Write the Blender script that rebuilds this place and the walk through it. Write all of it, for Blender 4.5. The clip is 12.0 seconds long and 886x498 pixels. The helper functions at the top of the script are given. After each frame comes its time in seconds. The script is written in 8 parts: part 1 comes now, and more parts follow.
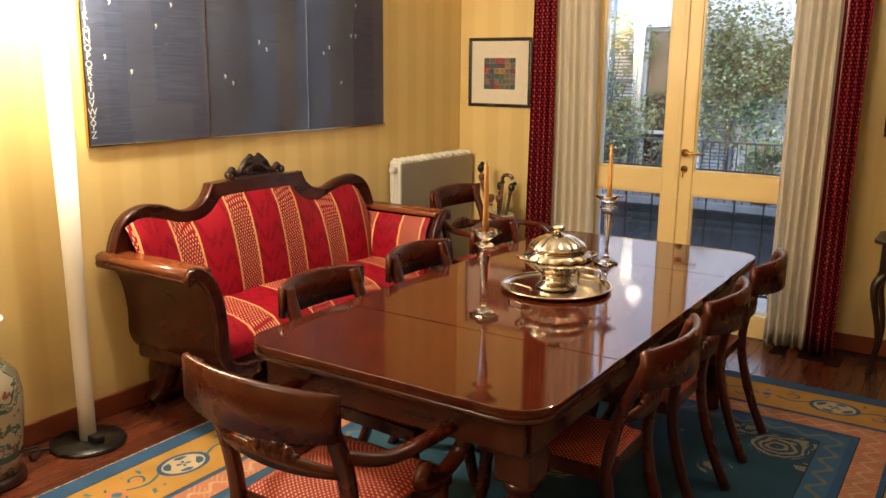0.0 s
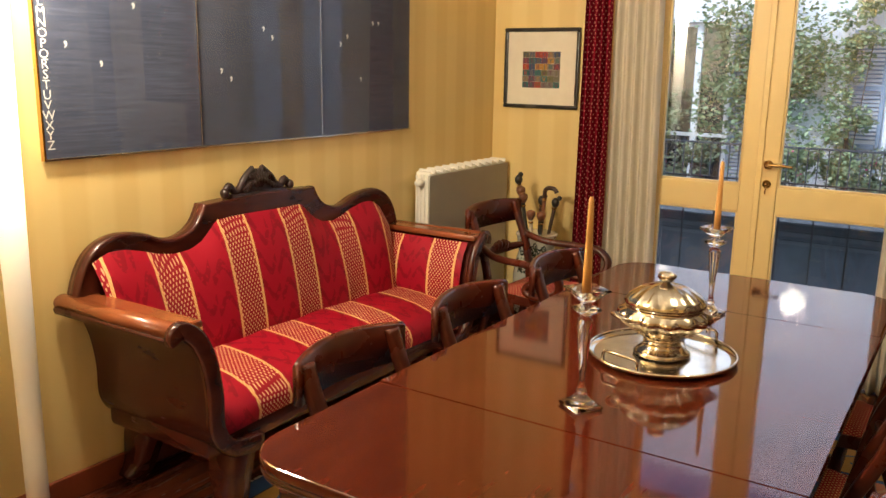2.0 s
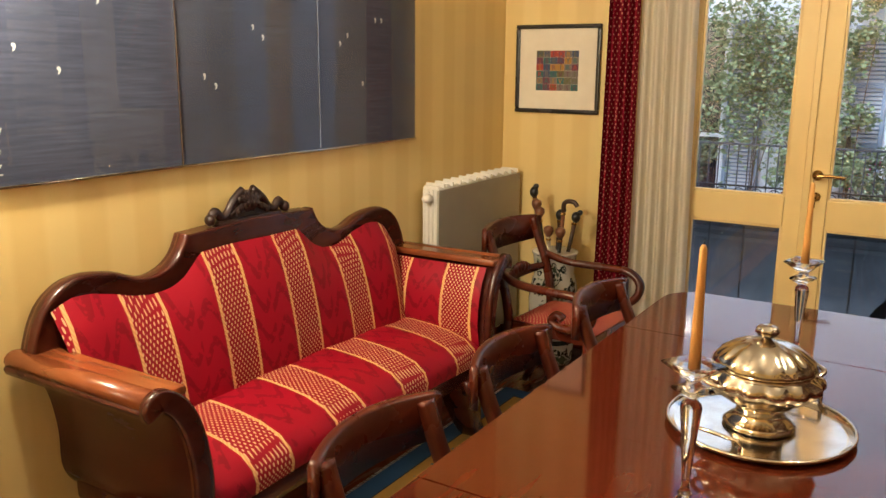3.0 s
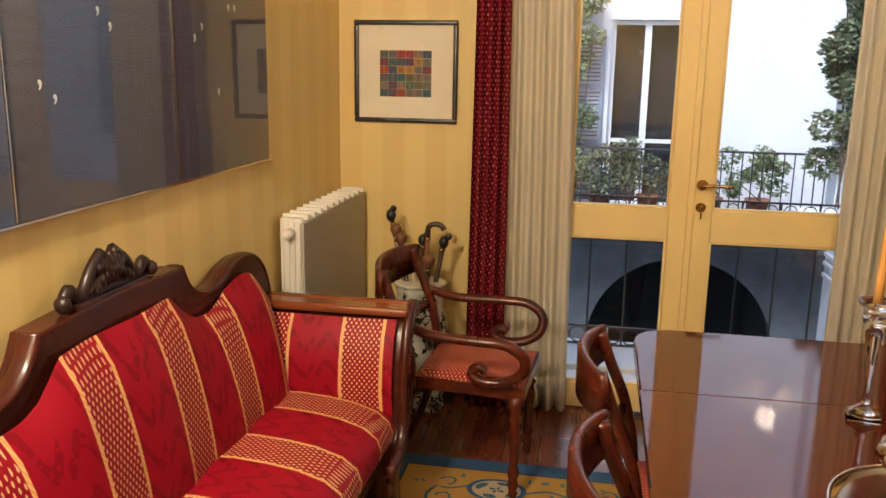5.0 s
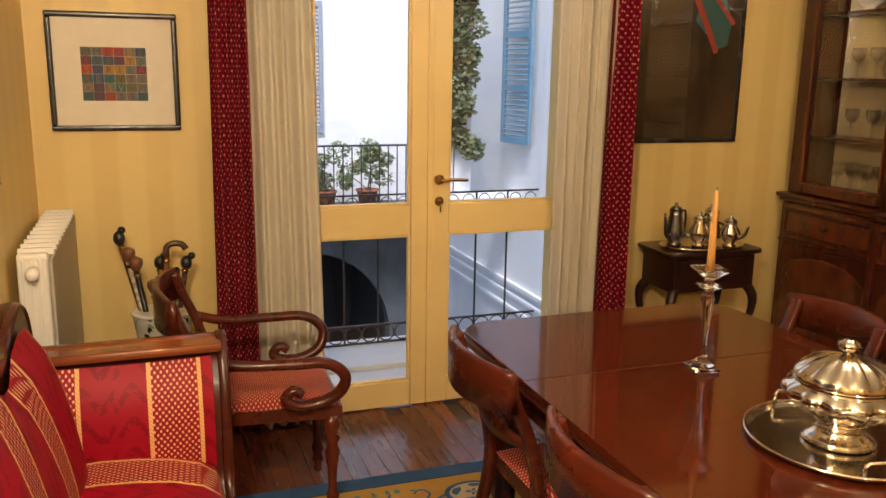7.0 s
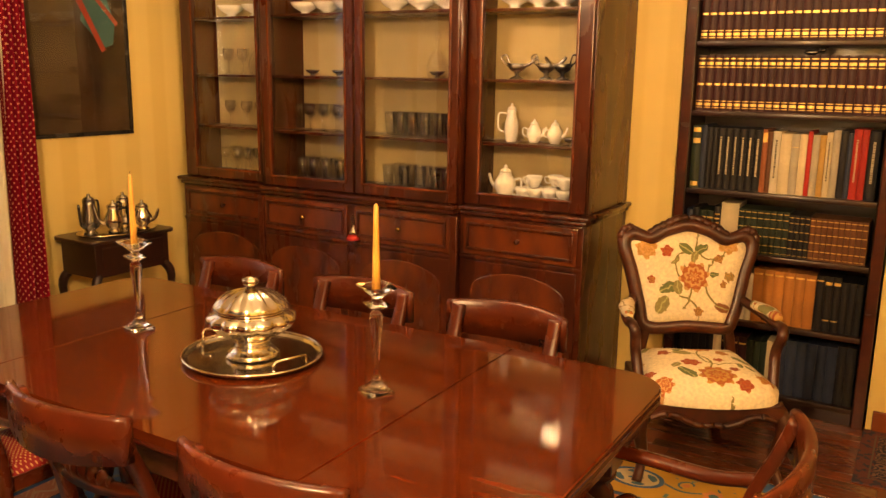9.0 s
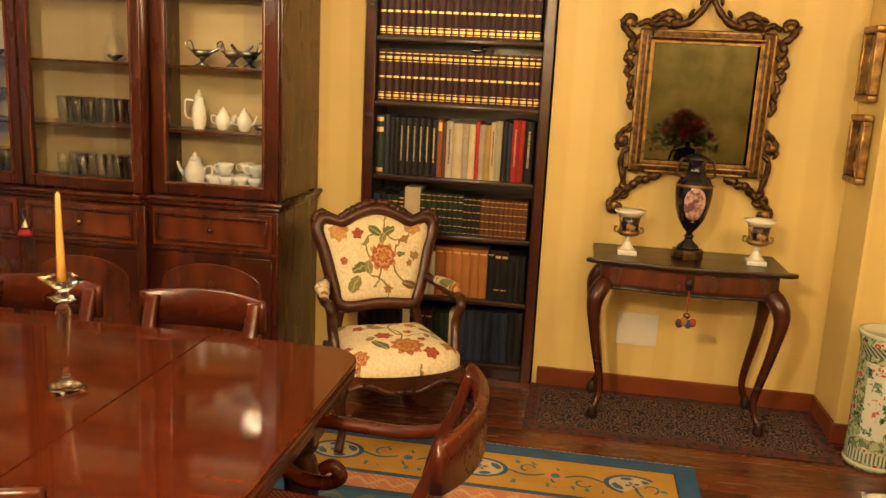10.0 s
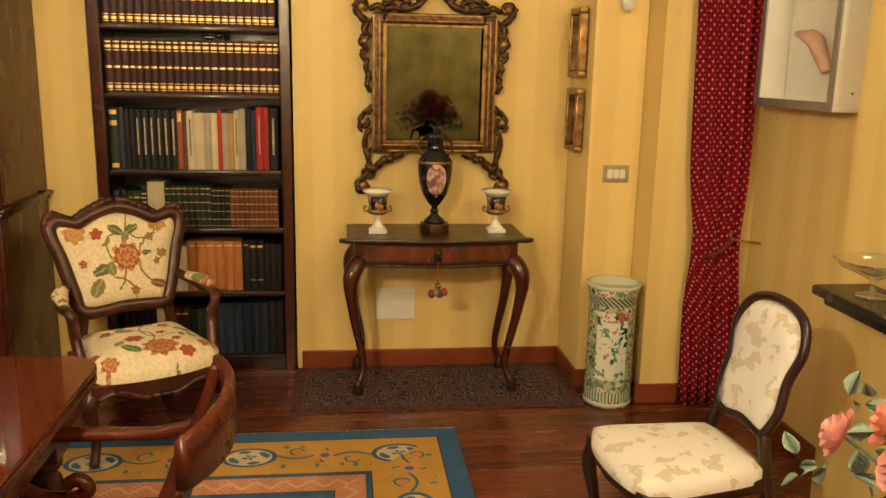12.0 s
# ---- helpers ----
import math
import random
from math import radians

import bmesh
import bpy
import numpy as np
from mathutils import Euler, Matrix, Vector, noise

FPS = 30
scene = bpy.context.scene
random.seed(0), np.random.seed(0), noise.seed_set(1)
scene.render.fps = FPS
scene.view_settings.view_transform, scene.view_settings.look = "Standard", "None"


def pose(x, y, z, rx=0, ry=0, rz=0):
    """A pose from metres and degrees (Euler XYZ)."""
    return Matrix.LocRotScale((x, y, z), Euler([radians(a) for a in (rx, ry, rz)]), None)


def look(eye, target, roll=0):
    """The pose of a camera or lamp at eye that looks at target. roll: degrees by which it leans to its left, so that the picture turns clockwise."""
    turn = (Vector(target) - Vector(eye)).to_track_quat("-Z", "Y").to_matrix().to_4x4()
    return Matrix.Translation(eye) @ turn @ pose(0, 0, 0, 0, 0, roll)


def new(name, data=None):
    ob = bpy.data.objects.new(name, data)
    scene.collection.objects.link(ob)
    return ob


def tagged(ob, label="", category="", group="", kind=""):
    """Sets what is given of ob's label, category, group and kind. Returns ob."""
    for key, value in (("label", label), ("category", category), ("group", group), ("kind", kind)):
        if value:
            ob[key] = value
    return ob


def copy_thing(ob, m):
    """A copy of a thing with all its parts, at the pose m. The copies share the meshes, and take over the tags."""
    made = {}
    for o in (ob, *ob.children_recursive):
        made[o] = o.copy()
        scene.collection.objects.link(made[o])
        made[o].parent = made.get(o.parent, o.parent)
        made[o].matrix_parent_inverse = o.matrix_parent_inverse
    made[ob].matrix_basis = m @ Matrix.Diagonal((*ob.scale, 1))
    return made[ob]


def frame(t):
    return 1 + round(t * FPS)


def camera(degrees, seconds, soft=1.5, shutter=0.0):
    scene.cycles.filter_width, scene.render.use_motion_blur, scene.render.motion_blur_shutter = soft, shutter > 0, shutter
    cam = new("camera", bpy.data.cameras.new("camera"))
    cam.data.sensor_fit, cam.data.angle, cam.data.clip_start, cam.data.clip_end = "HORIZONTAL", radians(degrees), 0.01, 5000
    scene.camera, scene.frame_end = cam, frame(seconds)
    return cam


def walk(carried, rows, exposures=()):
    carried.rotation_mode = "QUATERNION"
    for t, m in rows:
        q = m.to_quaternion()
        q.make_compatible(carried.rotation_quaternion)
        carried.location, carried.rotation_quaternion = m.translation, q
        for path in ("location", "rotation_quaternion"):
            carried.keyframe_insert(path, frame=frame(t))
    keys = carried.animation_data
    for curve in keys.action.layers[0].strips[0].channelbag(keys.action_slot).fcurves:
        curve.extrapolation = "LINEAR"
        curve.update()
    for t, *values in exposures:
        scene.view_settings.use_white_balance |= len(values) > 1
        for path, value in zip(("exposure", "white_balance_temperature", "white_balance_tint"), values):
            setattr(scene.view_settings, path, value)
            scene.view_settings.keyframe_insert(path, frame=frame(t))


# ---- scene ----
cam = camera(56.3, 12.0)
METRES, EYE, TILT, LEAN, TURN = 4.0, 1.58, 0.0, 0.0, 33.3
ROWS = [
    (0.0, 0.0, 0.0, 0.0, 0.13, -12.19, -0.58),
    (0.5, -0.0063, 0.0225, 0.001, 0.06, -12.24, -0.67),
    (1.0, -0.0231, 0.0726, -0.0016, 0.13, -12.31, -0.87),
    (1.5, -0.0428, 0.135, -0.0002, 0.13, -12.38, -0.75),
    (2.0, -0.0516, 0.2052, -0.0036, 0.02, -12.38, -0.89),
    (2.5, -0.065, 0.2685, 0.0001, -0.37, -12.42, -0.73),
    (4.5, -0.2034, 0.4916, 0.0, -13.98, -12.42, -0.59),
    (5.0, -0.2492, 0.5411, 0.0019, -22.68, -12.31, -0.92),
    (5.5, -0.2757, 0.595, 0.001, -29.97, -12.3, -0.84),
    (6.0, -0.3009, 0.6519, -0.0048, -35.37, -12.35, -0.71),
    (6.5, -0.3371, 0.6835, -0.0014, -42.11, -12.22, -0.64),
    (7.0, -0.3876, 0.6869, 0.0021, -52.53, -12.06, -0.86),
    (9.0, -0.4963, 0.6599, 0.0075, -92.56, -11.93, -0.83),
    (9.5, -0.5135, 0.6661, 0.0087, -104.23, -11.96, -1.84),
    (10.0, -0.5221, 0.666, 0.0078, -113.53, -11.99, -2.76),
    (10.5, -0.5339, 0.6609, 0.0085, -120.85, -12.15, -1.67),
    (11.0, -0.542, 0.6583, 0.0083, -125.6, -12.3, -1.49),
    (11.5, -0.5453, 0.6553, 0.009, -128.18, -12.41, -1.36),
    (12.0, -0.5446, 0.6526, 0.0084, -129.87, -12.43, -1.14),
]
walk(cam, [(t, pose(0, 0, EYE, TILT, LEAN, TURN) @ pose(METRES * x, METRES * y, METRES * z, 90 + pitch, roll, yaw)) for t, x, y, z, yaw, pitch, roll in ROWS],
     [(0.0, 1.02, 5350, 11), (2.5, 1.0, 5250, 9), (4.5, 0.80, 5450, 12), (7.2, 0.80, 6000, 15), (8.8, 1.28, 8800, 27), (9.5, 1.26, 7200, 15), (10.5, 1.02, 6200, 7), (12.0, 0.98, 5750, 3)])

# world, sun and lamps
world = bpy.data.worlds.new("sky")
scene.world = world
world.use_nodes = True
wn = world.node_tree.nodes
sky = wn.new("ShaderNodeTexSky")
sky.sky_type, sky.sun_disc = "NISHITA", False
sky.sun_elevation, sky.sun_rotation = radians(38), radians(200)
wn["Background"].inputs["Strength"].default_value = 0.15
world.node_tree.links.new(sky.outputs[0], wn["Background"].inputs[0])
sun = new("sun", bpy.data.lights.new("sun", "SUN"))
sun.data.energy, sun.data.angle, sun.data.color = 2.5, radians(14), (1, 0.95, 0.88)
sun.matrix_world = look((0, 0, 30), (7, 19, 0))


def lamp(name, place, watts, radius, color):
    ob = new(name, bpy.data.lights.new(name, "POINT"))
    ob.data.energy, ob.data.shadow_soft_size, ob.data.color = watts, radius, color
    ob.location = place
    return ob


WARM = (1.0, 0.76, 0.47)
lamp("chandelier_light", (-0.75, 3.10, 2.26), 24, 0.07, WARM)
lamp("floor_lamp_light", (-2.97, 1.93, 2.20), 72, 0.08, WARM)
# fill lamp without a fixture, added to brighten the south end
lamp("added_fill_light", (-2.3, -0.5, 2.5), 36, 0.14, WARM)

# materials


def mat(name, c1, c2=None, scale=6.0, rough=0.5, metal=0.0, bump=0.0, bscale=40.0, stretch=(1, 1, 1), coat=0.0, rand=0.0, emit=None, power=0.0, spec=0.5, sheen=0.0):
    """A surface: two tones of noise, fine relief, and a random value per object if rand."""
    m = bpy.data.materials.new(name)
    m.use_nodes = True
    nt = m.node_tree
    n, l = nt.nodes, nt.links
    b = n["Principled BSDF"]
    b.inputs["Roughness"].default_value = rough
    b.inputs["Metallic"].default_value = metal
    b.inputs["Coat Weight"].default_value = coat
    b.inputs["Coat Roughness"].default_value = 0.08
    b.inputs["Specular IOR Level"].default_value = spec
    b.inputs["Sheen Weight"].default_value = sheen
    tc = n.new("ShaderNodeTexCoord")
    mp = n.new("ShaderNodeMapping")
    mp.inputs["Scale"].default_value = stretch
    l.new(tc.outputs["Object"], mp.inputs[0])
    noi = n.new("ShaderNodeTexNoise")
    noi.inputs["Scale"].default_value = scale
    noi.inputs["Detail"].default_value = 6
    l.new(mp.outputs[0], noi.inputs[0])
    ramp = n.new("ShaderNodeValToRGB")
    ramp.color_ramp.elements[0].position, ramp.color_ramp.elements[1].position = 0.3, 0.7
    ramp.color_ramp.elements[0].color = (*c1, 1)
    ramp.color_ramp.elements[1].color = (*(c2 or c1), 1)
    l.new(noi.outputs[0], ramp.inputs[0])
    col = ramp.outputs[0]
    if rand:
        oi = n.new("ShaderNodeObjectInfo")
        mr = n.new("ShaderNodeMapRange")
        mr.inputs["To Min"].default_value, mr.inputs["To Max"].default_value = 1 - rand, 1 + rand
        l.new(oi.outputs["Random"], mr.inputs[0])
        hs = n.new("ShaderNodeHueSaturation")
        l.new(mr.outputs[0], hs.inputs["Value"])
        l.new(col, hs.inputs["Color"])
        col = hs.outputs[0]
    l.new(col, b.inputs["Base Color"])
    rr = n.new("ShaderNodeMapRange")
    rr.inputs["To Min"].default_value, rr.inputs["To Max"].default_value = max(rough - 0.06, 0), min(rough + 0.08, 1)
    l.new(noi.outputs[0], rr.inputs[0])
    l.new(rr.outputs[0], b.inputs["Roughness"])
    if bump:
        fine = n.new("ShaderNodeTexNoise")
        fine.inputs["Scale"].default_value = bscale
        fine.inputs["Detail"].default_value = 3
        l.new(mp.outputs[0], fine.inputs[0])
        bp = n.new("ShaderNodeBump")
        bp.inputs["Strength"].default_value, bp.inputs["Distance"].default_value = bump, 0.004
        l.new(fine.outputs[0], bp.inputs["Height"])
        l.new(bp.outputs[0], b.inputs["Normal"])
    if emit:
        b.inputs["Emission Color"].default_value = (*emit, 1)
        b.inputs["Emission Strength"].default_value = power
    return m


def node_of(m):
    return m.node_tree.nodes, m.node_tree.links, m.node_tree.nodes["Principled BSDF"]


SHEERT = mat("ivory_sheer_linen", (0.86, 0.80, 0.67), (0.81, 0.75, 0.61), scale=6, rough=0.9)
_n, _l, _b = node_of(SHEERT)
_tr, _mx = _n.new("ShaderNodeBsdfTranslucent"), _n.new("ShaderNodeMixShader")
_tr.inputs[0].default_value = (0.82, 0.80, 0.74, 1)
_mx.inputs[0].default_value = 0.42
_l.new(_b.outputs[0], _mx.inputs[1])
_l.new(_tr.outputs[0], _mx.inputs[2])
_l.new(_mx.outputs[0], _n["Material Output"].inputs[0])


class Graph:
    """Small arithmetic on node sockets, for patterns."""

    def __init__(self, m, coord="Object"):
        self.n, self.l, self.b = node_of(m)
        tc = self.n.new("ShaderNodeTexCoord")
        self.src = tc.outputs[coord]
        sep = self.n.new("ShaderNodeSeparateXYZ")
        self.l.new(self.src, sep.inputs[0])
        self.x, self.y, self.z = sep.outputs

    def f(self, op, a, b=0.0, c=0.0):
        nd = self.n.new("ShaderNodeMath")
        nd.operation = op
        for i, v in enumerate((a, b, c)):
            if isinstance(v, (int, float)):
                nd.inputs[i].default_value = v
            else:
                self.l.new(v, nd.inputs[i])
        return nd.outputs[0]

    def band(self, v, lo, hi):
        return self.f("MULTIPLY", self.f("GREATER_THAN", v, lo), self.f("LESS_THAN", v, hi))

    def noise(self, scale, detail=4.0, vec=None):
        nd = self.n.new("ShaderNodeTexNoise")
        nd.inputs["Scale"].default_value, nd.inputs["Detail"].default_value = scale, detail
        self.l.new(vec or self.src, nd.inputs[0])
        return nd.outputs[0]

    def mix(self, fac, a, b):
        nd = self.n.new("ShaderNodeMix")
        nd.data_type = "RGBA"
        for i, v in ((0, fac), (6, a), (7, b)):
            if isinstance(v, (int, float)):
                nd.inputs[i].default_value = v
            elif isinstance(v, tuple):
                nd.inputs[i].default_value = (*v, 1)
            else:
                self.l.new(v, nd.inputs[i])
        return nd.outputs[2]

    def base(self, col):
        self.l.new(col, self.b.inputs["Base Color"])

    def bump(self, h, strength=0.3, dist=0.003):
        bp = self.n.new("ShaderNodeBump")
        bp.inputs["Strength"].default_value, bp.inputs["Distance"].default_value = strength, dist
        self.l.new(h, bp.inputs["Height"])
        self.l.new(bp.outputs[0], self.b.inputs["Normal"])


def wallpaper(name, axis):
    m = mat(name, (0.7, 0.5, 0.17), rough=0.55)
    g = Graph(m)
    v = g.x if axis == "x" else g.y
    s = g.f("SINE", g.f("MULTIPLY", v, 2 * math.pi / 0.21))
    s = g.f("SMOOTH_MAX", g.f("SMOOTH_MIN", g.f("MULTIPLY", s, 3.0), 1.0, 0.3), -1.0, 0.3)
    s = g.f("MULTIPLY_ADD", s, 0.5, 0.5)
    fine = g.noise(60, 3)
    s2 = g.f("ADD", g.f("MULTIPLY", s, 0.75), g.f("MULTIPLY", g.noise(5.0, 5), 0.4))
    g.base(g.mix(s2, (0.72, 0.53, 0.19), (0.78, 0.60, 0.235)))
    g.l.new(g.f("MULTIPLY_ADD", s, 0.10, 0.45), g.b.inputs["Roughness"])
    g.bump(fine, 0.12, 0.002)
    return m


WALL_X = wallpaper("yellow_wallpaper_x", "x")
WALL_Y = wallpaper("yellow_wallpaper_y", "y")
MAHOG = mat("mahogany", (0.075, 0.015, 0.007), (0.036, 0.007, 0.004), scale=5, rough=0.24, bump=0.03, bscale=60, stretch=(1, 1, 3), coat=0.1)
HONEY = mat("honey_polished_wood", (0.26, 0.072, 0.018), (0.16, 0.04, 0.011), scale=4, rough=0.22, stretch=(0.8, 7, 7), coat=0.2)
MAHOGY = mat("mahogany_flat_grain", (0.088, 0.0165, 0.005), (0.055, 0.0095, 0.0035), scale=4, rough=0.065, stretch=(7, 0.8, 7), coat=0.05, spec=0.38)
for lk in list(MAHOGY.node_tree.nodes["Principled BSDF"].inputs["Roughness"].links):
    MAHOGY.node_tree.links.remove(lk)
MAHOGY.node_tree.nodes["Principled BSDF"].inputs["Roughness"].default_value = 0.06
CHAIRW = mat("chair_mahogany", (0.105, 0.018, 0.006), (0.036, 0.0065, 0.003), scale=7, rough=0.27, bump=0.02, bscale=50, coat=0.04, spec=0.4)
CABW = mat("cabinet_mahogany", (0.082, 0.015, 0.005), (0.028, 0.0055, 0.0025), scale=3.5, rough=0.27, bump=0.04, bscale=40, stretch=(3, 3, 0.7), coat=0.1)
DARKW = mat("dark_stained_wood", (0.032, 0.009, 0.006), (0.014, 0.005, 0.004), scale=5, rough=0.33, bump=0.08, bscale=50, stretch=(4, 1, 1), coat=0.2)
SKIRT = mat("red_brown_skirting_wood", (0.23, 0.055, 0.018), (0.15, 0.035, 0.013), scale=4, rough=0.35, bump=0.05)
PLANK = mat("parquet_wood", (0.15, 0.038, 0.015), (0.08, 0.020, 0.009), scale=5, rough=0.25, bump=0.06, bscale=60, stretch=(6, 0.8, 1), coat=0.1, rand=0.28)
DOORP = mat("cream_door_paint", (0.80, 0.62, 0.27), (0.76, 0.57, 0.24), scale=3, rough=0.35, bump=0.05, bscale=30)
WHITE = mat("white_enamel", (0.78, 0.76, 0.70), (0.74, 0.71, 0.64), scale=4, rough=0.35)
CEIL = mat("white_ceiling_plaster", (0.64, 0.61, 0.52), (0.60, 0.56, 0.47), scale=3, rough=0.8, bump=0.1)
BRASS = mat("worn_brass", (0.62, 0.40, 0.14), (0.45, 0.27, 0.08), scale=12, rough=0.25, metal=1)
SILVER = mat("polished_silver", (0.74, 0.69, 0.60), (0.56, 0.50, 0.41), scale=14, rough=0.13, metal=1)
PEWTER = mat("dark_pewter", (0.35, 0.34, 0.33), (0.2, 0.2, 0.2), scale=12, rough=0.25, metal=1)
BLACK = mat("black_lacquer", (0.012, 0.011, 0.010), (0.02, 0.018, 0.016), rough=0.25)
IRON = mat("black_iron", (0.03, 0.032, 0.036), (0.045, 0.045, 0.05), scale=20, rough=0.5, bump=0.1)
GILT = mat("worn_gilt_wood", (0.48, 0.30, 0.10), (0.14, 0.07, 0.028), scale=22, rough=0.34, metal=0.75, bump=0.25, bscale=80)
OLDGILT = mat("dark_carved_gilt", (0.15, 0.075, 0.026), (0.014, 0.008, 0.005), scale=44, rough=0.30, metal=0.6, bump=0.5, bscale=90)
SHEER = mat("ivory_linen", (0.80, 0.77, 0.68), (0.77, 0.73, 0.64), scale=9, rough=0.9, bump=0.08, bscale=300)
PORC = mat("white_porcelain", (0.80, 0.79, 0.74), (0.76, 0.74, 0.68), scale=5, rough=0.12, coat=0.4)
CANDLE = mat("honey_wax", (0.66, 0.36, 0.09), (0.56, 0.28, 0.06), scale=8, rough=0.45)


def glass(name, tint=(1, 1, 1), rough=0.0, ior=1.5):
    m = mat(name, tint, rough=rough)
    _, l, b = node_of(m)
    for k in list(b.inputs["Roughness"].links):
        l.remove(k)
    b.inputs["Roughness"].default_value = rough
    b.inputs["Transmission Weight"].default_value = 1.0
    b.inputs["IOR"].default_value = ior
    return m


CRYSTAL = glass("cut_crystal", (1.0, 1.0, 1.0), 0.0, 1.38)


def pane_mat(name, gloss=0.06):
    """A thin pane: clear, with a reflection that grows at grazing angles."""
    m = bpy.data.materials.new(name)
    m.use_nodes = True
    n, l = m.node_tree.nodes, m.node_tree.links
    n.remove(n["Principled BSDF"])
    mixn, tr, gl, fr = (n.new("ShaderNode" + k) for k in ("MixShader", "BsdfTransparent", "BsdfGlossy", "LayerWeight"))
    pw = n.new("ShaderNodeMath")
    pw.operation = "POWER"
    pw.inputs[1].default_value = 4.5
    fr.inputs["Blend"].default_value = 0.5
    gl.inputs["Roughness"].default_value = 0.01
    ad = n.new("ShaderNodeMath")
    ad.operation = "MULTIPLY_ADD"
    ad.inputs[1].default_value, ad.inputs[2].default_value = 0.85, gloss
    l.new(fr.outputs["Facing"], pw.inputs[0])
    l.new(pw.outputs[0], ad.inputs[0])
    l.new(ad.outputs[0], mixn.inputs[0])
    l.new(tr.outputs[0], mixn.inputs[1])
    l.new(gl.outputs[0], mixn.inputs[2])
    l.new(mixn.outputs[0], n["Material Output"].inputs[0])
    return m


PANE = pane_mat("window_pane", 0.05)
TUMBLER = pane_mat("clear_drinking_glass", 0.16)
ARTGLASS = pane_mat("picture_glazing", 0.022)


def dotted(name, red, dot, pitch=0.016):
    """A red cloth with small woven gold dots in a diamond grid."""
    m = mat(name, red, rough=0.75)
    g = Graph(m)
    s = g.f("ADD", g.x, g.z)
    col = dots(g, s, g.y, red, dot, pitch)
    g.base(col)
    g.bump(g.noise(400, 2), 0.2, 0.001)
    return m


def dots(g, u, v, red, dot, pitch, limit=1.46):
    a = g.f("COSINE", g.f("MULTIPLY", u, 2 * math.pi / pitch))
    b = g.f("COSINE", g.f("MULTIPLY", v, 2 * math.pi / pitch))
    k = g.f("GREATER_THAN", g.f("ABSOLUTE", g.f("ADD", a, b)), limit)
    return g.mix(k, red, dot)


DOTSEAT = dotted("red_dotted_cloth", (0.30, 0.010, 0.014), (0.66, 0.42, 0.18))


def sofa_cloth(name, axis, start, period=0.335, hw=0.071):
    """Crimson damask with dotted bands edged by gold cords, repeated along one axis."""
    m = mat(name, (0.45, 0.01, 0.02), rough=0.5, spec=0.22)
    g = Graph(m)
    u = g.x if axis == "x" else g.y
    w = g.z if axis == "x" else g.f("ADD", g.x, g.z)
    p = g.f("MODULO", g.f("ADD", g.f("SUBTRACT", u, start), period * 20), period)
    half = period / 2
    d = g.f("ABSOLUTE", g.f("SUBTRACT", p, half))
    isdot = g.f("LESS_THAN", d, hw - 0.003)
    cord = g.band(d, hw - 0.006, hw + 0.006)
    dam = g.f("GREATER_THAN", g.f("SINE", g.f("ADD", g.f("MULTIPLY", g.f("COSINE", g.f("MULTIPLY", p, 2 * math.pi / 0.10)), 1.8), g.f("MULTIPLY", w, 2 * math.pi / 0.09))), 0.55)
    dam = g.f("MULTIPLY", dam, g.f("GREATER_THAN", g.noise(60, 2), 0.42))
    red = g.mix(dam, (0.285, 0.0012, 0.012), (0.20, 0.0008, 0.008))
    dd = dots(g, p, g.f("MULTIPLY", w, 0.8), (0.27, 0.002, 0.012), (0.68, 0.42, 0.21), 0.0175, 1.38)
    twist = g.f("MULTIPLY_ADD", g.f("SINE", g.f("MULTIPLY", g.f("ADD", w, u), 2 * math.pi / 0.012)), 0.2, 0.6)
    gold = g.mix(twist, (0.42, 0.17, 0.05), (0.88, 0.52, 0.2))
    g.base(g.mix(cord, g.mix(isdot, red, dd), gold))
    g.bump(g.f("ADD", g.f("MULTIPLY", cord, 1.5), g.f("MULTIPLY", g.noise(300, 2), 0.3)), 0.35, 0.003)
    return m


def red_curtain(name):
    m = mat(name, (0.30, 0.01, 0.018), rough=0.85, spec=0.15)
    g = Graph(m)
    uv = g.n.new("ShaderNodeTexCoord")
    sp = g.n.new("ShaderNodeSeparateXYZ")
    g.l.new(uv.outputs["UV"], sp.inputs[0])
    g.base(dots(g, sp.outputs[0], sp.outputs[1], (0.17, 0.0008, 0.012), (0.60, 0.26, 0.17), 0.040, 1.68))
    g.bump(g.noise(250, 2), 0.2, 0.001)
    return m


REDCURT = red_curtain("crimson_curtain_cloth")


# mesh helpers


def part(name, bm, material, parent, label="", angle=38):
    if bm.faces:
        mean = sum(f.calc_area() for f in bm.faces) / len(bm.faces)
        for f in bm.faces:
            f.smooth = True
        for e in bm.edges:
            if len(e.link_faces) == 2:
                bend = e.calc_face_angle(0)
                a, b = sorted(f.calc_area() for f in e.link_faces)
                e.smooth = not (bend > radians(angle) or (bend > 0.1 and b > 2.5 * mean and a < 0.2 * b))
    me = bpy.data.meshes.new(name)
    bm.to_mesh(me)
    bm.free()
    me.materials.append(material)
    ob = new(name, me)
    ob.parent = parent
    if label:
        ob["label"] = label
    return ob


def solid(name, bm, material, label="", category="", kind="", group=""):
    """A thing or piece of the setting made of one mesh."""
    ob = part(name, bm, material, None)
    return tagged(ob, label, category, group, kind)


def thing(name, m, label, category, group=""):
    ob = new(name)
    ob.empty_display_size = 0.1
    ob.matrix_world = m
    return tagged(ob, label, category, group)


def B():
    return bmesh.new()


def merge(bm, tmp, m=None):
    if m is not None:
        tmp.transform(m)
    me = bpy.data.meshes.new("tmp")
    tmp.to_mesh(me)
    tmp.free()
    bm.from_mesh(me)
    bpy.data.meshes.remove(me)
    return bm


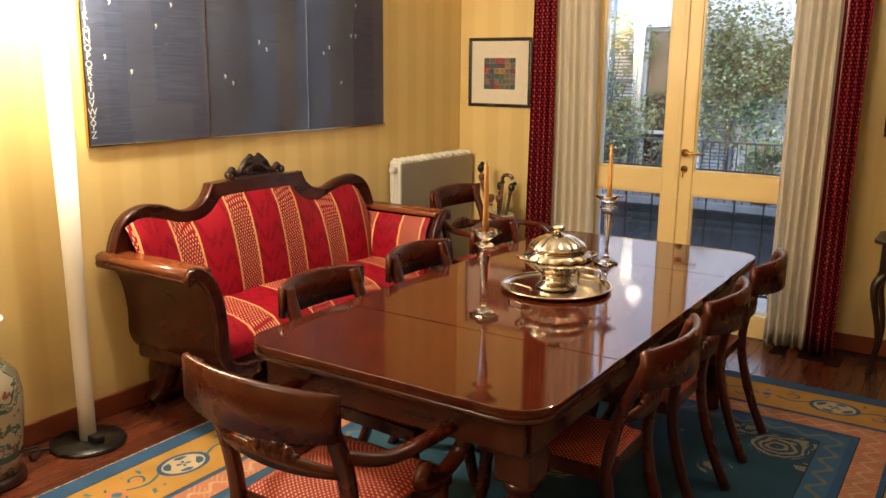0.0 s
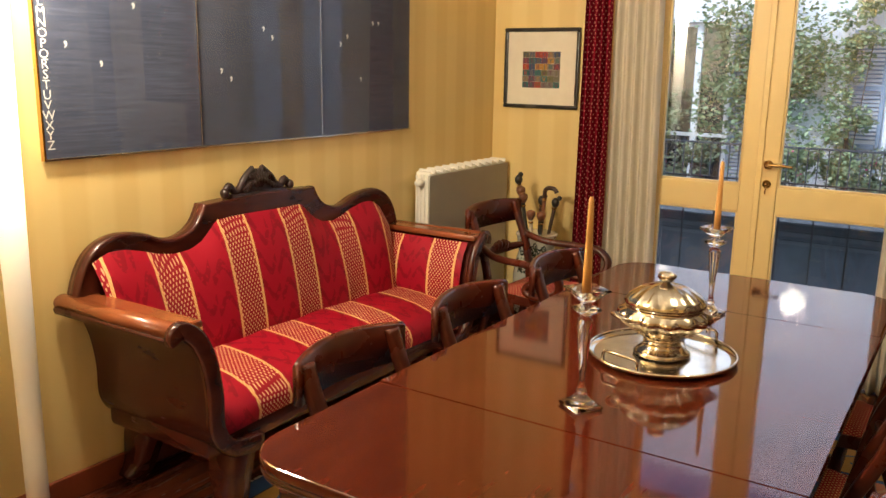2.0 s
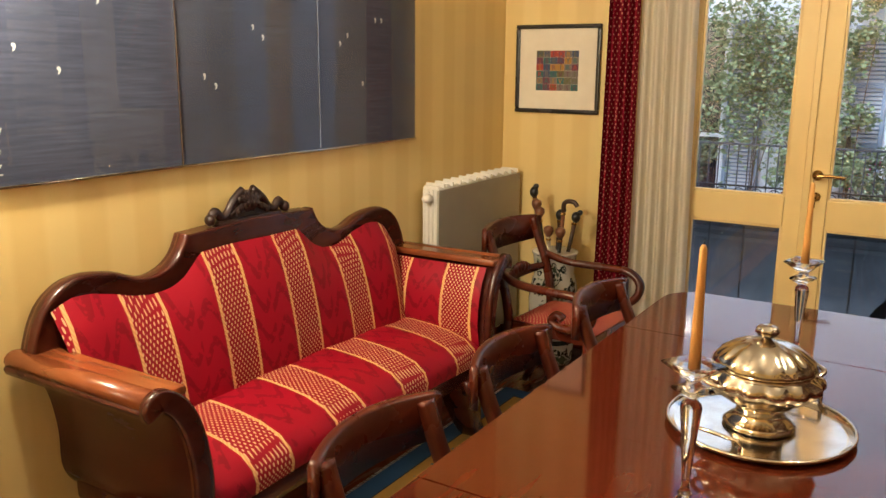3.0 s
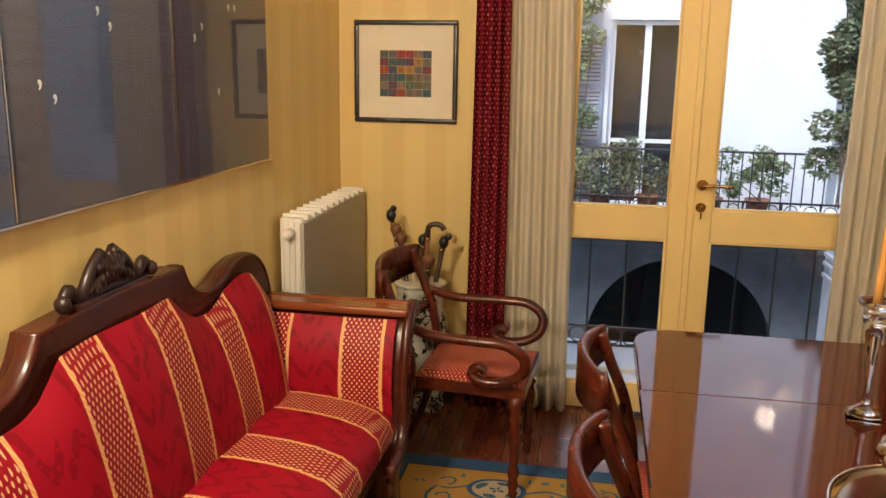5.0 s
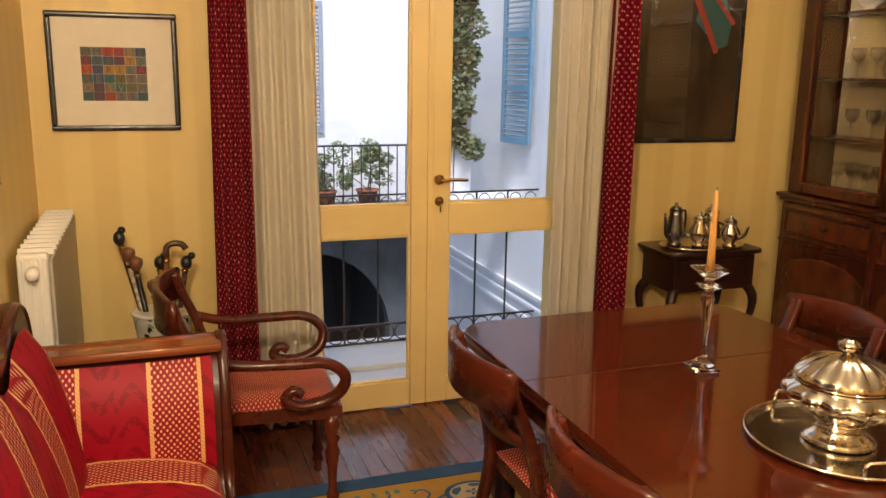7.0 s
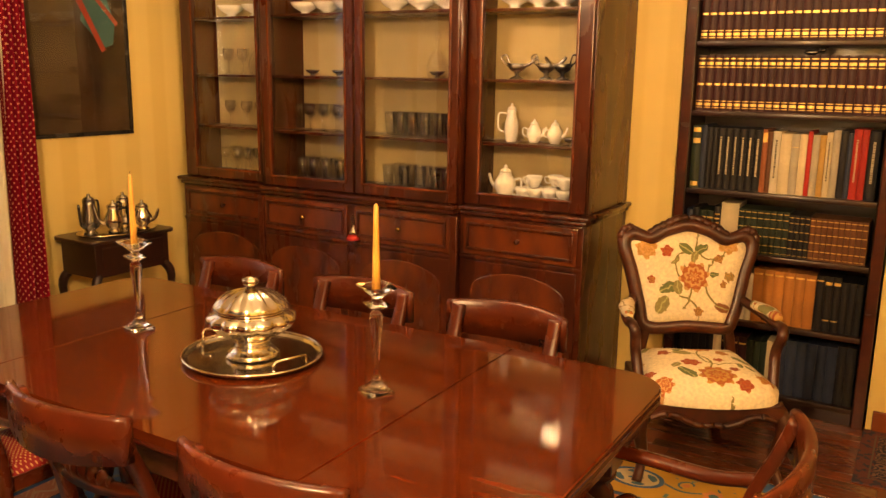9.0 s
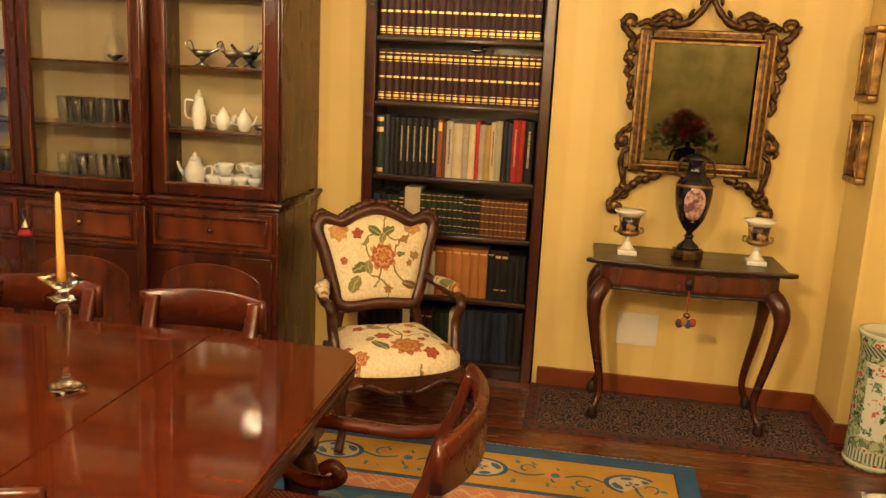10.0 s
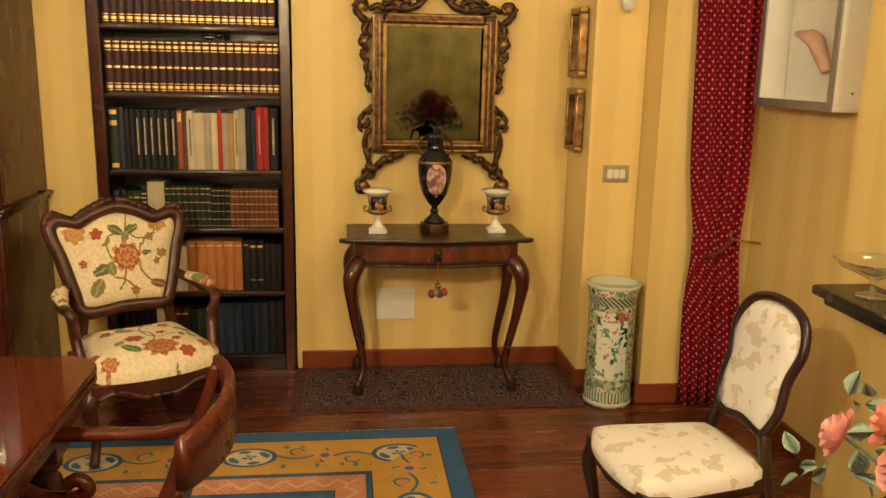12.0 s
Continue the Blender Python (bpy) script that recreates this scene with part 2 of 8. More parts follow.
def box(bm, lo, hi, bev=0.0, seg=2):
    t = bmesh.new()
    c = [(a + b) / 2 for a, b in zip(lo, hi)]
    s = [abs(b - a) for a, b in zip(lo, hi)]
    bmesh.ops.create_cube(t, size=1, matrix=Matrix.Translation(c) @ Matrix.Diagonal((*s, 1)))
    if bev:
        bmesh.ops.bevel(t, geom=t.edges[:], offset=min(bev, min(s) * 0.45), segments=seg, affect="EDGES", profile=0.5)
    return merge(bm, t)


def bx(lo, hi, bev=0.0, seg=2):
    return box(B(), lo, hi, bev, seg)


def lathe(bm, prof, seg=24, at=(0, 0, 0), flute=0, depth=0.0, span=(0, 1)):
    """Turned shape: prof is (radius, height) from the bottom up; flutes give lobes between the heights of span."""
    rings = []
    for r, z in prof:
        ring = []
        for i in range(seg):
            a = 2 * math.pi * i / seg
            k = 1 + (depth * abs(math.sin(a * flute / 2)) - depth / 2 if flute and span[0] <= z <= span[1] else 0)
            ring.append(bm.verts.new((at[0] + r * k * math.cos(a), at[1] + r * k * math.sin(a), at[2] + z)))
        rings.append(ring)
    for a, b in zip(rings, rings[1:]):
        for i in range(seg):
            j = (i + 1) % seg
            bm.faces.new((a[i], a[j], b[j], b[i]))
    if prof[0][0] > 1e-5:
        bm.faces.new(rings[0][::-1])
    if prof[-1][0] > 1e-5:
        bm.faces.new(rings[-1])
    return bm


def smooth_line(pts, n=6):
    """Catmull-Rom through points of any dimension."""
    pts = [Vector(p) for p in pts]
    out = []
    for i in range(len(pts) - 1):
        p0, p1, p2, p3 = pts[max(i - 1, 0)], pts[i], pts[i + 1], pts[min(i + 2, len(pts) - 1)]
        for k in range(n):
            t = k / n
            out.append(0.5 * ((2 * p1) + (p2 - p0) * t + (2 * p0 - 5 * p1 + 4 * p2 - p3) * t * t + (3 * p1 - p0 - 3 * p2 + p3) * t ** 3))
    out.append(pts[-1])
    return out


def sweep(bm, pts, wide, high=None, seg=8, square=False, up=(0, 0, 1), closed=False):
    """A bar along points; wide and high are half sizes, single or one for each point."""
    pts = [Vector(p) for p in pts]
    n = len(pts)
    run = pts[-1] - pts[0]
    if tuple(up) == (0, 0, 1) and abs(run.z) > 0.8 * run.length:
        up = (1, 0, 0)
    ws = wide if isinstance(wide, (list, tuple)) else [wide] * n
    hs = ws if high is None else (high if isinstance(high, (list, tuple)) else [high] * n)
    ws, hs = ([float(np.interp(i / max(n - 1, 1), np.linspace(0, 1, len(w)), w)) for i in range(n)] for w in (ws, hs))
    rings = []
    for i, p in enumerate(pts):
        a, b = (pts[(i - 1) % n], pts[(i + 1) % n]) if closed else (pts[max(i - 1, 0)], pts[min(i + 1, n - 1)])
        d = (b - a).normalized()
        side = d.cross(Vector(up))
        side = side.normalized() if side.length > 1e-4 else Vector((1, 0, 0))
        top = side.cross(d).normalized()
        ring = []
        if square:
            c = 0.75
            prof = [(-c, -1), (c, -1), (1, -c), (1, c), (c, 1), (-c, 1), (-1, c), (-1, -c)]
        else:
            prof = [(math.cos(2 * math.pi * k / seg), math.sin(2 * math.pi * k / seg)) for k in range(seg)]
        for u, v in prof:
            ring.append(bm.verts.new(p + side * u * ws[i] + top * v * hs[i]))
        rings.append(ring)
    m = len(rings[0])
    for a, b in zip(rings, rings[1:] + rings[:1] if closed else rings[1:]):
        for i in range(m):
            j = (i + 1) % m
            bm.faces.new((a[i], a[j], b[j], b[i]))
    if not closed:
        bm.faces.new(rings[0][::-1])
        bm.faces.new(rings[-1])
    return bm


def prism(bm, outline, lo, hi, axis="x", bev=0.0):
    """A plate with the outline (in the two other axes, in order) from lo to hi along axis."""
    t = bmesh.new()
    put = {"x": lambda a, b, c: (c, a, b), "y": lambda a, b, c: (a, c, b), "z": lambda a, b, c: (a, b, c)}[axis]
    f0 = t.faces.new([t.verts.new(put(a, b, lo)) for a, b in outline])
    geo = bmesh.ops.extrude_face_region(t, geom=[f0])
    shift = Vector(put(0, 0, hi - lo))
    bmesh.ops.translate(t, verts=[v for v in geo["geom"] if isinstance(v, bmesh.types.BMVert)], vec=shift)
    bmesh.ops.recalc_face_normals(t, faces=t.faces[:])
    if bev:
        rim = [e for e in t.edges if len(e.link_faces) == 2 and any(len(f.verts) > 4 for f in e.link_faces)]
        bmesh.ops.bevel(t, geom=rim, offset=bev, segments=2, affect="EDGES", profile=0.5, clamp_overlap=True)
    return merge(bm, t)


def ball(bm, at, r, sub=2, squash=(1, 1, 1)):
    t = bmesh.new()
    bmesh.ops.create_icosphere(t, subdivisions=sub, radius=r, matrix=Matrix.Translation(at) @ Matrix.Diagonal((*squash, 1)))
    return merge(bm, t)


def rounded_rect(x0, y0, x1, y1, r, n=6):
    out = []
    for cx, cy, a0 in ((x1 - r, y1 - r, 0), (x0 + r, y1 - r, 90), (x0 + r, y0 + r, 180), (x1 - r, y0 + r, 270)):
        for i in range(n + 1):
            a = radians(a0 + 90 * i / n)
            out.append((cx + r * math.cos(a), cy + r * math.sin(a)))
    return out

# structure: the room
XW, XE, YN, YS = -3.26, 1.06, 5.17, -0.95
YF = YN - 0.15
HIGH = 2.95


def wall(name, lo, hi, material):
    return solid(name, bx(lo, hi), material, kind="structure")


wall("wall_west", (XW - 0.18, 1.62, 0), (XW, YN + 0.3, HIGH), WALL_Y)
wall("wall_west_south", (XW - 0.18, -2.2, 0), (XW, 0.35, HIGH), WALL_Y)
wall("wall_west_lintel", (XW - 0.18, 0.35, 2.15), (XW, 1.62, HIGH), WALL_Y)
wall("hall_wall_end", (-4.9, 0.0, 0), (-4.75, 2.0, HIGH), WALL_Y)
wall("hall_wall_north", (-4.75, 1.62, 0), (XW - 0.18, 1.8, HIGH), WALL_X)
wall("hall_wall_south", (-4.75, 0.17, 0), (XW - 0.18, 0.35, HIGH), WALL_X)
DX0, DX1, DZ1 = -2.27, -0.80, 2.62
wall("wall_north", (XW, YN, 0), (DX0, YN + 0.3, HIGH), WALL_X)
wall("wall_north_east", (DX1, YN, 0), (XE + 0.4, YN + 0.3, HIGH), WALL_X)
wall("wall_north_lintel", (DX0, YN, DZ1), (DX1, YN + 0.3, HIGH), WALL_X)
NB0, NB1, NBZ = 1.25, 2.23, 2.5
wall("wall_east_north", (XE, NB1, 0), (XE + 0.4, YN, HIGH), WALL_Y)
wall("wall_east", (XE, -0.19, 0), (XE + 0.4, NB0, HIGH), WALL_Y)
wall("wall_east_lintel", (XE, NB0, NBZ), (XE + 0.4, NB1, HIGH), WALL_Y)
wall("wall_east_niche", (XE + 0.32, NB0, 0), (XE + 0.4, NB1, NBZ), WALL_Y)
wall("wall_pier", (0.69, -0.45, 0), (XE + 0.4, -0.193, HIGH), WALL_Y)
wall("wall_pier_inner", (0.47, YS - 0.15, 0), (XE + 0.4, -0.453, HIGH), WALL_Y)
wall("wall_south", (-0.50, YS - 0.15, 0), (0.467, YS, HIGH), WALL_X)
wall("wall_chimney_breast", (-1.9, YS - 0.15, 0), (-0.503, -0.80, HIGH), WALL_X)
wall("wall_south_west", (XW, -2.2, 0), (-1.903, -2.05, HIGH), WALL_X)
wall("wall_south_return", (-2.05, -2.047, 0), (-1.903, YS - 0.15, HIGH), WALL_Y)
solid("ceiling", bx((-4.9, -2.3, HIGH), (XE + 0.4, YN + 0.3, HIGH + 0.12)), CEIL, kind="structure")
floor = solid("floor", bx((-4.9, -2.3, -0.2), (XE + 0.4, YN + 0.3, -0.006)), DARKW, kind="structure")


def skirting(name, lo, hi):
    return solid(name, bx(lo, hi, 0.006), SKIRT, kind="structure")


skirting("baseboard", (XW + 0.002, 1.62, 0), (XW + 0.018, YN - 0.002, 0.10))
skirting("baseboard", (XW + 0.02, YN - 0.018, 0), (DX0 - 0.01, YN - 0.002, 0.10))
skirting("baseboard", (DX1 + 0.01, YN - 0.018, 0), (0.42, YN - 0.002, 0.10))
skirting("baseboard", (XE - 0.018, -0.185, 0), (XE - 0.002, 1.225, 0.10))
skirting("baseboard", (0.70, -0.190, 0), (XE - 0.02, -0.174, 0.10))
skirting("baseboard", (0.672, -0.448, 0), (0.688, -0.174, 0.10))
skirting("baseboard", (0.48, -0.450, 0), (0.67, -0.434, 0.10))
skirting("baseboard", (0.452, YS + 0.02, 0), (0.468, -0.434, 0.10))
skirting("baseboard", (-0.50, YS + 0.002, 0), (0.45, YS + 0.018, 0.10))
skirting("baseboard", (XE - 0.018, 2.26, 0), (XE - 0.002, 2.40, 0.10))


# the french window
def door_leaf(name, x0, x1, hinge_left):
    y0, y1 = YF + 0.04, YF + 0.085
    d = solid(name, bx((x0, y0, 0.005), (x0 + 0.09, y1, DZ1 - 0.06), 0.004), DOORP, kind="structure")
    part("stile", bx((x1 - 0.09, y0, 0.005), (x1, y1, DZ1 - 0.06), 0.004), DOORP, d)
    for z0, z1 in ((0.005, 0.13), (0.845, 0.985), (DZ1 - 0.16, DZ1 - 0.06)):
        part("rail", bx((x0 + 0.091, y0 + 0.002, z0), (x1 - 0.091, y1 - 0.002, z1), 0.004), DOORP, d)
    for z0, z1 in ((0.13, 0.845), (0.985, DZ1 - 0.16)):
        for a, b in (((x0 + 0.09, z0), (x0 + 0.102, z1)), ((x1 - 0.102, z0), (x1 - 0.09, z1)), ((x0 + 0.102, z0), (x1 - 0.102, z0 + 0.012)), ((x0 + 0.102, z1 - 0.012), (x1 - 0.102, z1))):
            part("glazing_bead", bx((a[0], y0 + 0.008, a[1]), (b[0], y1 - 0.012, b[1]), 0.003), DOORP, d)
        glass_ = bx((x0 + 0.095, y0 + 0.022, z0 + 0.004), (x1 - 0.095, y0 + 0.026, z1 - 0.004))
        for v in glass_.verts:
            v.co.y -= (v.co.z - z0) * 0.008
        p = part("pane", glass_, PANE, d, "clear window glass")
        p.visible_shadow = False
    return d


XM = -1.60
tagged(door_leaf("window_1", DX0 + 0.05, XM, True), "cream painted glazed balcony door leaf")
leaf2 = tagged(door_leaf("window_2", XM + 0.004, DX1 - 0.05, False), "cream painted glazed balcony door leaf with brass handle")
part("door_handle", sweep(lathe(B(), [(0.024, 0), (0.024, 0.008), (0.01, 0.012), (0.01, 0.05)], 16), smooth_line([(0, 0, 0.045), (0.05, 0.004, 0.05), (0.125, 0, 0.048)], 5), 0.008, up=(0, 0, 1)), BRASS, leaf2, "worn brass lever handle").matrix_basis = Matrix.Translation((XM + 0.045, YF + 0.04, 1.10)) @ pose(0, 0, 0, 90, 0, 0)
part("key_plate", lathe(B(), [(0.02, 0), (0.022, 0.006), (0.008, 0.010), (0.006, 0.03)], 16), BRASS, leaf2).matrix_basis = Matrix.Translation((XM + 0.045, YF + 0.04, 1.0)) @ pose(0, 0, 0, 90, 0, 0)
part("key", bx((-0.003, -0.028, -0.05), (0.003, -0.022, 0.012), 0.002), BRASS, leaf2).matrix_basis = Matrix.Translation((XM + 0.045, YF + 0.04, 1.0))
for z in (0.2, 1.3, 2.3):
    part("hinge", bx((XM - 0.012, YF + 0.030, z), (XM - 0.004, YF + 0.041, z + 0.05), 0.002), BRASS, leaf2)
fr = solid("window_frame", bx((DX0 + 0.002, YF + 0.02, 0), (DX0 + 0.048, YN + 0.12, DZ1 - 0.002), 0.004), DOORP, kind="structure")
part("jamb", bx((DX1 - 0.048, YF + 0.02, 0), (DX1 - 0.002, YN + 0.12, DZ1 - 0.002), 0.004), DOORP, fr)
part("head", bx((DX0 + 0.05, YF + 0.02, DZ1 - 0.055), (DX1 - 0.05, YN + 0.12, DZ1 - 0.002), 0.004), DOORP, fr)
part("cover_strip", bx((XM - 0.014, YF + 0.028, 0.01), (XM + 0.016, YF + 0.040, DZ1 - 0.065), 0.004), DOORP, fr)

# big carpet
RX0, RX1, RY0, RY1 = -2.80, 0.215, 0.50, 4.39


def carpet_mat():
    m = mat("chinese_carpet_wool", (0.05, 0.14, 0.2), rough=0.95, spec=0.1)
    g = Graph(m)
    dx = g.f("MINIMUM", g.f("SUBTRACT", g.x, RX0), g.f("SUBTRACT", RX1, g.x))
    dy = g.f("MINIMUM", g.f("SUBTRACT", g.y, RY0), g.f("SUBTRACT", RY1, g.y))
    d = g.f("MINIMUM", dx, dy)
    isx = g.f("LESS_THAN", dx, dy)
    along = g.f("ADD", g.f("MULTIPLY", isx, g.y), g.f("MULTIPLY", g.f("SUBTRACT", 1.0, isx), g.x))
    blue, blue2, yel, pink, cream = (0.045, 0.105, 0.22), (0.06, 0.14, 0.26), (0.44, 0.255, 0.055), (0.46, 0.20, 0.11), (0.52, 0.42, 0.27)
    dark = (0.04, 0.035, 0.045)
    # medallions in the yellow border
    per = 0.62
    p = g.f("SUBTRACT", g.f("MODULO", g.f("ADD", along, 20.0), per), per / 2)
    q = g.f("SUBTRACT", d, 0.235)
    r = g.f("SQRT", g.f("ADD", g.f("MULTIPLY", g.f("MULTIPLY", p, p), 0.55), g.f("MULTIPLY", q, q)))
    ang = g.f("ARCTAN2", q, p)
    inside = g.f("LESS_THAN", r, 0.085)
    rim = g.band(r, 0.070, 0.085)
    star = g.f("MULTIPLY", g.f("GREATER_THAN", g.f("ADD", g.f("SINE", g.f("MULTIPLY", ang, 4.0)), g.f("MULTIPLY", g.f("SINE", g.f("MULTIPLY", r, 150.0)), 0.9)), 0.55), g.f("LESS_THAN", r, 0.064))
    away = g.f("GREATER_THAN", g.f("ABSOLUTE", p), 0.115)
    # curling vines with leaves, and a flower half way between the medallions
    step = 0.13
    cell = g.f("DIVIDE", g.f("ADD", p, 2.6), step)
    flip = g.f("SUBTRACT", g.f("MULTIPLY", g.f("GREATER_THAN", g.f("MODULO", cell, 2.0), 1.0), 2.0), 1.0)
    cp = g.f("MULTIPLY", g.f("SUBTRACT", g.f("FRACT", cell), 0.5), step)
    cq = g.f("SUBTRACT", g.f("ADD", q, g.f("MULTIPLY_ADD", g.noise(9, 2), 0.04, -0.02)), g.f("MULTIPLY", flip, 0.038))
    cr = g.f("SQRT", g.f("ADD", g.f("MULTIPLY", cp, cp), g.f("MULTIPLY", cq, cq)))
    curl = g.f("MULTIPLY", g.band(cr, 0.024, 0.034), g.f("GREATER_THAN", g.f("ADD", g.f("MULTIPLY", cq, flip), cp), -0.022))
    vine = g.f("ABSOLUTE", g.f("SUBTRACT", q, g.f("MULTIPLY", g.f("SINE", g.f("MULTIPLY", p, math.pi / step)), 0.022)))
    vv = g.f("MULTIPLY", g.f("MAXIMUM", g.f("LESS_THAN", vine, 0.0065), curl), away)
    bud = g.f("MULTIPLY", g.f("LESS_THAN", g.f("ADD", cr, g.f("MULTIPLY", g.noise(60, 2), 0.012)), 0.021), away)
    leaf = g.f("MULTIPLY", g.f("LESS_THAN", g.f("ABSOLUTE", g.f("SUBTRACT", g.f("ABSOLUTE", q), 0.088)), 0.016), g.f("MULTIPLY", away, g.f("GREATER_THAN", g.f("SINE", g.f("MULTIPLY_ADD", p, 2 * math.pi / 0.065, g.f("MULTIPLY", g.noise(12, 2), 6.0))), 0.55)))
    ends = g.f("SUBTRACT", g.f("ABSOLUTE", p), per / 2)
    er = g.f("SQRT", g.f("ADD", g.f("MULTIPLY", ends, ends), g.f("MULTIPLY", q, q)))
    bloom = g.f("LESS_THAN", g.f("ADD", er, g.f("MULTIPLY", g.f("SINE", g.f("MULTIPLY", g.f("ARCTAN2", q, ends), 7.0)), 0.006)), 0.042)
    ycol = g.mix(vv, yel, (0.06, 0.13, 0.17))
    ycol = g.mix(g.f("MULTIPLY", leaf, g.f("GREATER_THAN", g.noise(11, 2), 0.54)), ycol, (0.09, 0.19, 0.21))
    ycol = g.mix(bud, ycol, (0.48, 0.19, 0.08))
    ycol = g.mix(bloom, ycol, g.mix(g.f("LESS_THAN", er, 0.02), (0.52, 0.22, 0.10), (0.07, 0.16, 0.22)))
    ycol = g.mix(inside, ycol, g.mix(rim, g.mix(star, (0.50, 0.40, 0.26), (0.06, 0.13, 0.2)), blue))
    key = g.f("GREATER_THAN", g.f("SINE", g.f("MULTIPLY", along, 2 * math.pi / 0.11)), 0.1)
    wav = g.f("LESS_THAN", g.f("ABSOLUTE", g.f("SUBTRACT", g.f("SUBTRACT", d, 0.475), g.f("MULTIPLY", g.f("SINE", g.f("MULTIPLY", along, 60.0)), 0.022))), 0.010)
    diag = g.f("GREATER_THAN", g.f("SINE", g.f("MULTIPLY", g.f("ADD", along, d), 2 * math.pi / 0.028)), 0.55)
    pcol = g.mix(g.f("MULTIPLY", diag, key), g.mix(wav, pink, (0.50, 0.34, 0.21)), (0.52, 0.30, 0.17))
    # field flowers
    vor = g.n.new("ShaderNodeTexVoronoi")
    vor.inputs["Scale"].default_value = 2.6
    g.l.new(g.src, vor.inputs["Vector"])
    vd = vor.outputs["Distance"]
    fl = g.f("MULTIPLY", g.f("LESS_THAN", vd, 0.32), g.f("GREATER_THAN", g.f("SINE", g.f("ADD", g.f("MULTIPLY", vd, 75.0), g.f("MULTIPLY", g.noise(14, 2), 14.0))), 0.0))
    field = g.mix(fl, (0.035, 0.085, 0.13), (0.30, 0.26, 0.18))
    f2 = g.f("LESS_THAN", g.f("ABSOLUTE", g.f("SUBTRACT", g.f("SUBTRACT", d, 0.62), g.f("MULTIPLY", g.f("SINE", g.f("MULTIPLY", along, 45.0)), 0.025))), 0.012)
    col = blue
    for lo, c in ((0.088, dark), (0.094, ycol), (0.388, dark), (0.393, blue), (0.415, pcol), (0.533, dark), (0.538, blue), (0.57, g.mix(f2, blue2, (0.17, 0.18, 0.16))), (0.673, dark), (0.678, field)):
        col = g.mix(g.f("GREATER_THAN", d, lo), col, c)
    hs = g.n.new("ShaderNodeHueSaturation")
    g.l.new(g.f("MULTIPLY_ADD", g.noise(7, 6), 0.5, 0.72), hs.inputs["Value"])
    g.l.new(col, hs.inputs["Color"])
    g.base(hs.outputs[0])
    g.bump(g.noise(350, 2), 0.5, 0.003)
    return m


solid("carpet", bx((RX0, RY0, 0.003), (RX1, RY1, 0.014), 0.004), carpet_mat(), "blue and gold wool carpet with flowered borders under the dining table", "carpet")
fringe = B()
random.seed(11)
for i in range(420):
    y = RY0 + 0.004 + i * (RY1 - RY0 - 0.008) / 420
    for x, s in ((RX1, 1), (RX0, -1)):
        sweep(fringe, [(x, y, 0.008), (x + s * 0.022, y + random.uniform(-0.005, 0.005), 0.004)], 0.0025, 0.0015, 4)

# dining table


def rot(z):
    return Matrix.Rotation(radians(z), 4, "Z")


TX0, TX1, TY0, TY1, TZ = -1.875, -0.825, 1.69, 3.96, 0.76
table = thing("dining_table", Matrix.Translation(((TX0 + TX1) / 2, (TY0 + TY1) / 2, 0.014)), "polished mahogany dining table with rounded corners on the carpet", "table")
hx, hy, tz = (TX1 - TX0) / 2, (TY1 - TY0) / 2, TZ - 0.014
cuts = [-hy, 2.20 - 2.825, 2.60 - 2.825, 3.00 - 2.825, 3.40 - 2.825, hy]


def leaf_outline(a, b, first, last, grow=0.0):
    full = rounded_rect(-hx - grow, -hy - grow, hx + grow, hy + grow, 0.13, 8)
    pts = [(x, min(max(y, a), b)) for x, y in full]
    out = []
    for p in pts:
        if not out or (Vector(p) - Vector(out[-1])).length > 1e-4:
            out.append(p)
    if not last:
        out = [p for p in out if p[1] < b - 1e-6 or abs(abs(p[0]) - hx - grow) < 1e-6]
    if not first:
        out = [p for p in out if p[1] > a + 1e-6 or abs(abs(p[0]) - hx - grow) < 1e-6]
    return out


for i in range(5):
    a, b = cuts[i] + (0.0005 if i else 0), cuts[i + 1] - (0.0005 if i < 4 else 0)
    part("tabletop", prism(B(), leaf_outline(a, b, i == 0, i == 4), tz - 0.026, tz, "z", 0.005 if i in (0, 4) else 0.0012), MAHOGY, table)
edge = B()
ring = [(x, y, tz - 0.036) for x, y in rounded_rect(-hx + 0.012, -hy + 0.012, hx - 0.012, hy - 0.012, 0.12, 8)]
sweep(edge, ring, 0.012, 0.011, closed=True)
part("moulding", edge, MAHOG, table)
for lo, hi in (((-hx + 0.07, -hy + 0.06, tz - 0.15), (hx - 0.07, -hy + 0.085, tz - 0.027)), ((-hx + 0.07, hy - 0.085, tz - 0.15), (hx - 0.07, hy - 0.06, tz - 0.027)),
               ((-hx + 0.06, -hy + 0.086, tz - 0.15), (-hx + 0.085, hy - 0.086, tz - 0.027)), ((hx - 0.085, -hy + 0.086, tz - 0.15), (hx - 0.06, hy - 0.086, tz - 0.027))):
    part("apron", bx(lo, hi, 0.003), MAHOG, table)
leg = B()
box(leg, (-0.055, -0.055, tz - 0.26), (0.055, 0.055, tz - 0.028), 0.006)
lathe(leg, [(0.02, 0.0), (0.032, 0.01), (0.03, 0.05), (0.036, 0.07), (0.028, 0.09), (0.038, 0.14), (0.05, 0.26), (0.056, 0.36), (0.045, 0.42), (0.032, 0.44), (0.05, 0.46), (0.052, tz - 0.262)], 20)
for sx in (-1, 1):
    for sy in (-1, 1):
        l = part("leg", leg.copy(), MAHOG, table)
        l.location = (sx * (hx - 0.13), sy * (hy - 0.16), 0)
leg.free()


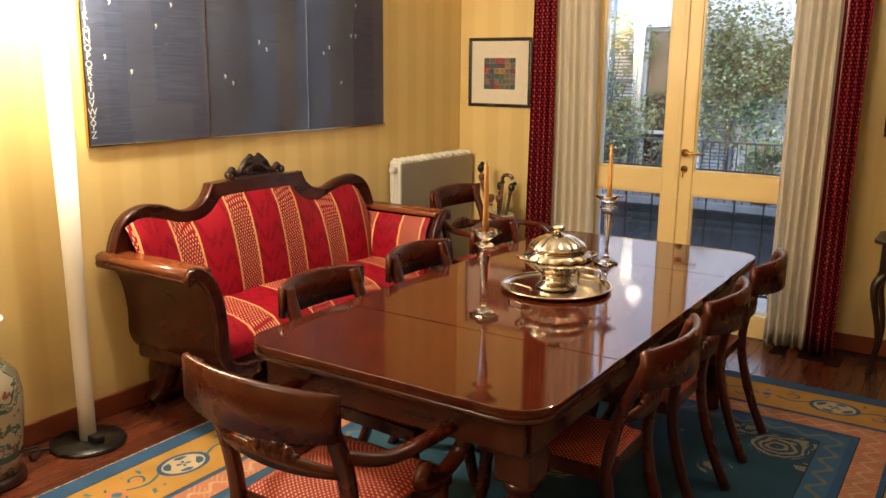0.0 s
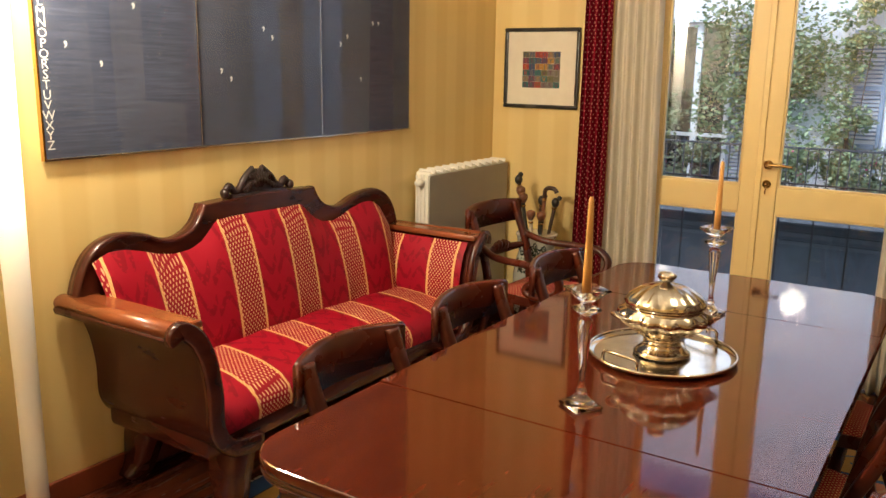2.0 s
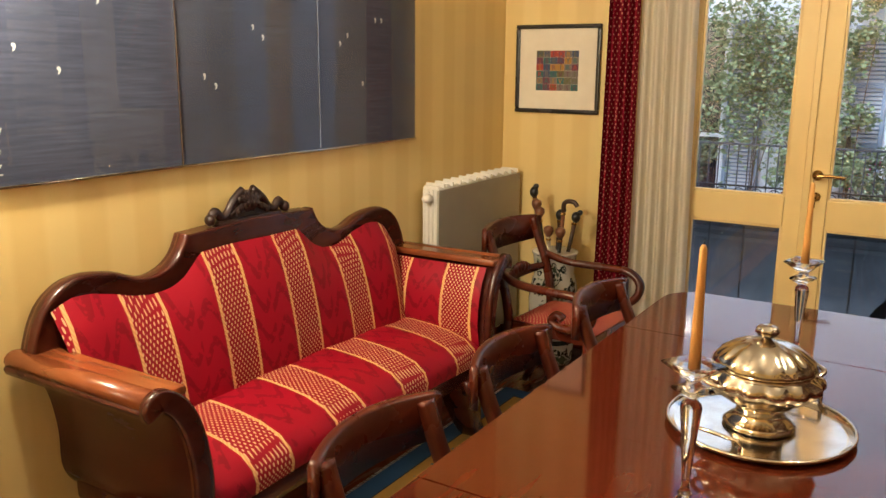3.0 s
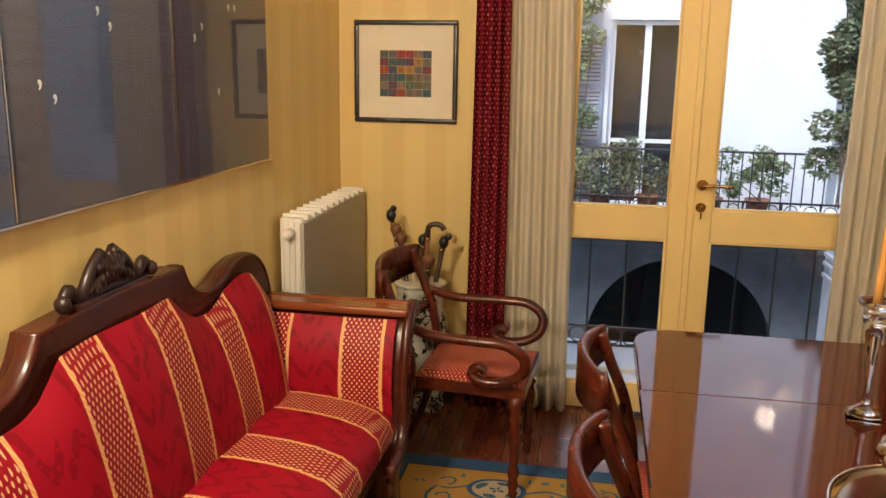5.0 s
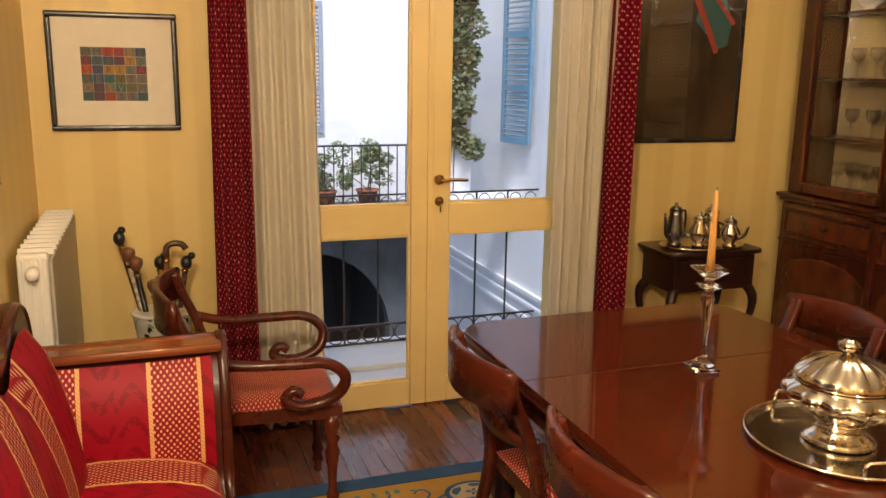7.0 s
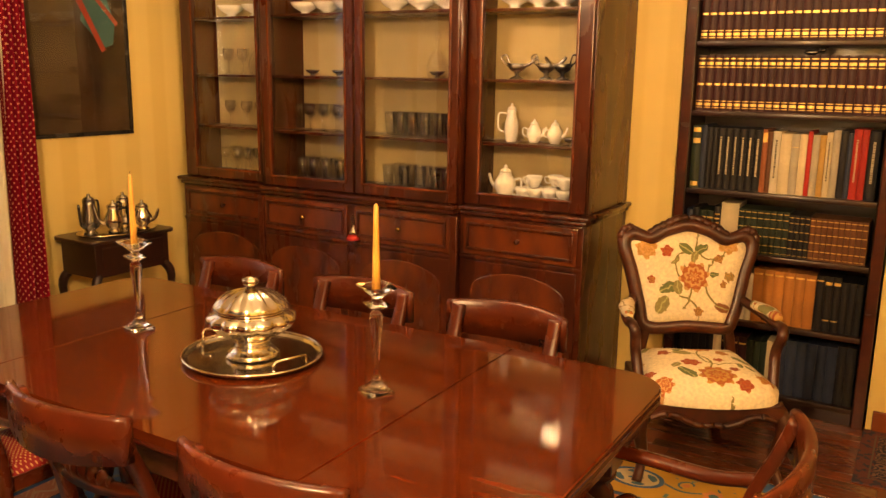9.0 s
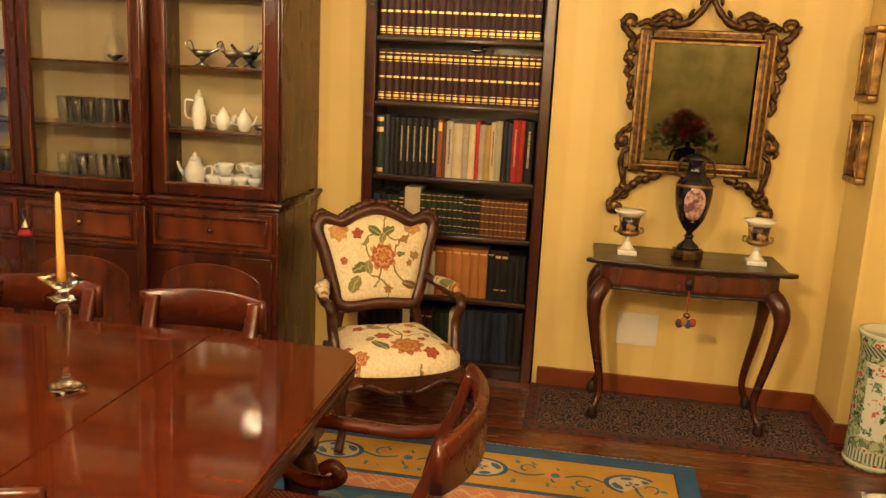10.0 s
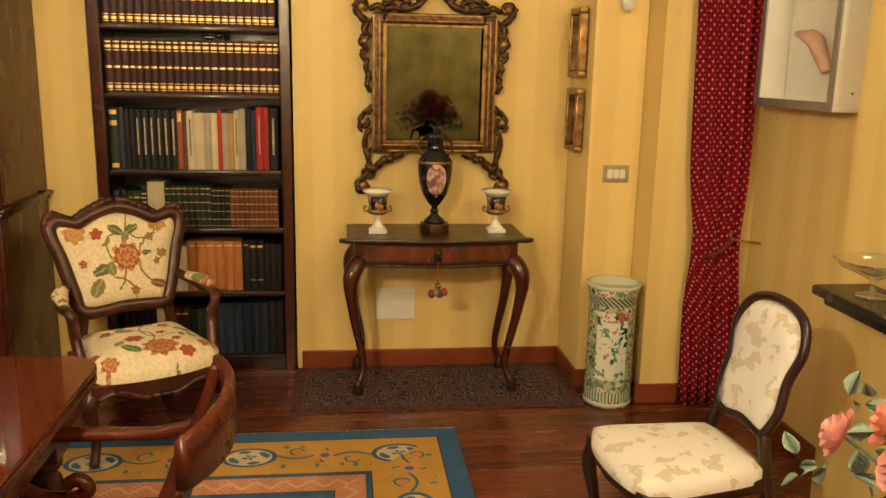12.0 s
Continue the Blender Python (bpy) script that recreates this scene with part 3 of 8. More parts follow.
# chairs
def curve_rail(bm, half, y0, sag, z0, z1, t, n=12, over=0.0):
    """A board bent backwards between the posts, from z0 to z1."""
    rows = []
    for i in range(n + 1):
        u = -1 + 2 * i / n
        x = u * (half + over)
        y = y0 - sag * (1 - u * u)
        zb = z0 + 0.012 * u * u
        zt = z1 - 0.010 * u * u
        rows.append([bm.verts.new(p) for p in ((x, y + t, zb), (x, y + t, zt - t * 0.6), (x, y + t * 0.4, zt), (x, y - t * 0.6, zt), (x, y - t, zt - t * 0.6), (x, y - t, zb))])
    for a, b in zip(rows, rows[1:]):
        for k in range(6):
            j = (k + 1) % 6
            bm.faces.new((a[k], b[k], b[j], a[j]))
    bm.faces.new(rows[0])
    bm.faces.new(rows[-1][::-1])
    return bm


def chair(name, label, arms):
    """A chair facing +y."""
    c = thing(name, Matrix(), label, "chair", "dining chairs")
    hw = 0.205 if not arms else 0.238
    seat = prism(B(), [(-hw + 0.02, 0.225), (hw - 0.02, 0.225), (hw - 0.045, -0.20), (-hw + 0.045, -0.20)], 0.40, 0.445, "z", 0.006)
    part("seat_frame", seat, CHAIRW, c)
    cu = B()
    n = 10
    grid = {}
    for i in range(n + 1):
        for j in range(n + 1):
            u, v = -1 + 2 * i / n, -1 + 2 * j / n
            w = (hw - 0.03) - 0.02 * (1 - v) / 2
            e = max(abs(u), abs(v))
            grid[i, j] = cu.verts.new((u * w, 0.01 + v * 0.205, 0.446 + 0.032 * (1 - e ** 4)))
    for i in range(n):
        for j in range(n):
            cu.faces.new((grid[i, j], grid[i + 1, j], grid[i + 1, j + 1], grid[i, j + 1]))
    part("cushion", cu, DOTSEAT, c, "red cloth with small gold dots")
    for s in (-1, 1):
        post = smooth_line([(s * (hw - 0.035), -0.33, 0.0), (s * (hw - 0.035), -0.25, 0.2), (s * (hw - 0.035), -0.205, 0.42), (s * (hw - 0.03), -0.235, 0.62), (s * (hw - 0.025), -0.29, 0.76), (s * (hw - 0.025), -0.32, 0.85)], 5)
        part("back_post", sweep(B(), post, 0.015, 0.022, square=True, up=(1, 0, 0)), CHAIRW, c)
        if arms:
            fl = lathe(B(), [(0.012, 0), (0.018, 0.012), (0.014, 0.03), (0.022, 0.05), (0.016, 0.075), (0.024, 0.10), (0.015, 0.13), (0.018, 0.2), (0.026, 0.27), (0.018, 0.30), (0.028, 0.32), (0.016, 0.335), (0.026, 0.36), (0.026, 0.41)], 16, (s * (hw - 0.04), 0.19, 0))
            part("front_leg", fl, CHAIRW, c)
            x = s * (hw + 0.01)
            arm = smooth_line([(s * (hw - 0.02), -0.255, 0.68), (x + s * 0.01, -0.14, 0.64), (x + s * 0.03, 0.04, 0.635), (x + s * 0.03, 0.16, 0.63), (x + s * 0.02, 0.225, 0.58), (x, 0.215, 0.515), (x - s * 0.01, 0.15, 0.475), (x - s * 0.01, 0.07, 0.47), (x - s * 0.01, 0.03, 0.495), (x - s * 0.01, 0.055, 0.525), (x - s * 0.01, 0.085, 0.51)], 6)
            part("arm", sweep(B(), arm, [0.018, 0.019, 0.020, 0.020, 0.019, 0.018], [0.018, 0.022, 0.025, 0.026, 0.025, 0.022, 0.024], 10, up=(1, 0, 0)), CHAIRW, c)
        else:
            fl = smooth_line([(s * (hw - 0.045), 0.20, 0.42), (s * (hw - 0.04), 0.215, 0.25), (s * (hw - 0.035), 0.25, 0.1), (s * (hw - 0.03), 0.30, 0.0)], 5)
            part("front_leg", sweep(B(), fl, 0.015, [0.024, 0.022, 0.018, 0.015], square=True, up=(1, 0, 0)), CHAIRW, c)
    part("top_rail", curve_rail(B(), hw - 0.02, -0.313, 0.060, 0.735, 0.872, 0.013, n=18, over=0.035), CHAIRW, c)
    part("mid_rail", curve_rail(B(), hw - 0.035, -0.24, 0.03, 0.60, 0.645, 0.010), CHAIRW, c)
    orn = [(i * 0.0042, -0.266, 0.650 - abs(i) * 0.0007) for i in range(-20, 21)]
    part("carved_ornament", sweep(B(), orn, [(0.010 + 0.008 * abs(math.sin(math.pi * i / 8))) * (1 - 0.5 * (abs(i) / 20) ** 3) for i in range(-20, 21)], [(0.016 + 0.012 * abs(math.sin(math.pi * i / 8))) * (1 - 0.5 * (abs(i) / 20) ** 3) for i in range(-20, 21)], seg=10), CHAIRW, c)
    return c


side = chair("dining_chair", "dark mahogany dining chair with red dotted seat beside the table", False)
LOWER = Matrix.Diagonal((1, 1, 0.965, 1))
side.matrix_basis = pose(-1.66, 2.21, 0.014, 0, 0, -90) @ LOWER
for y in (2.82, 3.47):
    copy_thing(side, pose(-1.66, y, 0.014, 0, 0, -90))
for y in (2.29, 2.88, 3.49):
    copy_thing(side, pose(-1.02, y, 0.014, 0, 0, 90))
armc = chair("dining_armchair", "mahogany armchair with scrolled arms at the table's end", True)
armc.matrix_basis = pose(-1.40, 1.635, 0.014, 0, 0, 0) @ Matrix.Diagonal((1, 1, 0.99, 1))
c2 = copy_thing(armc, pose(-2.445, 4.32, 0.014, 0, 0, -93))
c2["label"] = "mahogany armchair with red dotted seat by the window"


# sofa
def sofa():
    s = thing("sofa", Matrix.Translation((XW + 0.02, 3.10, 0)), "carved mahogany sofa in crimson striped damask against the yellow wall", "sofa")
    # local: x from the wall forwards, y along, z up
    half = [(0.0, 1.035), (0.312, 1.022), (0.325, 0.995), (0.352, 0.955), (0.40, 0.922), (0.47, 0.905), (0.54, 0.912), (0.62, 0.942), (0.72, 0.958), (0.79, 0.945), (0.85, 0.905), (0.89, 0.845), (0.92, 0.76)]
    top = smooth_line([(y, z, 0) for y, z in half[1:]], 3)
    prof = [(y, z) for y, z in half[:1]] + [(v.x, v.y) for v in top]
    mid = -0.045
    outline = [(-y + mid * (0.92 - y) / 0.92, z) for y, z in reversed(prof[1:])] + [(y + mid * (0.92 - y) / 0.92, z) for y, z in prof] + [(0.86, 0.715), (0.80, 0.62), (0.77, 0.40), (-0.77, 0.40), (-0.80, 0.62), (-0.86, 0.715)]
    part("back_frame", prism(B(), outline, 0.0, 0.075, "x", 0.006), MAHOG, s)
    for q in (1, -1):
        part("back_moulding", sweep(B(), [(0.05, q * y + mid * (0.92 - y) / 0.92, z) for y, z in prof[1:]], 0.03, 0.012, 8), MAHOG, s)
    # upholstered back
    cloth = sofa_cloth("sofa_back_damask", "y", 0.105 - 0.1675)
    n, rows = 80, []
    bm = B()
    for i in range(n + 1):
        y = -0.86 + 1.72 * i / n
        zt = np.interp(abs(y - mid * 1.3), [0, 0.25, 0.28, 0.33, 0.38, 0.45, 0.52, 0.60, 0.68, 0.74, 0.80, 0.84, 0.90], [0.962, 0.958, 0.93, 0.885, 0.862, 0.855, 0.867, 0.893, 0.913, 0.913, 0.885, 0.84, 0.74])
        row = []
        for k in range(9):
            v = k / 8
            z = 0.40 + (zt - 0.40) * v
            ys = y * min(1.0, (0.765 + max(0.0, z - 0.52) * 0.36) / 0.86)
            bul = 0.05 * math.sin(math.pi * min(1, 0.15 + v * 0.85)) ** 0.5 if 0 < v < 1 else 0.0
            row.append(bm.verts.new((0.085 + 0.10 * (1 - v) + bul + 0.006 * math.cos(y * 2 * math.pi / 0.36), ys, z)))
        rows.append(row)
    for a, b in zip(rows, rows[1:]):
        for k in range(8):
            bm.faces.new((a[k], a[k + 1], b[k + 1], b[k]))
    part("back_cushion", bm, cloth, s, "crimson damask with dotted gold stripes")
    # seat
    scloth = sofa_cloth("sofa_seat_damask", "y", -0.11 - 0.1925, 0.385, 0.078)
    bm = B()
    n, rows = 40, []
    prof_s = [(0.13, 0.470), (0.25, 0.475), (0.35, 0.468), (0.44, 0.455), (0.52, 0.430), (0.565, 0.395), (0.58, 0.355), (0.575, 0.32)]
    for i in range(n + 1):
        y = -0.80 + 1.60 * i / n
        dip = 0.022 * (1 - (y / 0.8) ** 2)
        rows.append([bm.verts.new((x, y, z + dip)) for x, z in prof_s])
    for a, b in zip(rows, rows[1:]):
        for k in range(len(prof_s) - 1):
            bm.faces.new((a[k], b[k], b[k + 1], a[k + 1]))
    part("seat_cushion", bm, scloth, s, "crimson damask with dotted gold stripes")
    part("seat_rail", bx((0.02, -0.80, 0.25), (0.56, 0.80, 0.335), 0.02), MAHOG, s)
    # arms
    acloth = sofa_cloth("sofa_arm_damask", "x", 0.2925)
    for q in (-1, 1):
        path = smooth_line([(0.60, 0.27), (0.73, 0.29), (0.795, 0.37), (0.80, 0.50), (0.82, 0.62), (0.86, 0.71), (0.915, 0.755), (0.945, 0.745), (0.94, 0.725)], 5)
        inner = [(q * (a[0] - 0.022), a[1]) for a in path]
        outer = [(q * (a[0] + 0.022), a[1] - 0.012) for a in path]
        shell = inner + outer[::-1]
        if q < 0:
            shell = shell[::-1]
        part("arm_panel", prism(B(), shell, 0.0, 0.60, "x"), MAHOG, s)
        part("arm_front", sweep(B(), [(0.605, q * a[0], a[1]) for a in path], 0.03, 0.016, 8, square=True, up=(1, 0, 0)), MAHOG, s)
        part("arm_roll", sweep(B(), [(0.0, q * 0.93, 0.75), (0.61, q * 0.93, 0.75)], 0.036, 0.028, 14), HONEY, s, "lighter honey brown arm")
        part("arm_top", bx((0.0, min(q * 0.83, q * 0.94), 0.742), (0.605, max(q * 0.83, q * 0.94), 0.772), 0.012), HONEY, s, "lighter honey brown board")
        bm = B()
        rows = []
        up = [(0.775, 0.40), (0.755, 0.50), (0.765, 0.60), (0.79, 0.68), (0.83, 0.738)]
        for i in range(13):
            x = 0.10 + 0.47 * i / 12
            b = 0.015 * math.sin(math.pi * i / 12) ** 0.5
            rows.append([bm.verts.new((x, q * (a - b), z)) for a, z in up])
        for a, b in zip(rows, rows[1:]):
            for k in range(len(up) - 1):
                bm.faces.new((a[k], a[k + 1], b[k + 1], b[k]) if q > 0 else (a[k], b[k], b[k + 1], a[k + 1]))
        part("arm_cushion", bm, acloth, s)
        for x, dx in ((0.53, 0.05), (0.07, -0.02)):
            foot = smooth_line([(x, q * 0.66, 0.27), (x + dx * 0.2, q * 0.69, 0.17), (x + dx * 0.6, q * 0.71, 0.07), (x + dx * 0.8, q * 0.76, 0.014)], 5)
            part("foot", sweep(B(), foot, [0.055, 0.050, 0.042, 0.036], [0.075, 0.07, 0.05, 0.03], 8, square=True, up=(1, 0, 0)), MAHOG, s)
    # crest
    bm = B()
    box(bm, (0.02, -0.20, 1.022), (0.065, 0.20, 1.042), 0.008)
    prism(bm, [(-0.19, 1.03), (-0.12, 1.058), (-0.07, 1.085), (-0.035, 1.12), (0.0, 1.135), (0.035, 1.12), (0.07, 1.085), (0.12, 1.058), (0.19, 1.03)], 0.03, 0.055, "x")
    for k in range(-4, 5):
        ball(bm, (0.066, k * 0.022, 1.055 + 0.035 * math.cos(k * 0.36)), 0.012, 1, (0.8, 1, 1.3))
    for q in (-1, 1):
        sweep(bm, smooth_line([(0.045, q * 0.235, 1.045), (0.045, q * 0.20, 1.075), (0.045, q * 0.165, 1.05), (0.045, q * 0.13, 1.06), (0.045, q * 0.09, 1.10), (0.045, q * 0.03, 1.135)], 5), 0.018, 0.016, 7, up=(1, 0, 0))
        sweep(bm, smooth_line([(0.05, q * 0.12, 1.055), (0.055, q * 0.06, 1.075), (0.055, q * 0.04, 1.10), (0.055, q * 0.075, 1.105)], 5), 0.014, 0.012, 7, up=(1, 0, 0))
        ball(bm, (0.05, q * 0.235, 1.05), 0.022, 2)
    for k in range(-3, 4):
        sweep(bm, smooth_line([(0.05, k * 0.006, 1.06), (0.06, k * 0.016, 1.10), (0.05, k * 0.022, 1.135 - abs(k) * 0.007)], 3), 0.011, 0.010, 6, up=(1, 0, 0))
    for v in bm.verts:
        v.co.y = v.co.y * 0.80 + mid * 0.8
    part("carved_crest", bm, DARKW, s, "dark carved shell crest")
    return s


sofa()

# breakfront cabinet along the east wall
# cream lining, its colour lowered to stand for the shade behind the doors
CLOTHC = mat("shade_toned_cream_lining", (0.50, 0.40, 0.21), (0.44, 0.34, 0.18), scale=6, rough=0.8)
VENEER = mat("flame_mahogany_veneer", (0.15, 0.034, 0.011), (0.052, 0.011, 0.005), scale=5, rough=0.25, bump=0.03, stretch=(2, 2, 0.9), coat=0.5)


def frame_moulding(c, name, x, y0, y1, z0, z1, w, proud, material):
    """Four mitred-looking bars round an opening that faces -x."""
    bm = B()
    box(bm, (x - proud, y0, z0), (x, y1, z0 + w), w * 0.3)
    box(bm, (x - proud, y0, z1 - w), (x, y1, z1), w * 0.3)
    box(bm, (x - proud, y0, z0 + w * 0.9), (x, y0 + w, z1 - w * 0.9), w * 0.3)
    box(bm, (x - proud, y1 - w, z0 + w * 0.9), (x, y1, z1 - w * 0.9), w * 0.3)
    return part(name, bm, material, c)


def cabinet():
    BX, BY = 0.74, 3.78
    c = thing("display_cabinet", Matrix.Translation((BX, BY, 0)), "large mahogany breakfront cabinet with glazed doors, full of glassware", "cabinet")

    def L(lo, hi, bev=0.0, seg=2):
        return bx((lo[0] - BX, lo[1] - BY, lo[2]), (hi[0] - BX, hi[1] - BY, hi[2]), bev, seg)

    F, T, TOP = 0.46, 0.975, 2.55
    S, N = 2.47, 5.09
    segs = [(S, 3.125, 0.0), (3.125, 4.395, -0.055), (4.395, N, 0.0)]
    for i, (y0, y1, d) in enumerate(segs):
        f = F + d
        a, b = (y0, y1) if i == 1 else (y0 + (0.0005 if i == 2 else 0), y1 - (0.0005 if i == 0 else 0))
        part("base_carcass", L((f, a, 0.0), (XE - 0.003, b, T - 0.05), 0.003), CABW, c)
        part("plinth", L((f - 0.018, a, 0.014), (f - 0.0005, b, 0.11), 0.006), CABW, c)
        e0, e1 = (0.03 if i == 0 else 0), (0.03 if i == 2 else 0)
        part("worktop", L((f - 0.03, a - e0, T - 0.022), (XE - 0.003, b + e1, T), 0.008), CABW, c)
        part("cornice_moulding", L((f - 0.016, a - e0 * 0.5, T - 0.046), (XE - 0.004, b + e1 * 0.5, T - 0.0225), 0.008), CABW, c)
        n = 1 if i != 1 else 2
        wid = (b - a) / n
        for k in range(n):
            p0, p1 = a + k * wid + 0.025, a + (k + 1) * wid - 0.025
            dr = part("drawer", L((f - 0.012, p0, 0.735), (f - 0.0005, p1, 0.915), 0.003), VENEER, c)
            frame_moulding(dr, "moulding", f - 0.012 - BX, p0 + 0.018 - BY, p1 - 0.018 - BY, 0.755, 0.895, 0.016, 0.010, CABW)
            part("knob", lathe(B(), [(0.006, 0), (0.006, 0.01), (0.013, 0.018), (0.011, 0.026), (0.0001, 0.029)], 14), BRASS if i == 1 else CABW, dr).matrix_basis = Matrix.Translation((f - 0.012 - BX, (p0 + p1) / 2 - BY, 0.825)) @ pose(0, 0, 0, 0, -90, 0)
            dv = part("lower_door", L((f - 0.010, p0, 0.13), (f - 0.0005, p1, 0.70), 0.003), CABW, c)
            w, cy = (p1 - p0) / 2 - 0.045, (p0 + p1) / 2 - BY
            arch = [(cy - w, 0.17), (cy + w, 0.17)] + [(cy + w * math.cos(t * math.pi / 12), 0.55 + 0.11 * math.sin(t * math.pi / 12)) for t in range(13)]
            part("arched_panel", prism(B(), arch, f - 0.019 - BX, f - 0.0105 - BX, "x", 0.004), VENEER, dv)
        part("frieze_bead", L((f - 0.008, a, 0.708), (f - 0.0005, b, 0.727), 0.004), CABW, c)
        # glazed upper part
        g = f + 0.045
        part("upper_end" if i != 1 else "divider", L((g, a, T + 0.001), (XE - 0.005, a + 0.022, TOP), 0.002), CABW, c)
        part("upper_end" if i != 1 else "divider", L((g, b - 0.022, T + 0.001), (XE - 0.005, b, TOP), 0.002), CABW, c)
        part("lining", L((0.76, a + 0.023, T + 0.002), (0.775, b - 0.023, TOP - 0.002)), CLOTHC, c, "cream painted back, toned down for the shade inside")
        part("upper_base", L((g, a + 0.0225, T + 0.001), (0.759, b - 0.0225, T + 0.03)), CABW, c)
        part("upper_top", L((g - 0.03, a - e0, TOP + 0.001), (XE - 0.005, b + e1, TOP + 0.10), 0.02), CABW, c)
        sh = [(1.27, 1.285), (1.575, 1.59), (1.905, 1.92), (2.22, 2.235)]
        for z0, z1 in sh:
            part("shelf", L((g + 0.03, a + 0.0225, z0), (0.759, b - 0.0225, z1), 0.003), CABW, c)
        for k in range(n):
            p0, p1 = a + k * wid + 0.006, a + (k + 1) * wid - 0.006
            st0 = 0.06 if (i == 0) else 0.055
            st1 = 0.10 if i == 0 else 0.055
            if i == 0:
                st0, st1 = 0.08, 0.085
            if i == 2:
                st0, st1 = 0.085, 0.10
            d = part("glazed_door", L((g - 0.024, p0, T + 0.004), (g - 0.001, p0 + st0, TOP - 0.002), 0.005), CABW, c)
            part("stile", L((g - 0.024, p1 - st1, T + 0.004), (g - 0.001, p1, TOP - 0.002), 0.005), CABW, d)
            part("rail", L((g - 0.022, p0 + st0 + 0.0005, T + 0.004), (g - 0.002, p1 - st1 - 0.0005, T + 0.065), 0.005), CABW, d)
            part("rail", L((g - 0.022, p0 + st0 + 0.0005, TOP - 0.07), (g - 0.002, p1 - st1 - 0.0005, TOP - 0.002), 0.005), CABW, d)
            frame_moulding(d, "moulding", g - 0.024 - BX, p0 + st0 - 0.014 - BY, p1 - st1 + 0.014 - BY, T + 0.052, TOP - 0.056, 0.014, 0.007, VENEER)
            part("pane", L((g - 0.014, p0 + st0 - 0.004, T + 0.06), (g - 0.011, p1 - st1 + 0.004, TOP - 0.066)), PANE, d, "clear glass").visible_shadow = False
    for y in (3.125, 4.395):
        col = B()
        sweep(col, [(F - 0.012 - BX, y - BY, T + 0.002), (F - 0.012 - BX, y - BY, TOP)], 0.022, seg=14)
        part("column", col, CABW, c)
        part("pilaster", L((F - 0.075, y - 0.022, 0.112), (F - 0.056, y + 0.022, T - 0.05), 0.006), CABW, c)
    return c, sh


cab, SH = cabinet()
CREAMP = mat("cream_china", (0.78, 0.76, 0.70), (0.72, 0.70, 0.64), scale=5, rough=0.15, coat=0.4)


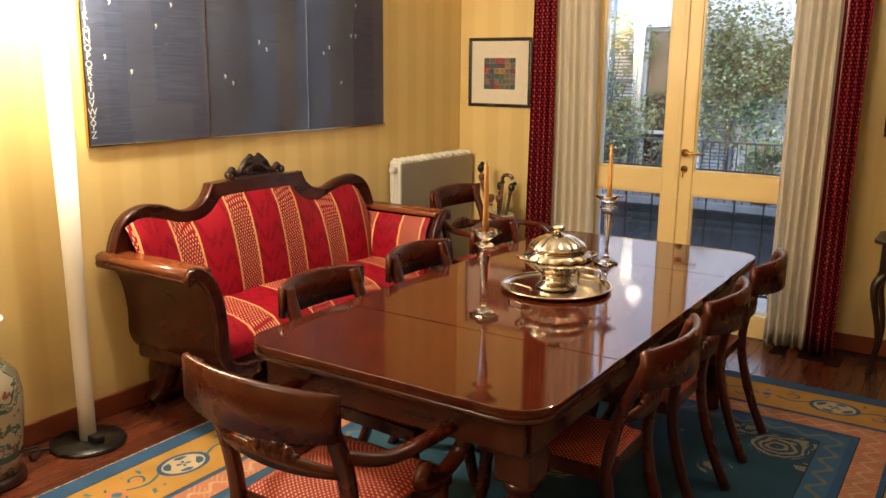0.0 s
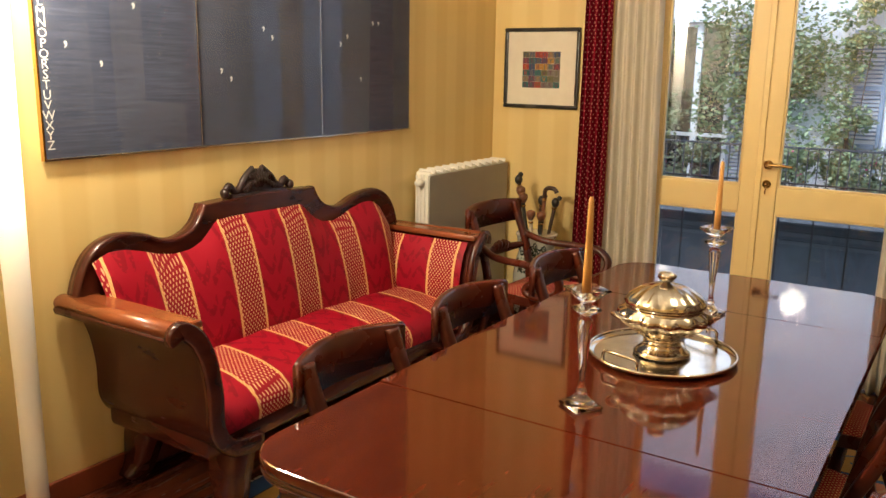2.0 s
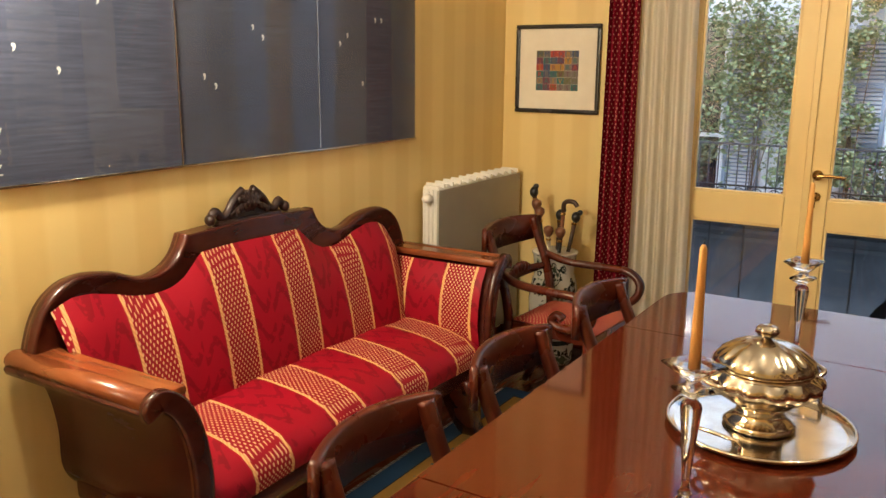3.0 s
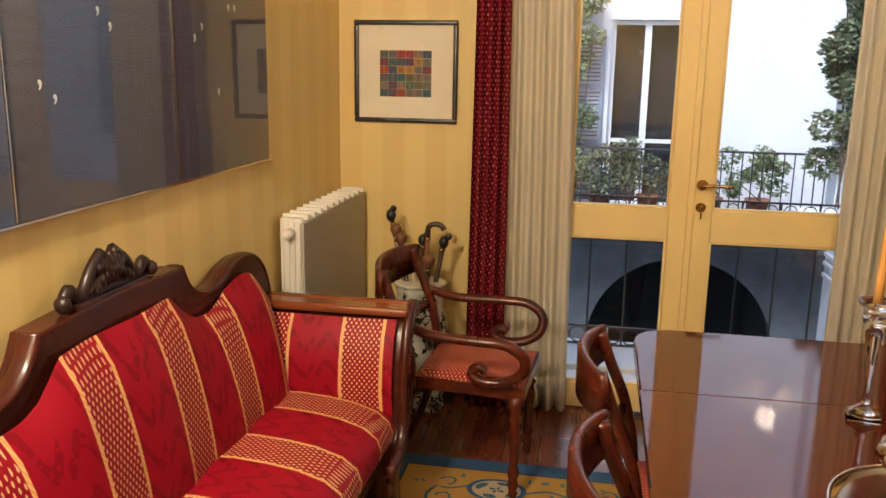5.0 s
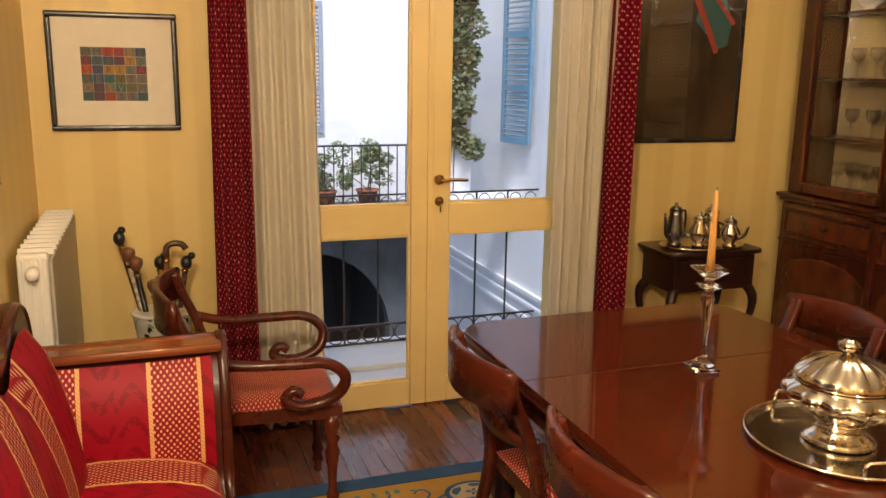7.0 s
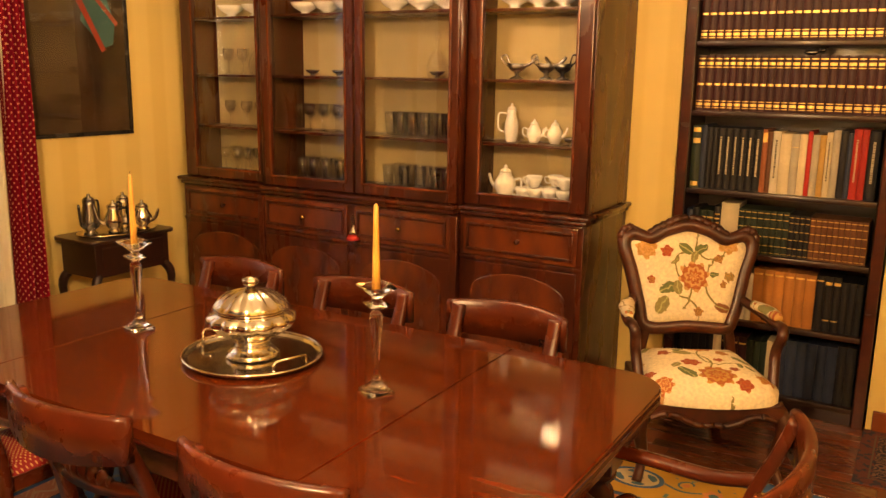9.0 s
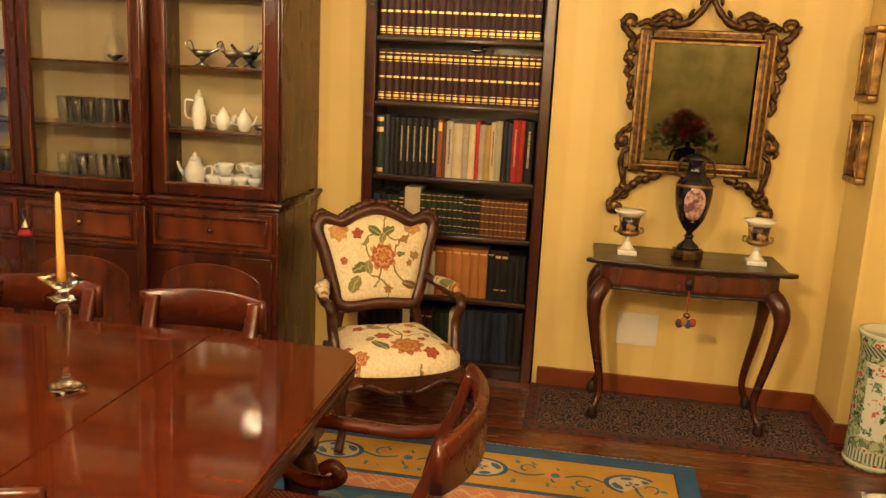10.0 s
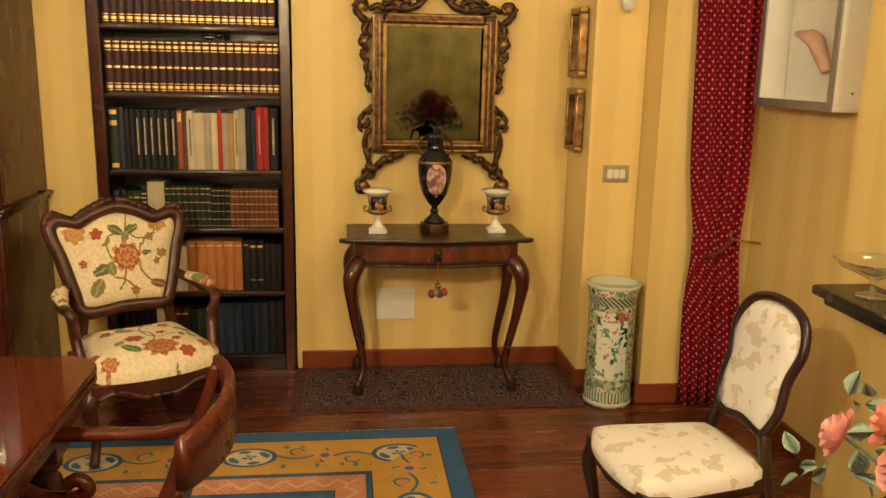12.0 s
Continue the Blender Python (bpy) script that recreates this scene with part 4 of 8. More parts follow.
def vessel(name, kind, label, category, material=None):
    t = thing(name, Matrix(), label, category)
    if kind == "tumbler":
        part("body", lathe(B(), [(0.022, 0), (0.024, 0.006), (0.031, 0.085), (0.033, 0.125), (0.031, 0.125), (0.029, 0.085), (0.021, 0.012), (0.0001, 0.010)], 16), TUMBLER, t)
    elif kind == "goblet":
        part("body", lathe(B(), [(0.030, 0), (0.028, 0.004), (0.005, 0.010), (0.004, 0.07), (0.022, 0.085), (0.036, 0.115), (0.033, 0.15), (0.031, 0.15), (0.033, 0.115), (0.018, 0.09), (0.0001, 0.085)], 16), TUMBLER, t)
    elif kind == "pot":
        part("body", lathe(B(), [(0.03, 0), (0.034, 0.008), (0.055, 0.05), (0.052, 0.085), (0.032, 0.115), (0.03, 0.125)], 24), CREAMP, t)
        l = part("lid", lathe(B(), [(0.032, 0.126), (0.026, 0.140), (0.008, 0.150), (0.010, 0.160), (0.0001, 0.166)], 20), CREAMP, t)
        part("spout", sweep(B(), smooth_line([(0, -0.045, 0.045), (0, -0.075, 0.07), (0, -0.092, 0.115)], 4), [0.013, 0.010, 0.007]), CREAMP, t)
        part("handle", sweep(B(), smooth_line([(0, 0.045, 0.09), (0, 0.085, 0.10), (0, 0.085, 0.055), (0, 0.048, 0.04)], 4), 0.006), CREAMP, t)
    elif kind == "tall":
        part("body", lathe(B(), [(0.03, 0), (0.033, 0.008), (0.045, 0.06), (0.042, 0.12), (0.026, 0.17), (0.03, 0.195)], 24), CREAMP, t)
        part("lid", lathe(B(), [(0.030, 0.196), (0.024, 0.21), (0.008, 0.22), (0.009, 0.232), (0.0001, 0.238)], 20), CREAMP, t)
        part("handle", sweep(B(), smooth_line([(0, 0.03, 0.17), (0, 0.08, 0.17), (0, 0.08, 0.08), (0, 0.042, 0.06)], 4), 0.006), CREAMP, t)
    elif kind == "cup":
        part("body", lathe(B(), [(0.018, 0), (0.02, 0.006), (0.036, 0.035), (0.041, 0.06), (0.039, 0.06), (0.034, 0.035), (0.0001, 0.01)], 20), CREAMP, t)
        part("handle", sweep(B(), smooth_line([(0, 0.034, 0.05), (0, 0.06, 0.045), (0, 0.052, 0.02), (0, 0.03, 0.02)], 4), 0.004), CREAMP, t)
    elif kind == "boat":
        part("foot", lathe(B(), [(0.035, 0), (0.03, 0.008), (0.01, 0.016), (0.012, 0.03)], 20), material, t)
        part("bowl", lathe(B(), [(0.012, 0.03), (0.036, 0.045), (0.05, 0.075), (0.047, 0.075), (0.033, 0.048), (0.0001, 0.04)], 24), material, t)
        part("spout", sweep(B(), smooth_line([(0, -0.035, 0.06), (0, -0.075, 0.08), (0, -0.10, 0.105)], 4), [0.026, 0.018, 0.008], 0.008), material, t)
        part("handle", sweep(B(), smooth_line([(0, 0.045, 0.06), (0, 0.08, 0.10), (0, 0.055, 0.115), (0, 0.04, 0.075)], 4), 0.004), material, t)
    elif kind == "bowl":
        part("bowl", lathe(B(), [(0.03, 0), (0.032, 0.006), (0.02, 0.014), (0.06, 0.035), (0.085, 0.065), (0.082, 0.065), (0.055, 0.035), (0.0001, 0.02)], 28), material, t)
    elif kind == "decanter":
        part("body", lathe(B(), [(0.04, 0), (0.052, 0.01), (0.056, 0.06), (0.04, 0.11), (0.014, 0.14), (0.013, 0.175), (0.02, 0.18)], 20), TUMBLER, t)
        part("stopper", lathe(B(), [(0.008, 0.181), (0.01, 0.19), (0.022, 0.21), (0.014, 0.228), (0.0001, 0.232)], 14), TUMBLER, t)
    return t


def row(proto, spots):
    proto.matrix_basis = spots[0]
    for m in spots[1:]:
        copy_thing(proto, m)


random.seed(8)


def along(y0, y1, n, z, x=0.63, deep=1, turn=0):
    out = []
    for d in range(deep):
        for i in range(n):
            out.append(Matrix.Translation((x + d * 0.085 + random.uniform(-0.01, 0.01), y0 + (y1 - y0) * (i + 0.5) / n + random.uniform(-0.008, 0.008), z)) @ rot(random.uniform(-25, 25) + turn))
    return out


SM = Matrix.Diagonal((0.7, 0.7, 0.7, 1))
Z0, Z1, Z2, Z3 = 1.0065, 1.286, 1.591, 1.921
row(vessel("glass_tumbler", "tumbler", "pale blue glass tumbler on the cabinet shelf", "glass"),
    along(3.22, 3.68, 5, Z0, 0.58, 2) + along(3.84, 4.30, 5, Z0, 0.58, 2) + along(3.22, 3.68, 6, Z1, 0.58, 2))
row(vessel("wine_glass", "goblet", "stemmed clear wine glass on the cabinet shelf", "glass"),
    along(3.84, 4.30, 5, Z1, 0.58, 2) + along(4.52, 4.90, 4, Z0, 0.59, 2) + along(4.52, 4.90, 3, Z1, 0.62, 1) + along(4.52, 4.90, 3, Z2, 0.62, 1))
row(vessel("china_teapot", "pot", "cream china teapot on the cabinet shelf", "teapot"), [Matrix.Translation((0.62, 2.96, Z0)) @ rot(180), Matrix.Translation((0.64, 2.82, Z1)) @ SM, Matrix.Translation((0.64, 2.71, Z1)) @ SM])
row(vessel("china_coffee_pot", "tall", "tall cream china coffee pot on the cabinet shelf", "coffee pot"), [Matrix.Translation((0.63, 2.94, Z1)) @ rot(20) @ Matrix.Diagonal((0.8, 0.8, 0.8, 1))])
row(vessel("china_cup", "cup", "small cream china cup on the cabinet shelf", "cup"), along(2.60, 2.90, 4, Z0, 0.62, 1) + along(2.60, 2.88, 3, Z0, 0.70, 1) + [Matrix.Translation((0.62 + 0.08 * (i % 2), 2.64 + 0.08 * i, Z0 + 0.0605)) for i in range(3)])
row(vessel("china_jug", "tall", "cream china jug on the cabinet shelf", "jug"), [Matrix.Translation((0.68, 2.86, Z0)) @ Matrix.Diagonal((0.5, 0.5, 0.5, 1))])
row(vessel("silver_pepper_pot", "bowl", "small silver bowl on the cabinet shelf", "bowl", PEWTER), [Matrix.Translation((0.63, 2.62, Z1)) @ Matrix.Diagonal((0.5, 0.5, 0.5, 1))] + along(3.24, 3.5, 1, Z2, 0.63) + along(3.9, 4.3, 2, Z2, 0.63))
row(vessel("sauce_boat", "boat", "dark silver sauce boat on the cabinet shelf", "sauce boat", PEWTER), [Matrix.Translation((0.63, 2.92, Z2)) @ rot(10), Matrix.Translation((0.62, 2.76, Z2)), Matrix.Translation((0.63, 2.68, Z2)) @ rot(170)])
row(vessel("decanter", "decanter", "clear glass decanter with stopper on the shelf", "decanter"), [Matrix.Translation((0.64, 3.38, Z2)), Matrix.Translation((0.64, 4.62, Z2))])
row(vessel("china_plate_bowl", "bowl", "cream china bowl on the upper cabinet shelf", "bowl", CREAMP), along(2.62, 3.0, 3, Z3, 0.62) + along(3.24, 3.7, 3, Z3, 0.62) + along(3.86, 4.3, 3, Z3, 0.62) + along(4.5, 4.9, 2, Z3, 0.62))
cg = vessel("wine_glass", "goblet", "small clear glass on the cabinet's end", "glass")
cg.matrix_basis = Matrix.Translation((0.50, 5.03, 0.976)) @ Matrix.Diagonal((0.5, 0.5, 0.5, 1))
tas = thing("key_tassel", Matrix.Translation((0.39, 3.74, 0.86)), "small red and silver ornament hanging from the cabinet key", "tassel")
REDS = mat("red_silk", (0.4, 0.02, 0.02), rough=0.6)
part("ring", sweep(B(), [(0.0, 0.012 * math.cos(a * math.pi / 6), -0.02 + 0.03 * math.sin(a * math.pi / 6)) for a in range(12)], 0.002, closed=True, seg=5), SILVER, tas)
part("bell", lathe(B(), [(0.026, -0.095), (0.022, -0.08), (0.010, -0.055), (0.006, -0.045)], 16), SILVER, tas)
part("fringe", lathe(B(), [(0.040, -0.125), (0.034, -0.11), (0.026, -0.0955)], 16), REDS, tas)

# bookcase in its niche
BY0, BY1, BX0 = 1.262, 2.215, 1.035
bc = thing("bookcase", Matrix.Translation((BX0, BY0, 0)), "tall dark mahogany bookcase set into the wall, full of books", "bookcase")
W = BY1 - BY0
part("side", bx((0, 0, 0), (0.30, 0.05, 2.45), 0.004), DARKW, bc)
part("side", bx((0, W - 0.05, 0), (0.30, W, 2.45), 0.004), DARKW, bc)
part("back", bx((0.285, 0.051, 0.02), (0.30, W - 0.051, 2.44)), DARKW, bc)
part("top", bx((0, 0, 2.451), (0.30, W, 2.48), 0.004), DARKW, bc)
for s, a in (("face_moulding", -0.002), ("face_moulding", W - 0.046)):
    part(s, bx((-0.010, a, 0.0), (-0.0005, a + 0.048, 2.45), 0.006), MAHOG, bc)
SHELVES = [0.085, 0.435, 0.775, 1.075, 1.455, 1.785, 2.12]
for z in SHELVES:
    part("shelf", bx((0.004, 0.051, z - 0.026), (0.284, W - 0.051, z), 0.005), DARKW, bc)
part("kickboard", bx((0.012, 0.051, 0.0), (0.03, W - 0.051, 0.058), 0.003), DARKW, bc)


def leather(name, c):
    return mat(name, c, tuple(v * 0.7 for v in c), scale=9, rough=0.45, bump=0.08, bscale=90, rand=0.18, spec=0.3)


GOLDF = mat("gold_tooling", (0.95, 0.66, 0.26), (0.75, 0.48, 0.15), scale=40, rough=0.34, metal=0.55)
PAPER = mat("book_paper", (0.62, 0.54, 0.38), rough=0.9)
LE = {n: leather("leather_" + n, c) for n, c in dict(maroon=(0.042, 0.009, 0.012), green=(0.018, 0.030, 0.020), brown=(0.13, 0.05, 0.022), tan=(0.42, 0.17, 0.05), black=(0.010, 0.010, 0.012), cream=(0.62, 0.53, 0.36), white=(0.68, 0.62, 0.50), red=(0.42, 0.025, 0.02), blue=(0.02, 0.03, 0.06), grey=(0.42, 0.38, 0.30), ochre=(0.42, 0.26, 0.08), rust=(0.28, 0.09, 0.04)).items()}
MESHES = {}


def book(y, w, h, d, z, col, bands, label, writing=0):
    """A book with its spine towards -x."""
    t = thing("book", Matrix.Translation((BX0 + 0.035, y, z + 0.0004)), label, "book", "books")
    key = (round(w, 3), round(h, 3), round(d, 3), col, tuple(bands), writing)
    if key not in MESHES:
        r = w * 0.42
        outline = [(0.0 + r * 0.35 * (1 - math.sin(math.pi * i / 6)), w * i / 6) for i in range(7)] + [(d, w), (d, 0)]
        cover = prism(B(), outline, 0, h, "z")
        made = [("cover", cover, LE[col])]
        for b0, b1 in bands:
            ol = [(-0.0014 + r * 0.35 * (1 - math.sin(math.pi * q)), w * q) for q in (0.10, 0.25, 0.4, 0.6, 0.75, 0.90)] + [(0.012, w * 0.9), (0.012, w * 0.1)]
            made.append(("gold_band", prism(B(), ol, h * b0, h * b1, "z"), GOLDF))
        if writing:
            bm = B()
            rnd = random.Random(int(w * 9000) + writing)
            zz = h * 0.25
            while zz < h * 0.85:
                s = rnd.uniform(0.004, 0.010)
                box(bm, (-0.0008, w * 0.38, zz), (0.002, w * 0.62, zz + s))
                zz += s + rnd.uniform(0.002, 0.005)
            made.append(("title_lettering", bm, LE["cream"] if writing < 3 else LE["black"]))
        MESHES[key] = []
        for n, bm, m in made:
            o = part(n, bm, m, t)
            if n == "title_lettering":
                o["kind"] = "stuff"
            MESHES[key].append((n, o.data))
    else:
        for n, me in MESHES[key]:
            o = new(n, me)
            o.parent = t
            if n == "title_lettering":
                o["kind"] = "stuff"
    return t


def shelf_of(z, y1, y0, spec):
    """Books from y1 down to y0 (as one reads them): spec gives (count, width, height, depth, colour, bands, label, writing)."""
    y = y1
    for n, w, h, d, col, bands, label, wr in spec:
        for i in range(n):
            ww = w
            if y - ww < y0:
                return
            book(y - ww, ww, h, d, z, col, bands, label, wr)
            y -= ww + 0.0012


random.seed(3)
GB = [(0.05, 0.065), (0.09, 0.14), (0.17, 0.185), (0.46, 0.50), (0.78, 0.795), (0.83, 0.88), (0.93, 0.95)]
GB2 = [(0.04, 0.05), (0.20, 0.215), (0.40, 0.415), (0.60, 0.615), (0.80, 0.815), (0.93, 0.945)]
A, Z = BY1 - 0.055, BY0 + 0.052
ENC = "dark maroon encyclopaedia volume with gilt bands on its spine"
shelf_of(SHELVES[5], A, Z, [(22, 0.0365, 0.26, 0.20, "maroon", GB, ENC, 0)])
shelf_of(SHELVES[4], A, Z, [(3, 0.038, 0.262, 0.20, "maroon", GB, ENC, 0), (2, 0.030, 0.262, 0.20, "maroon", GB, ENC, 0), (3, 0.036, 0.262, 0.20, "maroon", GB, ENC, 0), (4, 0.033, 0.262, 0.20, "maroon", GB, ENC, 0), (9, 0.038, 0.262, 0.20, "maroon", GB, ENC, 0), (2, 0.031, 0.262, 0.20, "maroon", GB, ENC, 0)])
BA = "black art book with a fine printed spine"
shelf_of(SHELVES[3], A, Z, [(1, 0.044, 0.305, 0.22, "green", [(0.03, 0.10), (0.72, 0.80), (0.9, 0.97)], "green cloth book with gold blocks on its spine", 0), (1, 0.026, 0.31, 0.2, "blue", [], "blue art book with plain spine", 0), (2, 0.024, 0.30, 0.2, "black", [], BA, 0), (5, 0.033, 0.30, 0.2, "black", [], BA, 1), (1, 0.036, 0.295, 0.2, "black", [], BA, 1),
                             (1, 0.024, 0.30, 0.2, "rust", [(0.8, 0.95)], "rust coloured illustrated art book", 0), (1, 0.020, 0.29, 0.2, "brown", [], "slim brown art book", 0), (1, 0.034, 0.295, 0.2, "white", [], "white art book with printed spine", 3), (1, 0.048, 0.285, 0.2, "cream", [], "thick cream paper book", 0), (1, 0.034, 0.285, 0.2, "grey", [(0.78, 0.785)], "grey paper bound book", 0), (1, 0.032, 0.285, 0.2, "cream", [], "cream paper bound book", 0),
                             (1, 0.020, 0.30, 0.2, "red", [], "thin bright red book", 0), (1, 0.030, 0.285, 0.2, "grey", [], "grey paper bound book", 0), (1, 0.026, 0.285, 0.2, "ochre", [], "sand coloured paper book", 0), (1, 0.026, 0.30, 0.2, "cream", [], "cream book with printed spine", 3), (1, 0.030, 0.31, 0.2, "grey", [], "grey paper art book", 0), (1, 0.030, 0.308, 0.2, "black", [], BA, 0), (1, 0.020, 0.30, 0.2, "blue", [], "blue art book with plain spine", 0),
                             (1, 0.033, 0.318, 0.2, "red", [], "red book with printed spine", 1), (1, 0.028, 0.318, 0.2, "red", [], "red book with printed spine", 0), (1, 0.046, 0.312, 0.2, "black", [], "black book with large gold lettering", 2), (1, 0.030, 0.24, 0.2, "rust", [], "rust coloured illustrated art book", 0)])
GL = "green leather volume with gilt bands"
shelf_of(SHELVES[2], A, Z, [(1, 0.03, 0.19, 0.18, "blue", [], "small blue cloth book", 0), (1, 0.03, 0.20, 0.18, "black", [(0.7, 0.75)], "black leather bound volume", 0), (2, 0.035, 0.19, 0.18, "green", [(0.8, 0.84)], GL, 0), (1, 0.03, 0.215, 0.18, "black", [(0.6, 0.63), (0.7, 0.73), (0.8, 0.83)], "black leather bound volume", 0), (1, 0.085, 0.235, 0.19, "cream", [], "thick cream paper book", 0),
                             (8, 0.028, 0.215, 0.17, "green", GB2, GL, 0), (4, 0.022, 0.205, 0.17, "black", GB2, "slim black leather volume", 0), (11, 0.0235, 0.200, 0.17, "brown", GB2, "brown leather volume with gilt bands", 0)])
shelf_of(SHELVES[1], A, Z, [(4, 0.030, 0.27, 0.18, "white", [], "white paper bound book", 0), (3, 0.031, 0.26, 0.18, "white", [(0.3, 0.5)], "white paper bound book", 0), (2, 0.031, 0.26, 0.18, "cream", [(0.3, 0.5)], "white paper bound book", 0), (2, 0.03, 0.24, 0.18, "white", [], "white paper bound book", 0),
                             (6, 0.046, 0.265, 0.18, "tan", [(0.90, 0.93)], "tan leather bound volume", 0), (1, 0.036, 0.27, 0.18, "black", [(0.9, 0.92)], "black leather bound volume", 0), (2, 0.036, 0.27, 0.18, "black", [(0.85, 0.9), (0.2, 0.22)], "black leather bound volume", 0), (3, 0.03, 0.25, 0.18, "black", [], "plain black cloth book", 0)])
shelf_of(SHELVES[0], A, Z, [(5, 0.035, 0.26, 0.18, "black", [], "black book on the lowest shelf", 0), (1, 0.04, 0.25, 0.18, "cream", [], "cream paper bound book", 0), (3, 0.04, 0.26, 0.18, "maroon", [(0.85, 0.88)], "dark maroon leather volume", 0), (3, 0.03, 0.25, 0.18, "green", [], "dark green cloth book", 0), (1, 0.045, 0.26, 0.18, "cream", [], "cream paper bound book", 0), (6, 0.044, 0.28, 0.18, "blue", [], "large dark blue volume on the lowest shelf", 0), (4, 0.04, 0.29, 0.18, "black", [], "large black volume on the lowest shelf", 0)])
ol = thing("small_ornament", Matrix.Translation((1.12, 1.66, SHELVES[4] + 0.263)), "small dark metal ornament lying on the books", "ornament")
part("body", ball(ball(B(), (0, 0, 0.014), 0.014, 2, (1, 2.4, 0.9)), (0, -0.045, 0.024), 0.011, 2, (1, 1.6, 1)), PEWTER, ol)
part("wing", sweep(B(), smooth_line([(0, 0.02, 0.02), (0.01, -0.02, 0.034), (0, -0.07, 0.036)], 4), 0.008, 0.003), PEWTER, ol)

# curtains


def curtain(name, top, bot, y, z0, z1, folds, amp, material, label, thick=0.003, seed=1, waist=None, category="curtain"):
    """Pleated cloth from z0 to z1, between the x ranges bot and top; waist: (z, x0, x1) where it is gathered."""
    rnd = random.Random(seed)
    ph = [rnd.uniform(-0.5, 0.5) for _ in range(folds + 2)]
    nx, nz = folds * 8, 22
    bm = B()
    sheets = []
    for off in (0, thick):
        rows = []
        for k in range(nz + 1):
            v = k / nz
            z = z0 + (z1 - z0) * v
            a, b = [bot[i] + (top[i] - bot[i]) * v for i in (0, 1)]
            am = amp * (1.25 - 0.45 * v)
            if waist:
                w = math.exp(-((z - waist[0]) / 0.22) ** 2)
                a, b = a + (waist[1] - a) * w, b + (waist[2] - b) * w
                am *= 1 - 0.5 * w
            row = []
            for i in range(nx + 1):
                u = i / nx
                fi = u * folds
                p = ph[int(fi)] + (ph[int(fi) + 1] - ph[int(fi)]) * (fi - int(fi))
                s = math.sin(2 * math.pi * (fi + 0.35 * p))
                s2 = s * (1 + 0.25 * math.sin(fi * 2.3 + v * 1.5)) + 0.18 * math.sin(4 * math.pi * fi + 3 * v)
                row.append(bm.verts.new((a + (b - a) * u + 0.15 * (b - a) / folds * math.sin(v * 3 + p * 4), y + am * s2 + off, z + (0.004 * math.sin(fi * 5) if k == 0 else 0))))
            rows.append(row)
        sheets.append(rows)
    for si, rows in enumerate(sheets):
        for a, b in zip(rows, rows[1:]):
            for i in range(nx):
                f = (a[i], a[i + 1], b[i + 1], b[i])
                bm.faces.new(f if si == 0 else f[::-1])
    f, k = sheets
    for i in range(nx):
        bm.faces.new((f[0][i + 1], f[0][i], k[0][i], k[0][i + 1]))
    along = {}
    for rows in sheets:
        for row in rows:
            run = 0.0
            for i, v in enumerate(row):
                if i:
                    run += math.hypot(v.co.x - row[i - 1].co.x, v.co.y - row[i - 1].co.y)
                along[v] = run
    uv = bm.loops.layers.uv.new("cloth")
    for face in bm.faces:
        for lp_ in face.loops:
            lp_[uv].uv = (along[lp_.vert], lp_.vert.co.z)
    return solid(name, bm, material, label, category)


curtain("red_curtain", (-2.57, -2.425), (-2.58, -2.41), 4.965, 0.015, 2.78, 4, 0.030, REDCURT, "crimson dotted curtain hanging beside the balcony door", seed=3)
curtain("red_curtain", (-0.735, -0.60), (-0.75, -0.595), 4.965, 0.015, 2.78, 4, 0.030, REDCURT, "crimson dotted curtain beside the dark framed picture", seed=4)
curtain("sheer_curtain", (-2.425, -2.15), (-2.42, -2.115), 4.99, 0.012, 2.78, 5, 0.024, SHEERT, "ivory linen curtain in soft folds by the balcony door", seed=5)
curtain("sheer_curtain", (-0.98, -0.70), (-1.00, -0.715), 4.99, 0.012, 2.78, 6, 0.024, SHEERT, "ivory linen curtain in soft folds between door and red drape", seed=6)
solid("curtain_pole", sweep(B(), [(-2.70, 4.978, 2.79), (-0.35, 4.978, 2.79)], 0.018), BRASS, "brass curtain pole above the balcony door", "curtain pole")

# blue panels of writing on the west wall


def panel_mat():
    m = mat("midnight_blue_painted_board", (0.022, 0.027, 0.045), rough=0.5)
    g = Graph(m)
    mp = g.n.new("ShaderNodeMapping")
    mp.inputs["Scale"].default_value = (1, 1.2, 26)
    g.l.new(g.src, mp.inputs[0])
    st = g.noise(4, 8, mp.outputs[0])
    g.base(g.mix(g.f("MULTIPLY", st, g.f("MULTIPLY_ADD", g.noise(3, 4), 1.0, 0.25)), (0.015, 0.018, 0.035), (0.13, 0.15, 0.23)))
    return m


PANELB = panel_mat()
INKW = mat("chalk_white_paint", (0.7, 0.7, 0.66), rough=0.6)
py0, py1, pz0, pz1 = 2.157, 4.235, 1.245, 2.45
art = thing("wall_artwork", Matrix.Translation((XW, py0, pz0)), "large glazed midnight blue artwork with white letters and commas", "artwork")
joints = [0, 0.66, 1.375, py1 - py0]
for a, b in zip(joints, joints[1:]):
    part("board", bx((0.002, a + 0.002, 0), (0.016, b - 0.002, pz1 - pz0)), PANELB, art)
    part("glazing", bx((0.018, a + 0.002, 0), (0.0195, b - 0.002, pz1 - pz0)), ARTGLASS, art, "clear reflecting glass").visible_shadow = False
for y in joints[1:-1]:
    part("joint_strip", bx((0.0165, y - 0.0018, 0), (0.021, y + 0.0018, pz1 - pz0)), SILVER, art)
part("frame_edge", bx((0.0, -0.004, -0.008), (0.021, py1 - py0 + 0.004, -0.001), 0.001), SILVER, art)
part("frame_edge", bx((0.0, -0.008, -0.008), (0.021, -0.001, pz1 - pz0), 0.001), BRASS, art)


